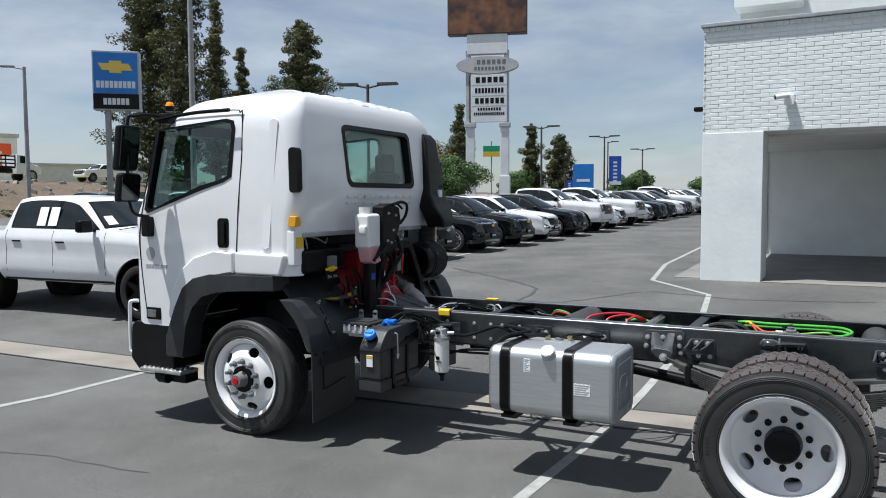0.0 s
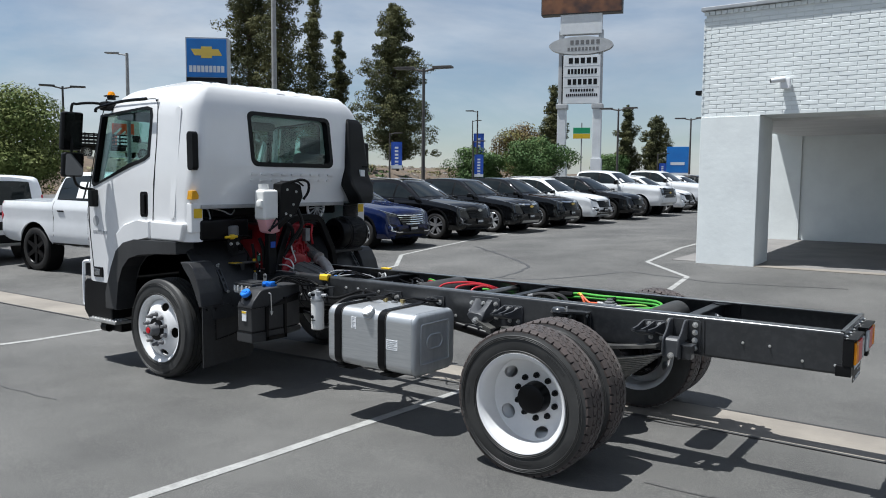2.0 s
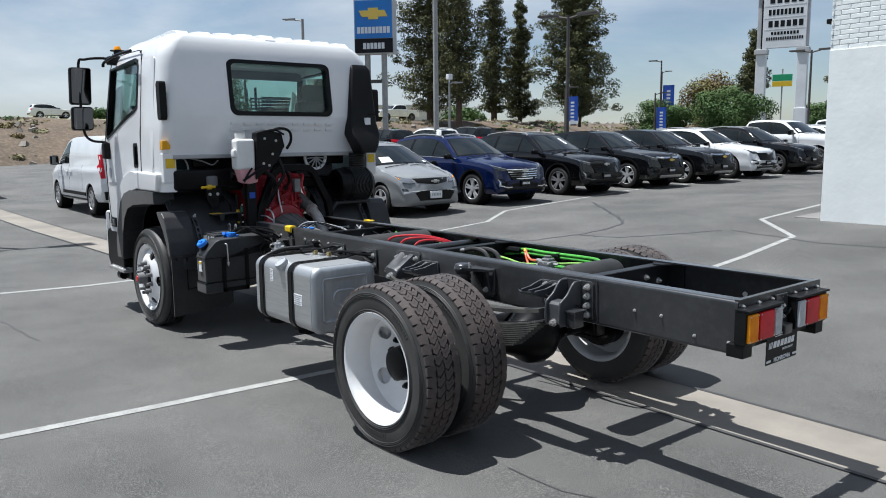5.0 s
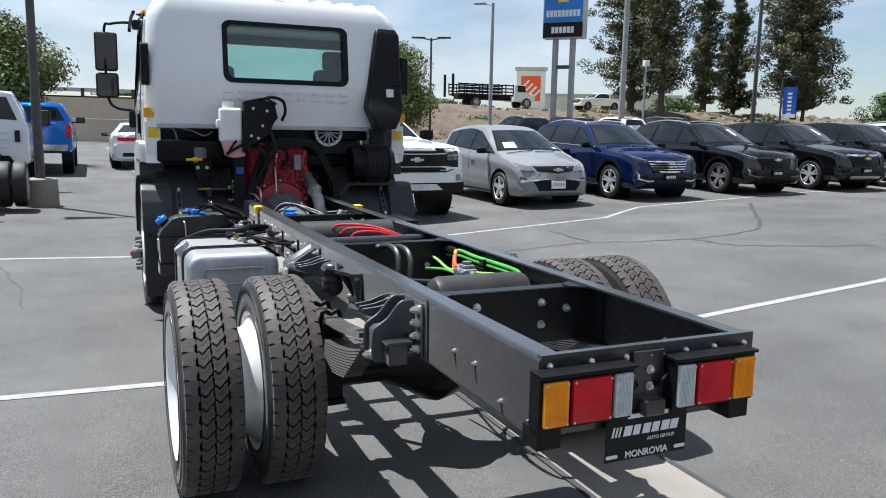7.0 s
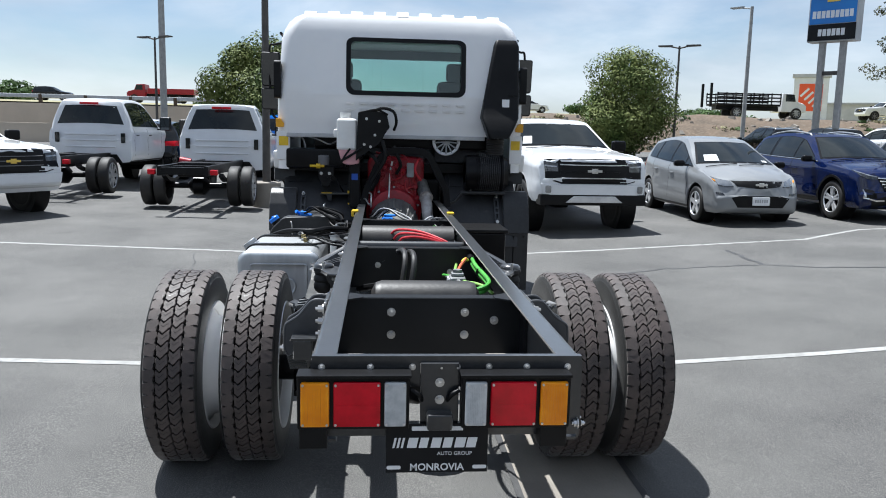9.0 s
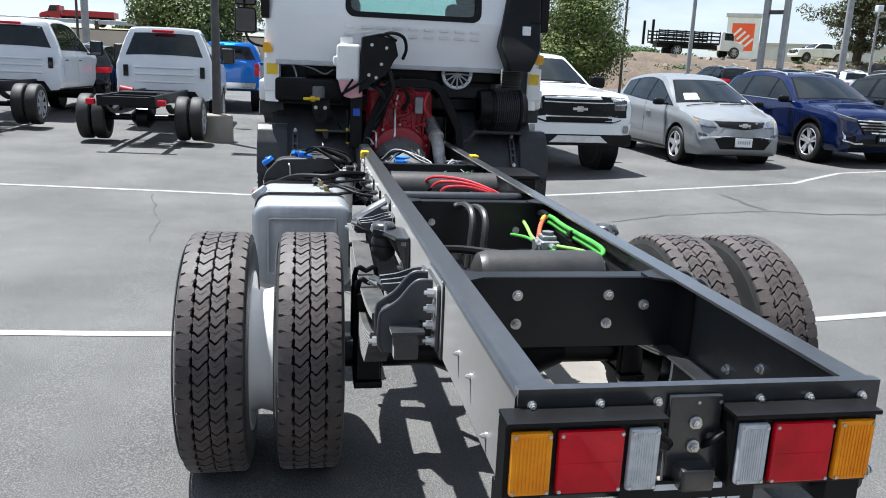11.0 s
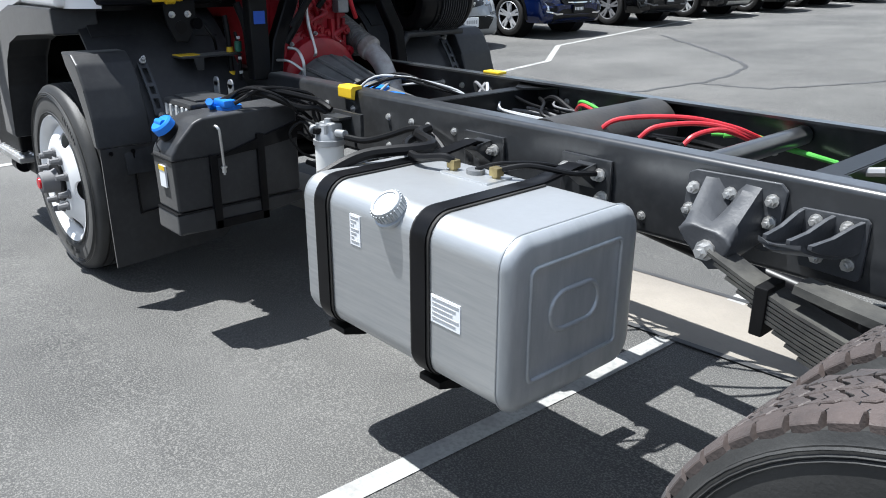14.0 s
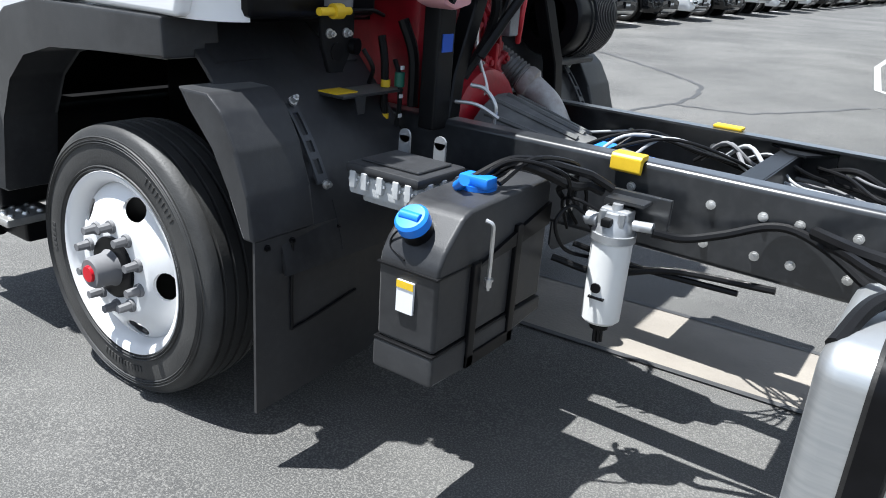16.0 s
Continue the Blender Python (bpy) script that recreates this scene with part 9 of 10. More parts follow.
VAN = dict(wb=3.06, w=0.92, wt=0.76, r=0.33, sweep=(0.18, 0.03, 0.05),
           top=[(0.85, 0.62), (0.84, 0.82), (0.78, 0.94), (0.55, 1.03), (0.2, 1.12), (-0.02, 1.17), (-0.07, 1.19), (-0.75, 1.66), (-1.0, 1.78), (-1.4, 1.835), (-2.5, 1.85), (-3.5, 1.84), (-3.72, 1.80), (-3.78, 1.74), (-3.86, 1.2), (-3.90, 1.0), (-3.91, 0.8)],
           belt=[(0.85, 0.9), (0.2, 1.02), (-0.8, 1.13), (-3.91, 1.14)], plan=[(0.85, 0.6), (0.8, 0.74), (0.65, 0.85), (0.3, 0.905), (-0.3, 0.92), (-3.6, 0.92), (-3.82, 0.9), (-3.91, 0.85)], under=[(0.85, 0.35), (0.5, 0.26), (-3.4, 0.28), (-3.91, 0.36)],
           surround=((-0.35, -1.28),), panes=((-0.37, -1.25),), doors=(-0.3, -1.32, -2.45), handles=(-1.15, -1.5), screen=(-0.07, -0.8), back=(-3.87, -3.78), back_w=0.78, mirror_at=(-0.55, 1.12), mirror=(0.2, 0.24),
           front=(("grille", [(-0.42, 0.62), (0.42, 0.62)], [(-0.46, 0.84), (0.46, 0.84)], "black_plastic", 0.008, False, "black grille"), ("headlight", [(0.48, 0.78), (0.74, 0.8)], [(0.48, 0.9), (0.78, 1.0)], "headlamp", 0.008, True, "clear headlight")),
           tail=(("tail_light", [(0.78, 0.86), (0.885, 0.86)], [(0.80, 1.40), (0.90, 1.40)], "lens_red", 0.010, True, "tall red tail light"), ("rear_bumper", [(-0.82, 0.38), (0.82, 0.38)], [(-0.84, 0.56), (0.84, 0.56)], "black_plastic", 0.03, False, "black rear bumper"), ("handle_strip", [(-0.42, 0.98), (0.42, 0.98)], [(-0.42, 1.04), (0.42, 1.04)], "black_smooth", 0.012, False, "")),
           rim="steel", rim_mat="galvanised", tyre=0.21, sill=0.08)

ROW = "cars parked in the dealer's row"
lifted = put(vehicle("pickup", "white lifted crew-cab pickup with black grille and wheels", "pickup truck", "car_white", PICKUP, ROW), -9.9, 9.47, 4.5)
put(vehicle("hatchback", "silver-grey electric hatchback with dark lower grille", "car", "car_silver", HATCH, ROW), -10.35, 12.78)
put(vehicle("suv", "dark blue SUV with chrome bar grille and roof rails", "suv", "car_blue", dict(SUV, bars=tuple((0.605 + 0.052 * k, 0.39 + 0.03 * k, 0.010, "chrome") for k in range(5)), rails="steel", belt_trim="chrome", papers=()), ROW), -10.47, 15.58)
black_suv = put(vehicle("suv", "glossy black SUV with dark wheels and a price sheet", "suv", "car_black", dict(SUV, rim_mat="trim_grey", rails="steel", front=suv_front("black_plastic", "headlamp", "trim_grey")), ROW), -10.55, 18.72)
BLAZER = tuple(p for p in suv_front("black_plastic", "headlamp", "black_smooth") if p[0] != "lip_trim") + (("skid_strip", [(-0.5, 0.30), (0.5, 0.30)], [(-0.52, 0.37), (0.52, 0.37)], "steel", 0.016, False, "pale lower bumper strip"), ("brow_trim", [(0.05, 0.845), (0.3, 0.83), (0.55, 0.855)], [(0.05, 0.875), (0.3, 0.875), (0.55, 0.885)], "chrome", 0.02, True, "bright upper grille trim"))
dark_suv = put(vehicle("suv", "charcoal SUV with bright wheels and a pale bumper strip", "suv", "car_charcoal", dict(SUV, front=BLAZER, rails=None, emblem=(0.79, 1.0, "sign_gold"), rim="split"), ROW), -10.5, 21.6)
white_suv = put(vehicle("suv", "white SUV with black grille and silver roof rails", "suv", "car_white", dict(SUV, rails="steel", rim="five", arch=None), ROW), -10.3, 26.7)
LOWER = dict(PICKUP, r=0.41, top=[(x, z - 0.08) for x, z in PICKUP["top"]], belt=[(x, z - 0.08) for x, z in PICKUP["belt"]], under=[(x, z - 0.1) for x, z in PICKUP["under"]], mirror_at=(-0.95, 1.30), bed=(-3.18, -4.74, 0.8), rim_mat="trim_grey",
             front=tuple((nm, [(y, z - 0.09) for y, z in lo], [(y, z - 0.09) for y, z in hi], mt, lf, bo, tx) for nm, lo, hi, mt, lf, bo, tx in PICKUP["front"]), bars=((1.06, 0.57, 0.006, "trim_grey"), (0.98, 0.56, 0.006, "trim_grey"), (0.9, 0.56, 0.006, "trim_grey")), emblem=(0.98, 1.15, "sign_gold"))
white_pickup = put(vehicle("pickup", "white crew-cab pickup with black mesh grille", "pickup truck", "car_white", LOWER, ROW), -10.1, 32.6)
sand_suv = put(vehicle("suv", "sand-coloured metallic SUV with black grille", "suv", "car_sand", dict(SUV, rim="five"), ROW), -9.5, 56.2)
rngv = random.Random(17)
for src, y in ((dark_suv, 24.15), (black_suv, 29.6), (white_suv, 35.5), (white_pickup, 38.4), (white_suv, 41.2), (black_suv, 43.8), (dark_suv, 46.4), (white_suv, 48.9), (black_suv, 51.3), (white_pickup, 53.7), (white_suv, 58.7), (dark_suv, 61), (white_suv, 63.2), (black_suv, 66)):
    copy_thing(src, spot(-10.4 + 0.02 * (y - 22) + rngv.uniform(-0.1, 0.1), y, rngv.uniform(-1, 1)))
bm = bmesh.new()
box(bm, (0.75, -0.93, 0.5), (1.03, 0.93, 0.69), 0.03)
part("lower_bumper", bm, "black_plastic", lifted, "black lower bumper").location = (0, 0, 0)
bm = bmesh.new()
prism(bm, [(-0.5, 0.55), (0.5, 0.55), (0.36, 0.66), (-0.36, 0.66)], "x", 1.0, 1.055, 0.01)
part("skid_plate", bm, "wheel_silver", lifted, "silver skid plate").location = (0, 0, 0)
for s in (-1, 1):
    bm = bmesh.new()
    prism(bm, rounded(s * 0.80 - 0.045, s * 0.80 + 0.045, 0.71, 0.83, 0.02), "x", 0.95, 1.045, 0.005)
    part("fog_lamp", bm, "headlamp", lifted, "small fog lamp").location = (0, 0, 0)
for x0 in (0.0, 0.26):
    bm = bmesh.new()
    q = [(-1.95 - x0 - 0.06, -0.935, 1.47), (-1.75 - x0 - 0.06, -0.935, 1.47), (-1.75 - x0 - 0.06, -0.83, 1.78), (-1.95 - x0 - 0.06, -0.83, 1.78)]
    slab(bm, q, (0, -1, 0.3), 0.004, 0.016)
    part("price_sheet", bm, "paper", lifted, "white price sheet behind the glass").location = (0, 0, 0)
# second row, tails towards the first
for src, y in ((black_suv, 24.2), (dark_suv, 27.0), (white_suv, 30.0), (black_suv, 33)):
    copy_thing(src, spot(-33.0 + rngv.uniform(-0.2, 0.2), y, 180 + rngv.uniform(-1, 1)))

# delivery van, seen from behind
van = vehicle("van", "small white panel van with dark rear windows", "van", "car_white", VAN)
bm = bmesh.new()
box(bm, (-3.925, -0.26, 0.66), (-3.90, 0.26, 0.84), 0.006)
part("rear_plate", bm, "sign_black", van, "dark plate recess")
bm = bmesh.new()
tube(bm, [(-3.9, 0.0, 0.6), (-3.905, 0, 1.1), (-3.895, 0, 1.2)], 0.006, 5, 1, False)
part("door_gap", bm, "black_smooth", van)
bm = bmesh.new()
box(bm, (-2.7, 0.915, 0.42), (-0.7, 0.935, 0.5), 0.006)
part("rub_strip", bm, "black_plastic", van)
put(van, -18.9, 8.4, 180)


# chassis-cab pickups
def chassis(root, wb, x_cab, tail):
    """Bare frame with dual rear wheels behind a cab."""
    for s in (-1, 1):
        bm = bmesh.new()
        box(bm, (tail, s * 0.43 - 0.04, 0.68), (x_cab + 0.3, s * 0.43 + 0.04, 0.86), 0.006)
        part("frame_rail", bm, "black_plastic", root, "black frame rail")
        for yy in (0.72, 0.98):
            car_wheel(root, -wb, s * yy, 0.41, 0.21, "steel", "galvanised")
        bm = bmesh.new()
        box(bm, (tail - 0.02, min(s * 0.5, s * 0.64), 0.70), (tail + 0.1, max(s * 0.5, s * 0.64), 0.8), 0.02)
        part("tail_light", bm, "lens_red", root, "red tail light")
        bm = bmesh.new()
        pts = [(-wb - 0.6 + 1.2 * k / 8, s * 0.55, 0.52 + 0.14 * (abs(k - 4) / 4) ** 2) for k in range(9)]
        ribbon(bm, pts, 0.09, 0.07)
        part("leaf_spring", bm, "black_smooth", root)
    for x in (tail + 0.06, -wb - 0.55, -wb + 0.6, x_cab - 0.25):
        bm = bmesh.new()
        box(bm, (x - 0.05, -0.43, 0.7), (x + 0.05, 0.43, 0.84), 0.01)
        part("crossmember", bm, "black_plastic", root)
    bm = bmesh.new()
    cyl(bm, (-wb, -0.9, 0.41), (-wb, 0.9, 0.41), 0.06, n=12)
    lathe(bm, [(-0.2, 0.08), (-0.1, 0.2), (0.1, 0.2), (0.2, 0.08)], (-wb, 0, 0.41), (0, 1, 0), 16)
    part("rear_axle", bm, "black_smooth", root, "black rear axle")
    bm = bmesh.new()
    box(bm, (-wb - 0.45, -0.34, 0.60), (-wb - 0.1, 0.34, 0.9), 0.04)
    box(bm, (-wb + 0.3, -0.3, 0.62), (x_cab - 0.4, 0.2, 0.82), 0.03)
    part("fuel_tank", bm, "black_plastic", root, "black tank between the rails")
    bm = bmesh.new()
    cyl(bm, (-wb + 0.12, 0.2, 0.86), (-wb + 0.12, 0.42, 0.9), 0.09, n=12)
    part("air_canister", bm, "engine_red", root, "red canister")
    bm = bmesh.new()
    box(bm, (x_cab - 0.012, -0.22, 2.02), (x_cab + 0.03, 0.22, 2.075), 0.01)
    part("roof_brake_lamp", bm, "lens_red", root, "red high brake lamp")
    for s in (-1, 1):
        bm = bmesh.new()
        box(bm, (x_cab - 0.03, s * 0.78 - 0.05, 1.1), (x_cab + 0.02, s * 0.78 + 0.05, 1.34), 0.01)
        part("cab_vent", bm, "glass_dark", root, "dark vent in the cab's back")
    for z in (1.0, 1.16, 1.3):
        bm = bmesh.new()
        box(bm, (x_cab - 0.018, -0.6, z - 0.02), (x_cab + 0.01, 0.6, z + 0.02), 0.012)
        part("panel_stamp", bm, "car_white", root)
    bm = bmesh.new()
    prism(bm, [(-0.75, 0.62), (-0.62, 0.82), (0.62, 0.82), (0.75, 0.62)], "x", x_cab - 0.03, x_cab - 0.005)
    part("back_panel", bm, "black_plastic", root)


reg = vehicle("chassis_cab", "white regular-cab truck with a bare black frame and dual rear wheels", "truck", "car_white", CHASSIS_CAB)
chassis(reg, 4.6, -2.25, -6.0)
put(reg, -17.0, 2.3, 180)
crew = vehicle("chassis_cab", "white crew-cab truck with a bare black frame and dual rear wheels", "truck", "car_white", CREW_CAB)
chassis(crew, 4.9, -3.15, -6.2)
put(crew, -19.1, -1.1, 180)
near_pickup = copy_thing(white_pickup, spot(-10.6, -1.1, 55))
near_pickup["label"] = "white pickup with black mesh grille parked at an angle"
copy_thing(white_pickup, spot(-15.5, -5.2, 52))
put(vehicle("pickup", "bright blue crew-cab pickup seen from its tailgate", "pickup truck", "car_bright_blue", dict(PICKUP), ""), -25.3, 2.95, 180)
put(vehicle("coupe", "white two-door coupe with black wheels", "car", "car_white", COUPE), -27.2, 5.9, 180)
copy_thing(white_suv, spot(-30, -3.0, 180))
copy_thing(dark_suv, spot(-22.5, -0.6, 180))

# vehicles up on the freeway
def up(x, y, z, yaw):
    return Matrix.Translation(V(x, y, z)) @ Matrix.Rotation(radians(yaw), 4, "Z")


for src, x, y, z, yaw in ((dark_suv, -95, -32.0, 4.76, 90), (white_pickup, -72, 55.5, 4.15, -90), (black_suv, -95, 37.5, 4.76, 90), (white_suv, -95, 26.5, 4.76, 90)):
    copy_thing(src, up(x, y, z, yaw))


def hauler(label, x, y, z, yaw, bed_mat, cab_mat, stakes):
    root = thing("flatbed_truck", label, "truck")
    bm = bmesh.new()
    prism(bm, [(1.0, 0.6), (1.0, 1.15), (0.75, 1.35), (0.05, 1.45), (-0.15, 2.15), (-1.15, 2.2), (-1.25, 0.6)], "y", -1.0, 1.0, 0.06)
    part("cab", bm, cab_mat, root)
    bm = bmesh.new()
    prism(bm, [(0.0, 1.5), (-0.15, 2.08), (-0.9, 2.1), (-0.9, 1.5)], "y", -1.012, 1.012)
    part("side_window", bm, "glass_dark", root)
    bm = bmesh.new()
    box(bm, (-7.0, -1.15, 1.05), (-1.4, 1.15, 1.22), 0.02)
    part("bed", bm, bed_mat, root)
    bm = bmesh.new()
    box(bm, (-6.8, -0.45, 0.7), (-1.2, 0.45, 1.05))
    part("frame", bm, "black_plastic", root)
    if stakes:
        for s in (-1.1, 1.1):
            for z2 in (1.45, 1.75, 2.05):
                bm = bmesh.new()
                box(bm, (-7.0, s - 0.02, z2 - 0.06), (-1.4, s + 0.02, z2 + 0.06))
                part("stake_board", bm, bed_mat, root)
            for k in range(8):
                bm = bmesh.new()
                xx = -7.0 + k * 0.8
                box(bm, (xx - 0.04, s - 0.04, 1.2), (xx + 0.04, s + 0.04, 2.15))
                part("stake", bm, bed_mat, root)
        for s in (-0.9, 0.9):
            bm = bmesh.new()
            box(bm, (-7.6, s - 0.06, 0.9), (-7.4, s + 0.06, 2.9))
            part("mast", bm, "black_plastic", root)
    else:
        bm = bmesh.new()
        box(bm, (-7.0, -1.15, 1.2), (-1.5, 1.15, 1.7), 0.03)
        part("bed_side", bm, bed_mat, root)
    for xx in (0.1, -5.2):
        for s in (-0.95, 0.95):
            car_wheel(root, xx, s, 0.48, 0.26, "steel", "galvanised")
    root.matrix_world = up(x, y, z, yaw)


hauler("black flatbed stake truck with a white cab on the freeway", -62, 41.6, 3.72, 90, "black_plastic", "car_white", True)
hauler("dark red flatbed truck on the freeway", -95, -23.5, 4.76, -90, "engine_red", "engine_red", False)

# ---- trees ----
def leaf_cloud(name, root, mat, blobs, size, seed, droop=0.0):
    """Many small leaf quads spread on the outer part of uneven clumps (centre, radii, count)."""
    rg = np.random.default_rng(seed)
    vs, fs = [], []
    for (cx, cy, cz), (rx, ry, rz), n in blobs:
        d = rg.normal(size=(n, 3))
        d /= np.linalg.norm(d, axis=1)[:, None]
        rad = rg.uniform(0.45, 1.08, n) ** 0.6
        p = d * rad[:, None] * np.array([rx, ry, rz]) + np.array([cx, cy, cz])
        out = d + rg.normal(scale=0.38, size=(n, 3)) + np.array([0, 0, 0.15])
        out /= np.linalg.norm(out, axis=1)[:, None] + 1e-9
        a = np.cross(out, rg.normal(size=(n, 3)))
        a /= np.linalg.norm(a, axis=1)[:, None] + 1e-9
        b = np.cross(out, a)
        s = size * rg.uniform(0.6, 1.3, n)[:, None]
        a, b = a * s, b * s * 0.48
        k0 = len(vs) * 1
        q = np.stack([p - a, p + b, p + a, p - b], axis=1).reshape(-1, 3)
        vs.append((k0, q))
    allv = np.concatenate([q for _, q in vs])
    n = len(allv) // 4
    me = bpy.data.meshes.new(name)
    me.from_pydata(allv.tolist(), [], [(4 * k, 4 * k + 1, 4 * k + 2, 4 * k + 3) for k in range(n)])
    me.materials.append(M[mat])
    ob = part(name, me, mat, root)
    return ob


def limb(bm, a, b, r0, r1, rg, bend=0.15):
    a, b = Vector(a), Vector(b)
    m = (a + b) / 2 + Vector((rg.uniform(-1, 1), rg.uniform(-1, 1), rg.uniform(-0.3, 0.6))) * (b - a).length * bend
    pts = smooth_path([a, m, b], 4)
    for k, (p, q) in enumerate(zip(pts, pts[1:])):
        t0, t1 = k / (len(pts) - 1), (k + 1) / (len(pts) - 1)
        cyl(bm, p, q, r0 + (r1 - r0) * t0, r0 + (r1 - r0) * t1, 7)


def round_tree(name, label, x, y, top, width, trunk_h, mat, seed, size=0.13, count=9000, base=None, clumps=34, low=0.25):
    rg = random.Random(seed)
    z0 = ground_z(x, y) if base is None else base
    root = thing(name, label, "tree", (x, y, z0))
    h = top - z0
    bm = bmesh.new()
    limb(bm, (x, y, z0 - 0.1), (x + 0.1, y, z0 + trunk_h), 0.028 * h, 0.02 * h, rg, 0.03)
    for k in range(7):
        a = 2 * math.pi * k / 7 + rg.uniform(-0.3, 0.3)
        limb(bm, (x + 0.1, y, z0 + trunk_h * rg.uniform(0.7, 1.0)), (x + math.cos(a) * width * 0.32, y + math.sin(a) * width * 0.32, z0 + trunk_h + (h - trunk_h) * rg.uniform(0.3, 0.75)), 0.014 * h, 0.005 * h, rg)
    part("trunk", bm, "bark", root)
    blobs = []
    cz, rz = z0 + h * (1 + low) / 2, h * (1 - low) / 2
    for k in range(clumps):
        u = rg.uniform(-1, 1)
        a = rg.uniform(0, 2 * math.pi)
        rr = math.sqrt(max(0.0, 1 - abs(u) ** 2.2)) * rg.uniform(0.55, 0.86)
        c = rg.uniform(0.16, 0.27)
        blobs.append(((x + math.cos(a) * rr * width / 2, y + math.sin(a) * rr * width / 2, cz + u * rz * 0.82), (width * c, width * c, rz * 2 * c * 0.8), count // clumps))
    blobs.append(((x, y, cz), (width * 0.36, width * 0.36, rz * 0.75), count // 6))
    leaf_cloud("crown", root, mat, blobs, size, seed)
    return root


def conifer(name, label, x, y, top, width, seed, base=None, bare=0.15, mat="pine", size=0.2, count=9000, ragged=0.35, taper=0.75):
    """A tall dark pine or cypress: tiers of ragged clumps round a straight trunk."""
    rg = random.Random(seed)
    z0 = ground_z(x, y) if base is None else base
    root = thing(name, label, "tree", (x, y, z0))
    h = top - z0
    bm = bmesh.new()
    n = 8
    for k in range(n):
        cyl(bm, (x + 0.1 * math.sin(k), y, z0 - 0.2 + h * 0.97 * k / n), (x + 0.1 * math.sin(k + 1), y, z0 - 0.2 + h * 0.97 * (k + 1) / n), 0.016 * h * (1 - k / n) + 0.03, 0.016 * h * (1 - (k + 1) / n) + 0.03, 8)
    blobs = []
    tiers = int(h / 0.62)
    for k in range(tiers):
        f = bare + (1 - bare) * (k + 0.5) / tiers
        z = z0 + h * f
        g = (f - bare) / (1 - bare)
        env = width / 2 * min(1.0, g / 0.1 + 0.55) * (1 - taper * g ** 1.3)
        swell = 1 + 0.28 * math.sin(k * 0.9 + seed) * ragged
        turn = rg.uniform(0, 2 * math.pi)
        many = 6 if env > 2.2 else 4 if env > 0.9 else 2
        for j in range(many):
            if rg.random() < 0.12:
                continue
            a = turn + 2 * math.pi * j / many + rg.uniform(-0.4, 0.4)
            e = env * swell * rg.uniform(1 - ragged, 1 + ragged * 0.35)
            lift = rg.uniform(0.1, 0.35) * e
            limb(bm, (x, y, z - 0.2), (x + math.cos(a) * e * 0.85, y + math.sin(a) * e * 0.85, z + lift), 0.05, 0.015, rg, 0.06)
            for q in ((0.35, 0.68, 0.95) if e > 1.2 else (0.45, 0.85)):
                c = rg.uniform(0.42, 0.78) * (0.75 + 0.12 * min(e, 3.5))
                blobs.append(((x + math.cos(a) * e * q + rg.uniform(-0.2, 0.2), y + math.sin(a) * e * q + rg.uniform(-0.2, 0.2), z + lift * q + rg.uniform(-0.15, 0.2)), (c, c, c * rg.uniform(0.6, 0.85)), 1))
        blobs.append(((x, y, z), (env * 0.45 + 0.15, env * 0.45 + 0.15, 0.5), 1))
    blobs.append(((x, y, z0 + h * 0.985), (0.25, 0.25, 0.6), 1))
    part("trunk", bm, "bark", root)
    per = max(12, count // len(blobs))
    leaf_cloud("crown", root, mat, [(c, r, per) for c, r, _ in blobs], size, seed)
    return root


round_tree("leafy_tree", "round green leafy tree with pale new growth", -36.5, 19.1, 6.05, 5.0, 0.8, "leaf", 3, 0.085, 30000, low=0.05)
round_tree("leafy_tree", "round green leafy tree behind the parked trucks", -25.5, 1.6, 4.9, 3.9, 0.8, "leaf", 4, 0.07, 26000, low=0.12)
PINES = "dark conifers beyond the car park"
for x, y, top, width, seed, bare, rag, tp in ((-55.4, 49.4, 24, 7.6, 11, 0.06, 0.5, 0.5), (-50.5, 48.8, 20.5, 5.6, 12, 0.1, 0.5, 0.5), (-57.4, 59.7, 23, 3.5, 13, 0.07, 0.55, 0.7), (-58.3, 64.5, 18.2, 3.8, 14, 0.06, 0.55, 0.8), (-47.0, 60.5, 19.0, 9.0, 15, 0.05, 0.45, 0.8), (-53.5, 69, 13.0, 3.6, 16, 0.1, 0.5, 0.85), (-42.8, 85.9, 13.5, 4.6, 17, 0.05, 0.4, 0.85), (-36.2, 93.2, 11.3, 3.6, 18, 0.05, 0.4, 0.8), (-32.9, 94.4, 9.9, 5.2, 19, 0.05, 0.4, 0.7)):
    t = conifer("conifer", "tall dark green conifer with ragged branches", x, y, top, width, seed, 3.3 if x < -45 else None, bare, "pine", 0.12, 44000 if width > 7 else 24000, rag, tp)
    t["group"] = PINES
for x, y, top, width, mat, seed, label in ((-39.2, 71.8, 7.8, 6.0, "leaf_rust", 21, "broad tree with rust-tinted leaves"), (-33.6, 65.9, 6.4, 6.4, "leaf_dark", 22, "dense dark green bushy tree"), (-36.8, 90, 5.4, 4.6, "leaf_dark", 23, "dense dark green bushy tree"), (-25.6, 96.6, 5.0, 3.4, "leaf_dark", 24, "dense dark green bushy tree"), (-39.7, 64.3, 5.2, 5.8, "leaf_dark", 26, "broad green shrub with dense leaves"), (-23.0, 97.3, 5.5, 3.8, "leaf_dark", 28, "dense dark green bushy tree"), (-15.5, 100, 4.6, 5.0, "leaf_dark", 29, "dense dark green bushy tree")):
    round_tree("bushy_tree", label, x, y, top, width, 0.8, mat, seed, 0.12, 11000, None, 34, 0.08)
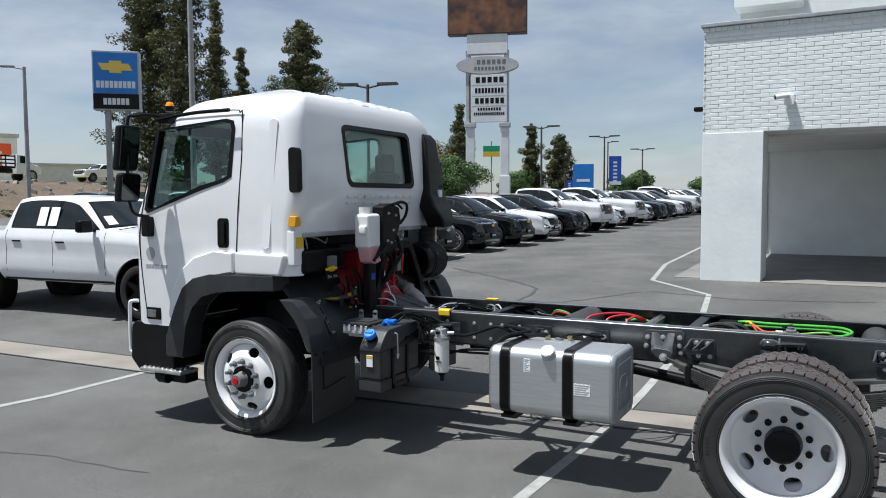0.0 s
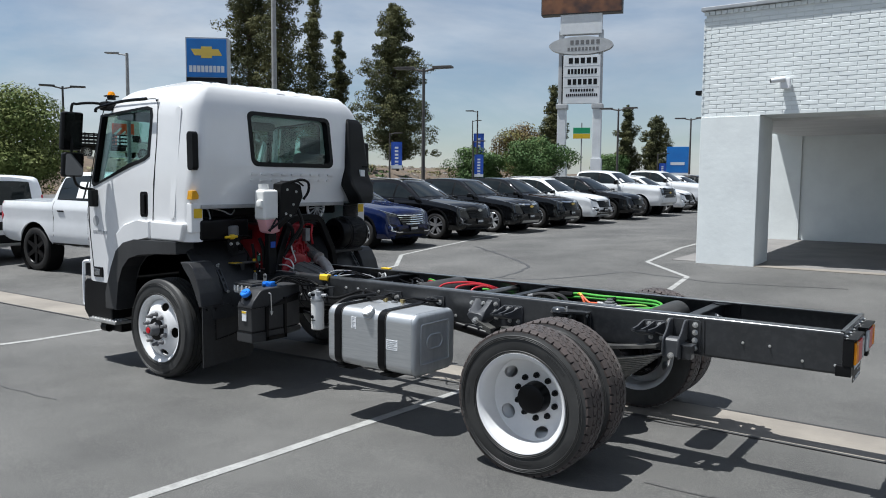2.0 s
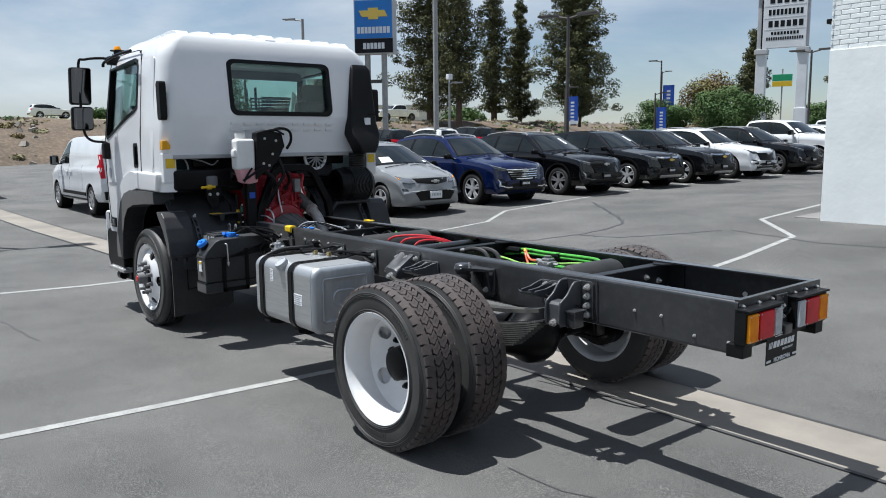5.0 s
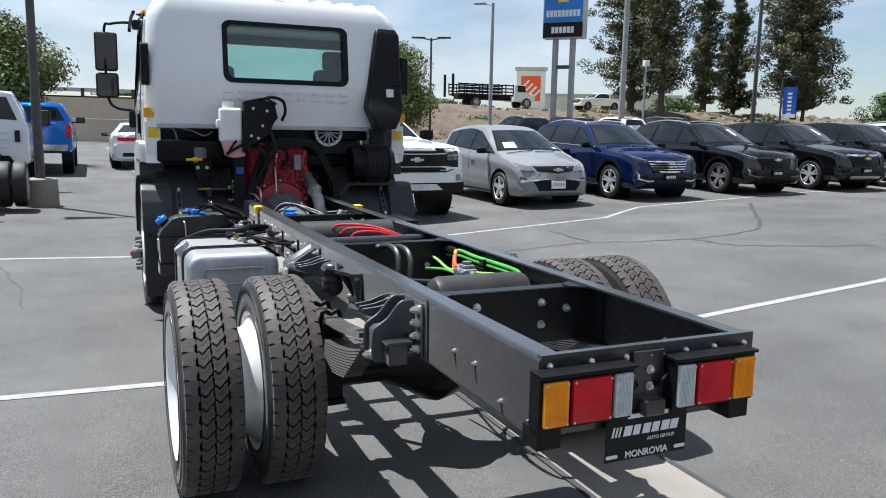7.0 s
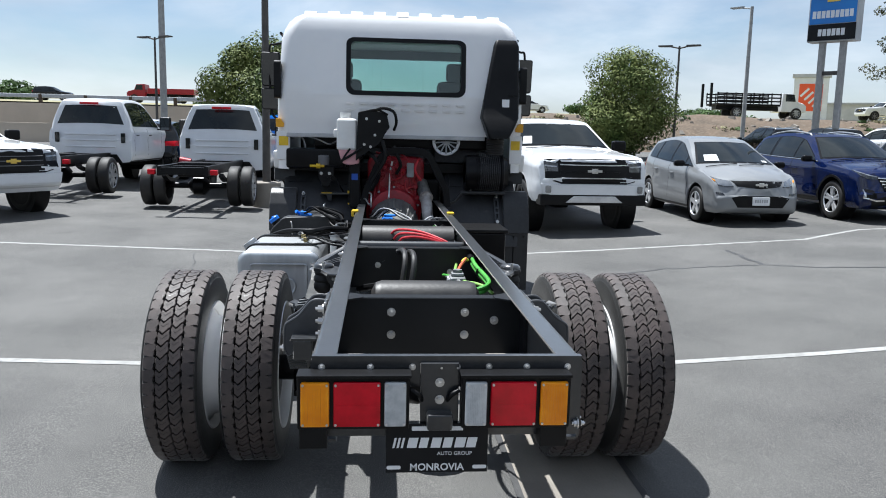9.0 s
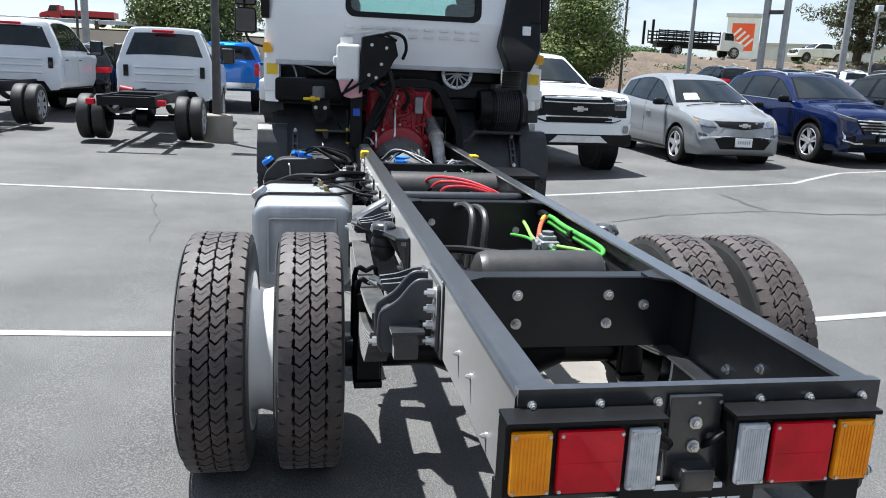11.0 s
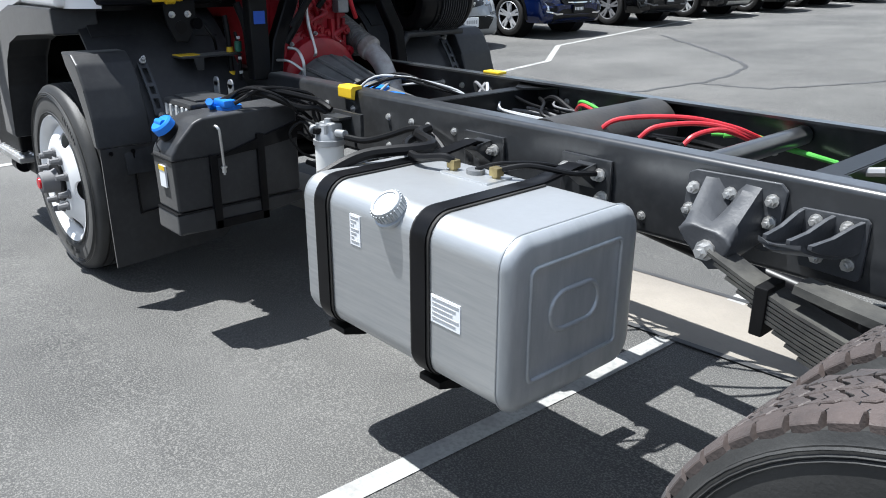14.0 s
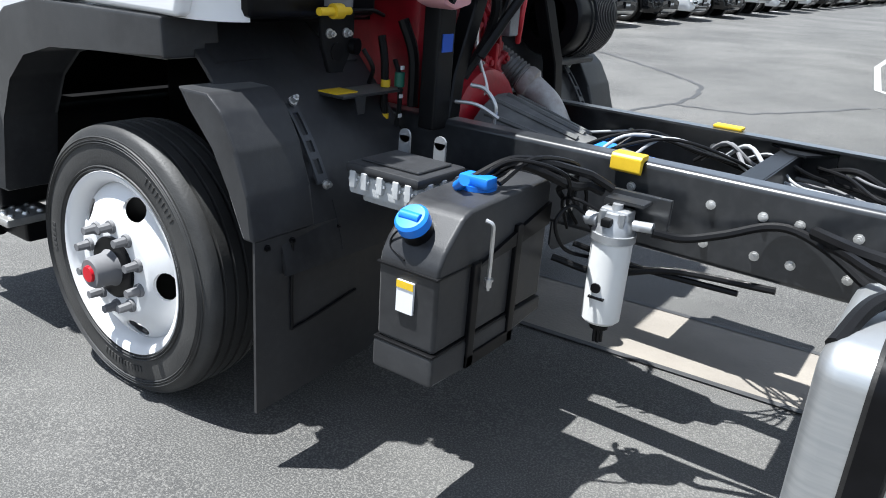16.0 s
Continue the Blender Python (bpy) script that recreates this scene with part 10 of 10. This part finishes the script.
for x, y, r, h, seed in ((-130, -20, 9, 4, 31), (-140, 10, 12, 3.5, 32), (-120, 40, 10, 3.5, 33), (-150, 70, 14, 4.5, 34), (-110, -45, 10, 4, 35), (-100, 92, 8, 4, 36), (-135, 100, 14, 4, 37)):
    round_tree("far_bush", "hazy green bush beyond the freeway", x, y, 3.5 + h, r, 0.5, "leaf_dark", seed, 0.35, 2500, 3.2, 22, 0.0)


# ---- lamp posts, poles, signs ----
def post(bm, x, y, z0, z1, r0, r1=None):
    cyl(bm, (x, y, z0), (x, y, z1), r0, r1 or r0 * 0.8, 14)


def lamp_post(label, x, y, top, heads, mat="pole_dark", r=0.09, yaw=0.0, arm=0.9, base=None, pedestal=False):
    z0 = ground_z(x, y) if base is None else base
    root = thing("lamp_post", label, "lamp post", (x, y, z0))
    bm = bmesh.new()
    post(bm, x, y, z0, top, r, r * 0.65)
    part("post", bm, mat, root)
    for k in range(heads):
        a = radians(yaw) + k * (math.pi if heads == 2 else 2 * math.pi / max(1, heads))
        d = V(math.cos(a), math.sin(a), 0)
        s = V(-d.y, d.x, 0)
        c = V(x, y, top)
        bm = bmesh.new()
        cyl(bm, c - V(0, 0, 0.12), c + d * arm * 0.5 - V(0, 0, 0.02), 0.04, n=8)
        h = part("arm", bm, mat, root)
        bm = bmesh.new()
        p, q = c + d * arm * 0.4, c + d * (arm * 0.4 + 0.75)
        up2 = V(0, 0, 1)
        hexa(bm, [p - s * 0.1 - up2 * 0.05, p + s * 0.1 - up2 * 0.05, q + s * 0.2 - up2 * 0.02, q - s * 0.2 - up2 * 0.02, p - s * 0.1 + up2 * 0.06, p + s * 0.1 + up2 * 0.06, q + s * 0.2 + up2 * 0.05, q - s * 0.2 + up2 * 0.05], 0.012)
        hd = part("lamp_head", bm, mat, root, "flat dark lamp head")
    if pedestal:
        bm = bmesh.new()
        lathe(bm, [(0, 0), (0, 0.31), (0.5, 0.30), (0.53, 0.28), (0.545, 0.2), (0.545, 0)], (x, y, z0 - 0.01), (0, 0, 1), 28)
        part("pedestal", bm, "concrete", root, "round pale concrete pedestal")
    return root


LAMPS = "car park lamp posts"
lamp_post("dark lamp post on a round concrete pedestal", -13.1, 3.55, 7.2, 2, yaw=90, pedestal=True)
for x, y, top, yaw, label in ((-15.6, 23.9, 6.2, 20, "dark double-headed lamp post"), (-38.2, 22.2, 6.8, 60, "dark double-headed lamp post"), (-16.6, 44.5, 6.4, 10, "dark double-headed lamp post"), (-16.0, 56, 6.6, 10, "dark double-headed lamp post"), (-40.3, -6.2, 6.6, 60, "dark double-headed lamp post"), (-17, 72, 6.6, 10, "dark double-headed lamp post")):
    lamp_post(label, x, y, top, 2, yaw=yaw, r=0.08)["group"] = LAMPS
lamp_post("grey street light with a single small head", -39.2, 26.6, 9.2, 1, "pole_grey", 0.13, yaw=215, arm=1.2)
lamp_post("tall grey steel pole", -30.0, 29.5, 19.0, 0, "pole_grey", 0.16)
lamp_post("tall grey steel pole", -41.0, -6.0, 16.0, 0, "pole_grey", 0.2)
flood = lamp_post("slim grey post with a small pale flood lamp", -38.0, 37.2, 5.75, 1, "pole_grey", 0.09, yaw=75, arm=0.5)
bm = bmesh.new()
box(bm, (-38.16, 37.02, 5.95), (-37.84, 37.38, 6.32), 0.04)
cyl(bm, (-38.0, 37.2, 5.7), (-38.0, 37.2, 6.0), 0.05, n=8)
part("flood_lamp", bm, "sign_white", flood, "small pale box flood lamp")
lamp_post("slim dark post with a street light", -37.5, 61.0, 8.5, 1, "pole_dark", 0.09, yaw=200)


def banner_post(label, x, y, top, flag, mat="pole_dark", yaw=-60):
    root = lamp_post(label, x, y, top, 1, mat, 0.09, yaw=yaw + 90)
    d = V(math.cos(radians(yaw + 90)), math.sin(radians(yaw + 90)), 0)
    n = V(math.cos(radians(yaw)), math.sin(radians(yaw)), 0)
    w, h, z = flag
    c = V(x, y, z) + d * (w / 2 + 0.14)
    bm = bmesh.new()
    pts = [c - d * w / 2 - V(0, 0, h / 2), c + d * w / 2 - V(0, 0, h / 2), c + d * w / 2 + V(0, 0, h / 2), c - d * w / 2 + V(0, 0, h / 2)]
    slab(bm, pts, n, 0.02, 0.01)
    fl = part("banner", bm, "banner_blue", root, "blue fabric banner")
    bm = bmesh.new()
    for k in range(6):
        q = c + V(0, 0, h * (0.28 - 0.13 * k))
        slab(bm, [q - d * w * 0.16 - V(0, 0, h * 0.035), q + d * w * 0.16 - V(0, 0, h * 0.035), q + d * w * 0.16 + V(0, 0, h * 0.035), q - d * w * 0.16 + V(0, 0, h * 0.035)], n, 0.004, 0.016)
    part("banner_print", bm, "sign_white", fl, "white upright bars")["kind"] = "stuff"
    bm = bmesh.new()
    q = c - V(0, 0, h * 0.44)
    slab(bm, [q - d * w * 0.5 - V(0, 0, h * 0.06), q + d * w * 0.5 - V(0, 0, h * 0.06), q + d * w * 0.5 + V(0, 0, h * 0.06), q - d * w * 0.5 + V(0, 0, h * 0.06)], n, 0.004, 0.018)
    part("banner_foot", bm, "sign_white", fl)
    return root


banner_post("lamp post with a blue dealer banner", -41.0, 52.5, 6.1, (0.95, 2.3, 4.2))
banner_post("lamp post with a blue dealer banner", -36.5, 58.8, 5.6, (0.8, 2.0, 3.4))
banner_post("lamp post with a blue dealer banner", -52, 82, 9.6, (1.3, 3.2, 6.4))
banner_post("lamp post with a blue dealer banner", -22.5, 80, 8.0, (1.3, 3.0, 5.0))
banner_post("lamp post with a blue dealer banner", -26.5, 78, 5.0, (0.7, 1.6, 3.2))


def board(root, name, mat, x0, x1, z0, z1, y0, y1, label="", bevel=0.03):
    """Local frame of a sign: x across, y towards the viewer."""
    bm = bmesh.new()
    box(bm, (x0, y0, z0), (x1, y1, z1), bevel)
    return part(name, bm, mat, root, label)


# blue and black dealer sign on two grey legs
sign = thing("dealer_sign", "blue and black dealer sign on two tall grey legs", "sign")
for s in (-1, 1):
    board(sign, "leg", "pole_grey", s * 0.5 - 0.13, s * 0.5 + 0.13, 0.3, 6.95, -0.2, 0.2)
board(sign, "leg_brace", "pole_dark", -0.45, 0.45, 5.2, 5.4, -0.1, 0.1)
board(sign, "cabinet", "sign_grey", -1.17, 1.17, 6.85, 9.95, -0.42, 0.42, "pale grey sign cabinet")
board(sign, "blue_panel", "sign_blue", -1.1, 1.1, 7.72, 9.85, 0.42, 0.45, "bright blue sign face", 0.01)
board(sign, "black_panel", "sign_black", -1.13, 1.13, 6.9, 7.7, 0.42, 0.45, "black sign face", 0.01)
bm = bmesh.new()
prism(bm, [(-0.86, 8.92), (-0.66, 9.28), (-0.3, 9.28), (-0.3, 9.42), (0.3, 9.42), (0.3, 9.28), (0.86, 9.28), (0.66, 8.92), (0.3, 8.92), (0.3, 8.78), (-0.3, 8.78), (-0.3, 8.92)], "y", 0.45, 0.48)
part("emblem", bm, "sign_gold", sign, "plain gold emblem shape")
for row, (z, h, n, w0) in enumerate(((8.0, 0.36, 9, 0.17), (7.12, 0.34, 6, 0.17))):
    bm = bmesh.new()
    for k in range(n):
        x = (k - (n - 1) / 2) * (w0 + 0.05)
        box(bm, (x - w0 / 2, 0.45, z), (x + w0 / 2, 0.465, z + h))
    part("lettering_bar", bm, "sign_white", sign, "white bars")["kind"] = "stuff"
sign.matrix_world = Matrix.Translation(V(-34.8, 28.9, 0)) @ Matrix.Rotation(radians(-139), 4, "Z")

# tall list pylon
pyl = thing("list_pylon", "tall pale sign pylon with a list board and dark screen", "sign")
for s in (-1, 1):
    board(pyl, "leg", "sign_white", s * 1.9 - 0.46, s * 1.9 + 0.46, 0.8, 10.1, -0.45, 0.45, "", 0.05)
    board(pyl, "leg_collar", "sign_grey", s * 1.9 - 0.6, s * 1.9 + 0.6, 9.9, 10.4, -0.6, 0.6, "", 0.05)
    board(pyl, "leg_foot", "sign_white", s * 1.9 - 0.58, s * 1.9 + 0.58, 0.8, 4.6, -0.55, 0.55, "", 0.05)
    board(pyl, "upper_leg", "sign_grey", s * 2.1 - 0.25, s * 2.1 + 0.25, 10.4, 18.2, -0.3, 0.3, "", 0.04)
lst = board(pyl, "list_board", "sign_white", -2.15, 1.8, 10.45, 15.55, 0.1, 0.5, "white list board")
board(lst, "board_rim", "sign_black", 1.8, 1.95, 10.45, 15.55, 0.1, 0.45, "dark board edge", 0)
for k, (w, h, n) in enumerate(((1.6, 0.6, 5), (1.6, 0.55, 9), (1.65, 0.6, 6), (1.3, 0.3, 9), (1.7, 0.3, 16))):
    z = (15.0, 13.85, 12.75, 11.85, 11.35)[k]
    bm = bmesh.new()
    for j in range(n):
        x = -0.18 - w + 2 * w * j / n
        box(bm, (x, 0.5, z - h / 2), (x + 2 * w / n * 0.7, 0.515, z + h / 2))
    part("lettering_bar", bm, "sign_black", lst, "dark bars")["kind"] = "stuff"
    if k < 3:
        board(lst, "divider", "sign_grey", -2.05, 1.7, z - 0.58, z - 0.52, 0.5, 0.512, "", 0)
bm = bmesh.new()
lathe(bm, [(-0.35, 0), (-0.35, 1.0), (0.5, 1.0), (0.5, 0)], (0, 0, 0), (0, 1, 0), 40)
for v in bm.verts:
    v.co = V(v.co.x * 3.4, v.co.y, v.co.z * 0.95 + 16.6)
ov = part("oval_board", bm, "sign_grey", pyl, "pale grey oval board")
bm = bmesh.new()
for j in range(6):
    box(bm, (-2.0 + j * 0.55, 0.5, 16.7), (-1.65 + j * 0.55, 0.515, 17.15))
for j in range(9):
    box(bm, (-1.9 + j * 0.38, 0.5, 16.05), (-1.65 + j * 0.38, 0.515, 16.4))
part("lettering_bar", bm, "trim_grey", ov, "dark bars")["kind"] = "stuff"
board(pyl, "upper_block", "sign_white", -2.2, 2.2, 17.8, 19.9, -0.5, 0.5, "white block below the screen")
board(pyl, "screen_case", "pole_dark", -4.3, 4.3, 19.9, 25.0, -0.6, 0.6, "dark screen case")
board(pyl, "screen", "screen", -4.2, 4.2, 20.0, 24.8, 0.6, 0.63, "dark video screen", 0.01)
pyl.matrix_world = Matrix.Translation(V(-35.3, 77.8, 0)) @ Matrix.Rotation(radians(-161.6), 4, "Z")

# green and yellow road sign, blue dealer board
rs = thing("road_sign", "green road sign with a yellow panel", "sign")
board(rs, "green_panel", "sign_green", -0.85, 0.85, 5.5, 6.1, -0.03, 0.03, "", 0.01)
board(rs, "yellow_panel", "yellow", -0.85, 0.85, 5.0, 5.48, -0.03, 0.03, "", 0.01)
board(rs, "post", "pole_grey", -0.06, 0.06, 0, 6.6, -0.15, -0.04, "", 0.01)
rs.matrix_world = spot(-32.6, 72.8, -155)
bs = thing("dealer_board", "blue and white dealer board on posts", "sign")
board(bs, "panel", "sign_blue", -1.1, 1.1, 1.7, 4.4, -0.12, 0.12, "blue board")
board(bs, "white_band", "sign_white", -1.1, 1.1, 1.2, 1.7, -0.12, 0.12, "white band")
board(bs, "print_bar", "sign_white", -0.7, 0.7, 2.5, 2.8, 0.12, 0.135, "white bar", 0)
for s in (-0.9, 0.9):
    board(bs, "post", "pole_grey", s - 0.06, s + 0.06, 0, 1.25, -0.06, 0.06, "", 0.01)
bs.matrix_world = spot(-25.3, 80.5, -160)

# far store sign and sheds beyond the freeway
far = thing("store_sign", "large orange square store sign in a white frame", "sign")
board(far, "frame", "sign_white", -2.6, 2.6, 3.0, 12.3, -0.6, 0.6, "pale sign tower", 0.1)
board(far, "cornice", "sign_grey", -2.9, 2.9, 12.3, 12.9, -0.9, 0.9, "grey cornice", 0.05)
board(far, "panel", "sign_orange", -1.75, 1.75, 6.9, 11.3, 0.6, 0.65, "orange panel", 0.01)
bm = bmesh.new()
for k in range(4):
    c = V(-1.0 + k * 0.65, 0, 8.3 + k * 0.55)
    d, s = V(0.72, 0, 0.69), V(-0.69, 0, 0.72)
    hexa(bm, [c - d * 0.25 - s * 0.9 + V(0, 0.64, 0), c + d * 0.1 - s * 0.9 + V(0, 0.64, 0), c + d * 0.1 + s * 0.9 + V(0, 0.64, 0), c - d * 0.25 + s * 0.9 + V(0, 0.64, 0), c - d * 0.25 - s * 0.9 + V(0, 0.68, 0), c + d * 0.1 - s * 0.9 + V(0, 0.68, 0), c + d * 0.1 + s * 0.9 + V(0, 0.68, 0), c - d * 0.25 + s * 0.9 + V(0, 0.68, 0)])
part("lettering_bar", bm, "sign_white", far, "white slanted bars")["kind"] = "stuff"
far.matrix_world = Matrix.Translation(V(-120, 76.5, 0)) @ Matrix.Rotation(radians(-120), 4, "Z")
shed = thing("far_warehouse", "low grey-blue warehouse beyond the freeway", "building")
board(shed, "wall", "sign_grey", -16, 16, 0, 5.2, -8, 8, "", 0.05)
board(shed, "roof", "galvanised", -16.5, 16.5, 5.2, 5.6, -8.4, 8.4, "", 0.05)
for k in range(6):
    board(shed, "loading_door", "sign_white", -14 + k * 4.6, -11 + k * 4.6, 0.2, 3.4, 8.0, 8.05, "", 0.01)
shed.matrix_world = Matrix.Translation(V(-133, 99, 3.4)) @ Matrix.Rotation(radians(60), 4, "Z")

# dry scrub and stones on the freeway bank
rgs = random.Random(77)
scrub = thing("bank_scrub", "dry scrub and low green tufts on the dirt bank", "scrub", (-51, 40, 2.4))
for mat, size, n in (("dry_grass", 0.16, 90), ("leaf_dark", 0.16, 34), ("leaf_rust", 0.16, 30)):
    blobs = []
    for k in range(n):
        f = rgs.uniform(0.05, 1.0)
        y = rgs.uniform(10, 120)
        x = -46 - 10.5 * f - max(0, y - 60) * 0.35
        z = float(np.interp(-46 - 10.5 * f, [-58, -55.5, -53.5, -51, -48.5, -46], [3.5, 3.5, 3.1, 2.5, 1.7, 0.5])) + max(0.0, y - 20) * 0.006
        r = rgs.uniform(0.25, 0.9)
        blobs.append(((x, y, z), (r, r * 1.3, r * 0.45), 60))
    tagged(leaf_cloud("tuft", scrub, mat, blobs, size, n), kind="stuff")
bm = bmesh.new()
for k in range(260):
    f = rgs.uniform(0.02, 0.98)
    y = rgs.uniform(10, 110)
    x = -46 - 10 * f - max(0, y - 60) * 0.35
    z = float(np.interp(-46 - 10 * f, [-58, -55.5, -53.5, -51, -48.5, -46], [3.5, 3.5, 3.1, 2.5, 1.7, 0.5])) + max(0.0, y - 20) * 0.006
    r = rgs.uniform(0.08, 0.3)
    box(bm, (x - r, y - r * 1.2, z - r), (x + r, y + r * 1.2, z + r * 0.7), 0, rot=Matrix.Rotation(rgs.uniform(0, 3), 3, "Z") @ Matrix.Rotation(rgs.uniform(-0.5, 0.5), 3, "X"), taper=(0.6, 0.6))
solo("bank_stone", bm, "concrete", "loose pale stones lying on the bank", "stone", kind="stuff")
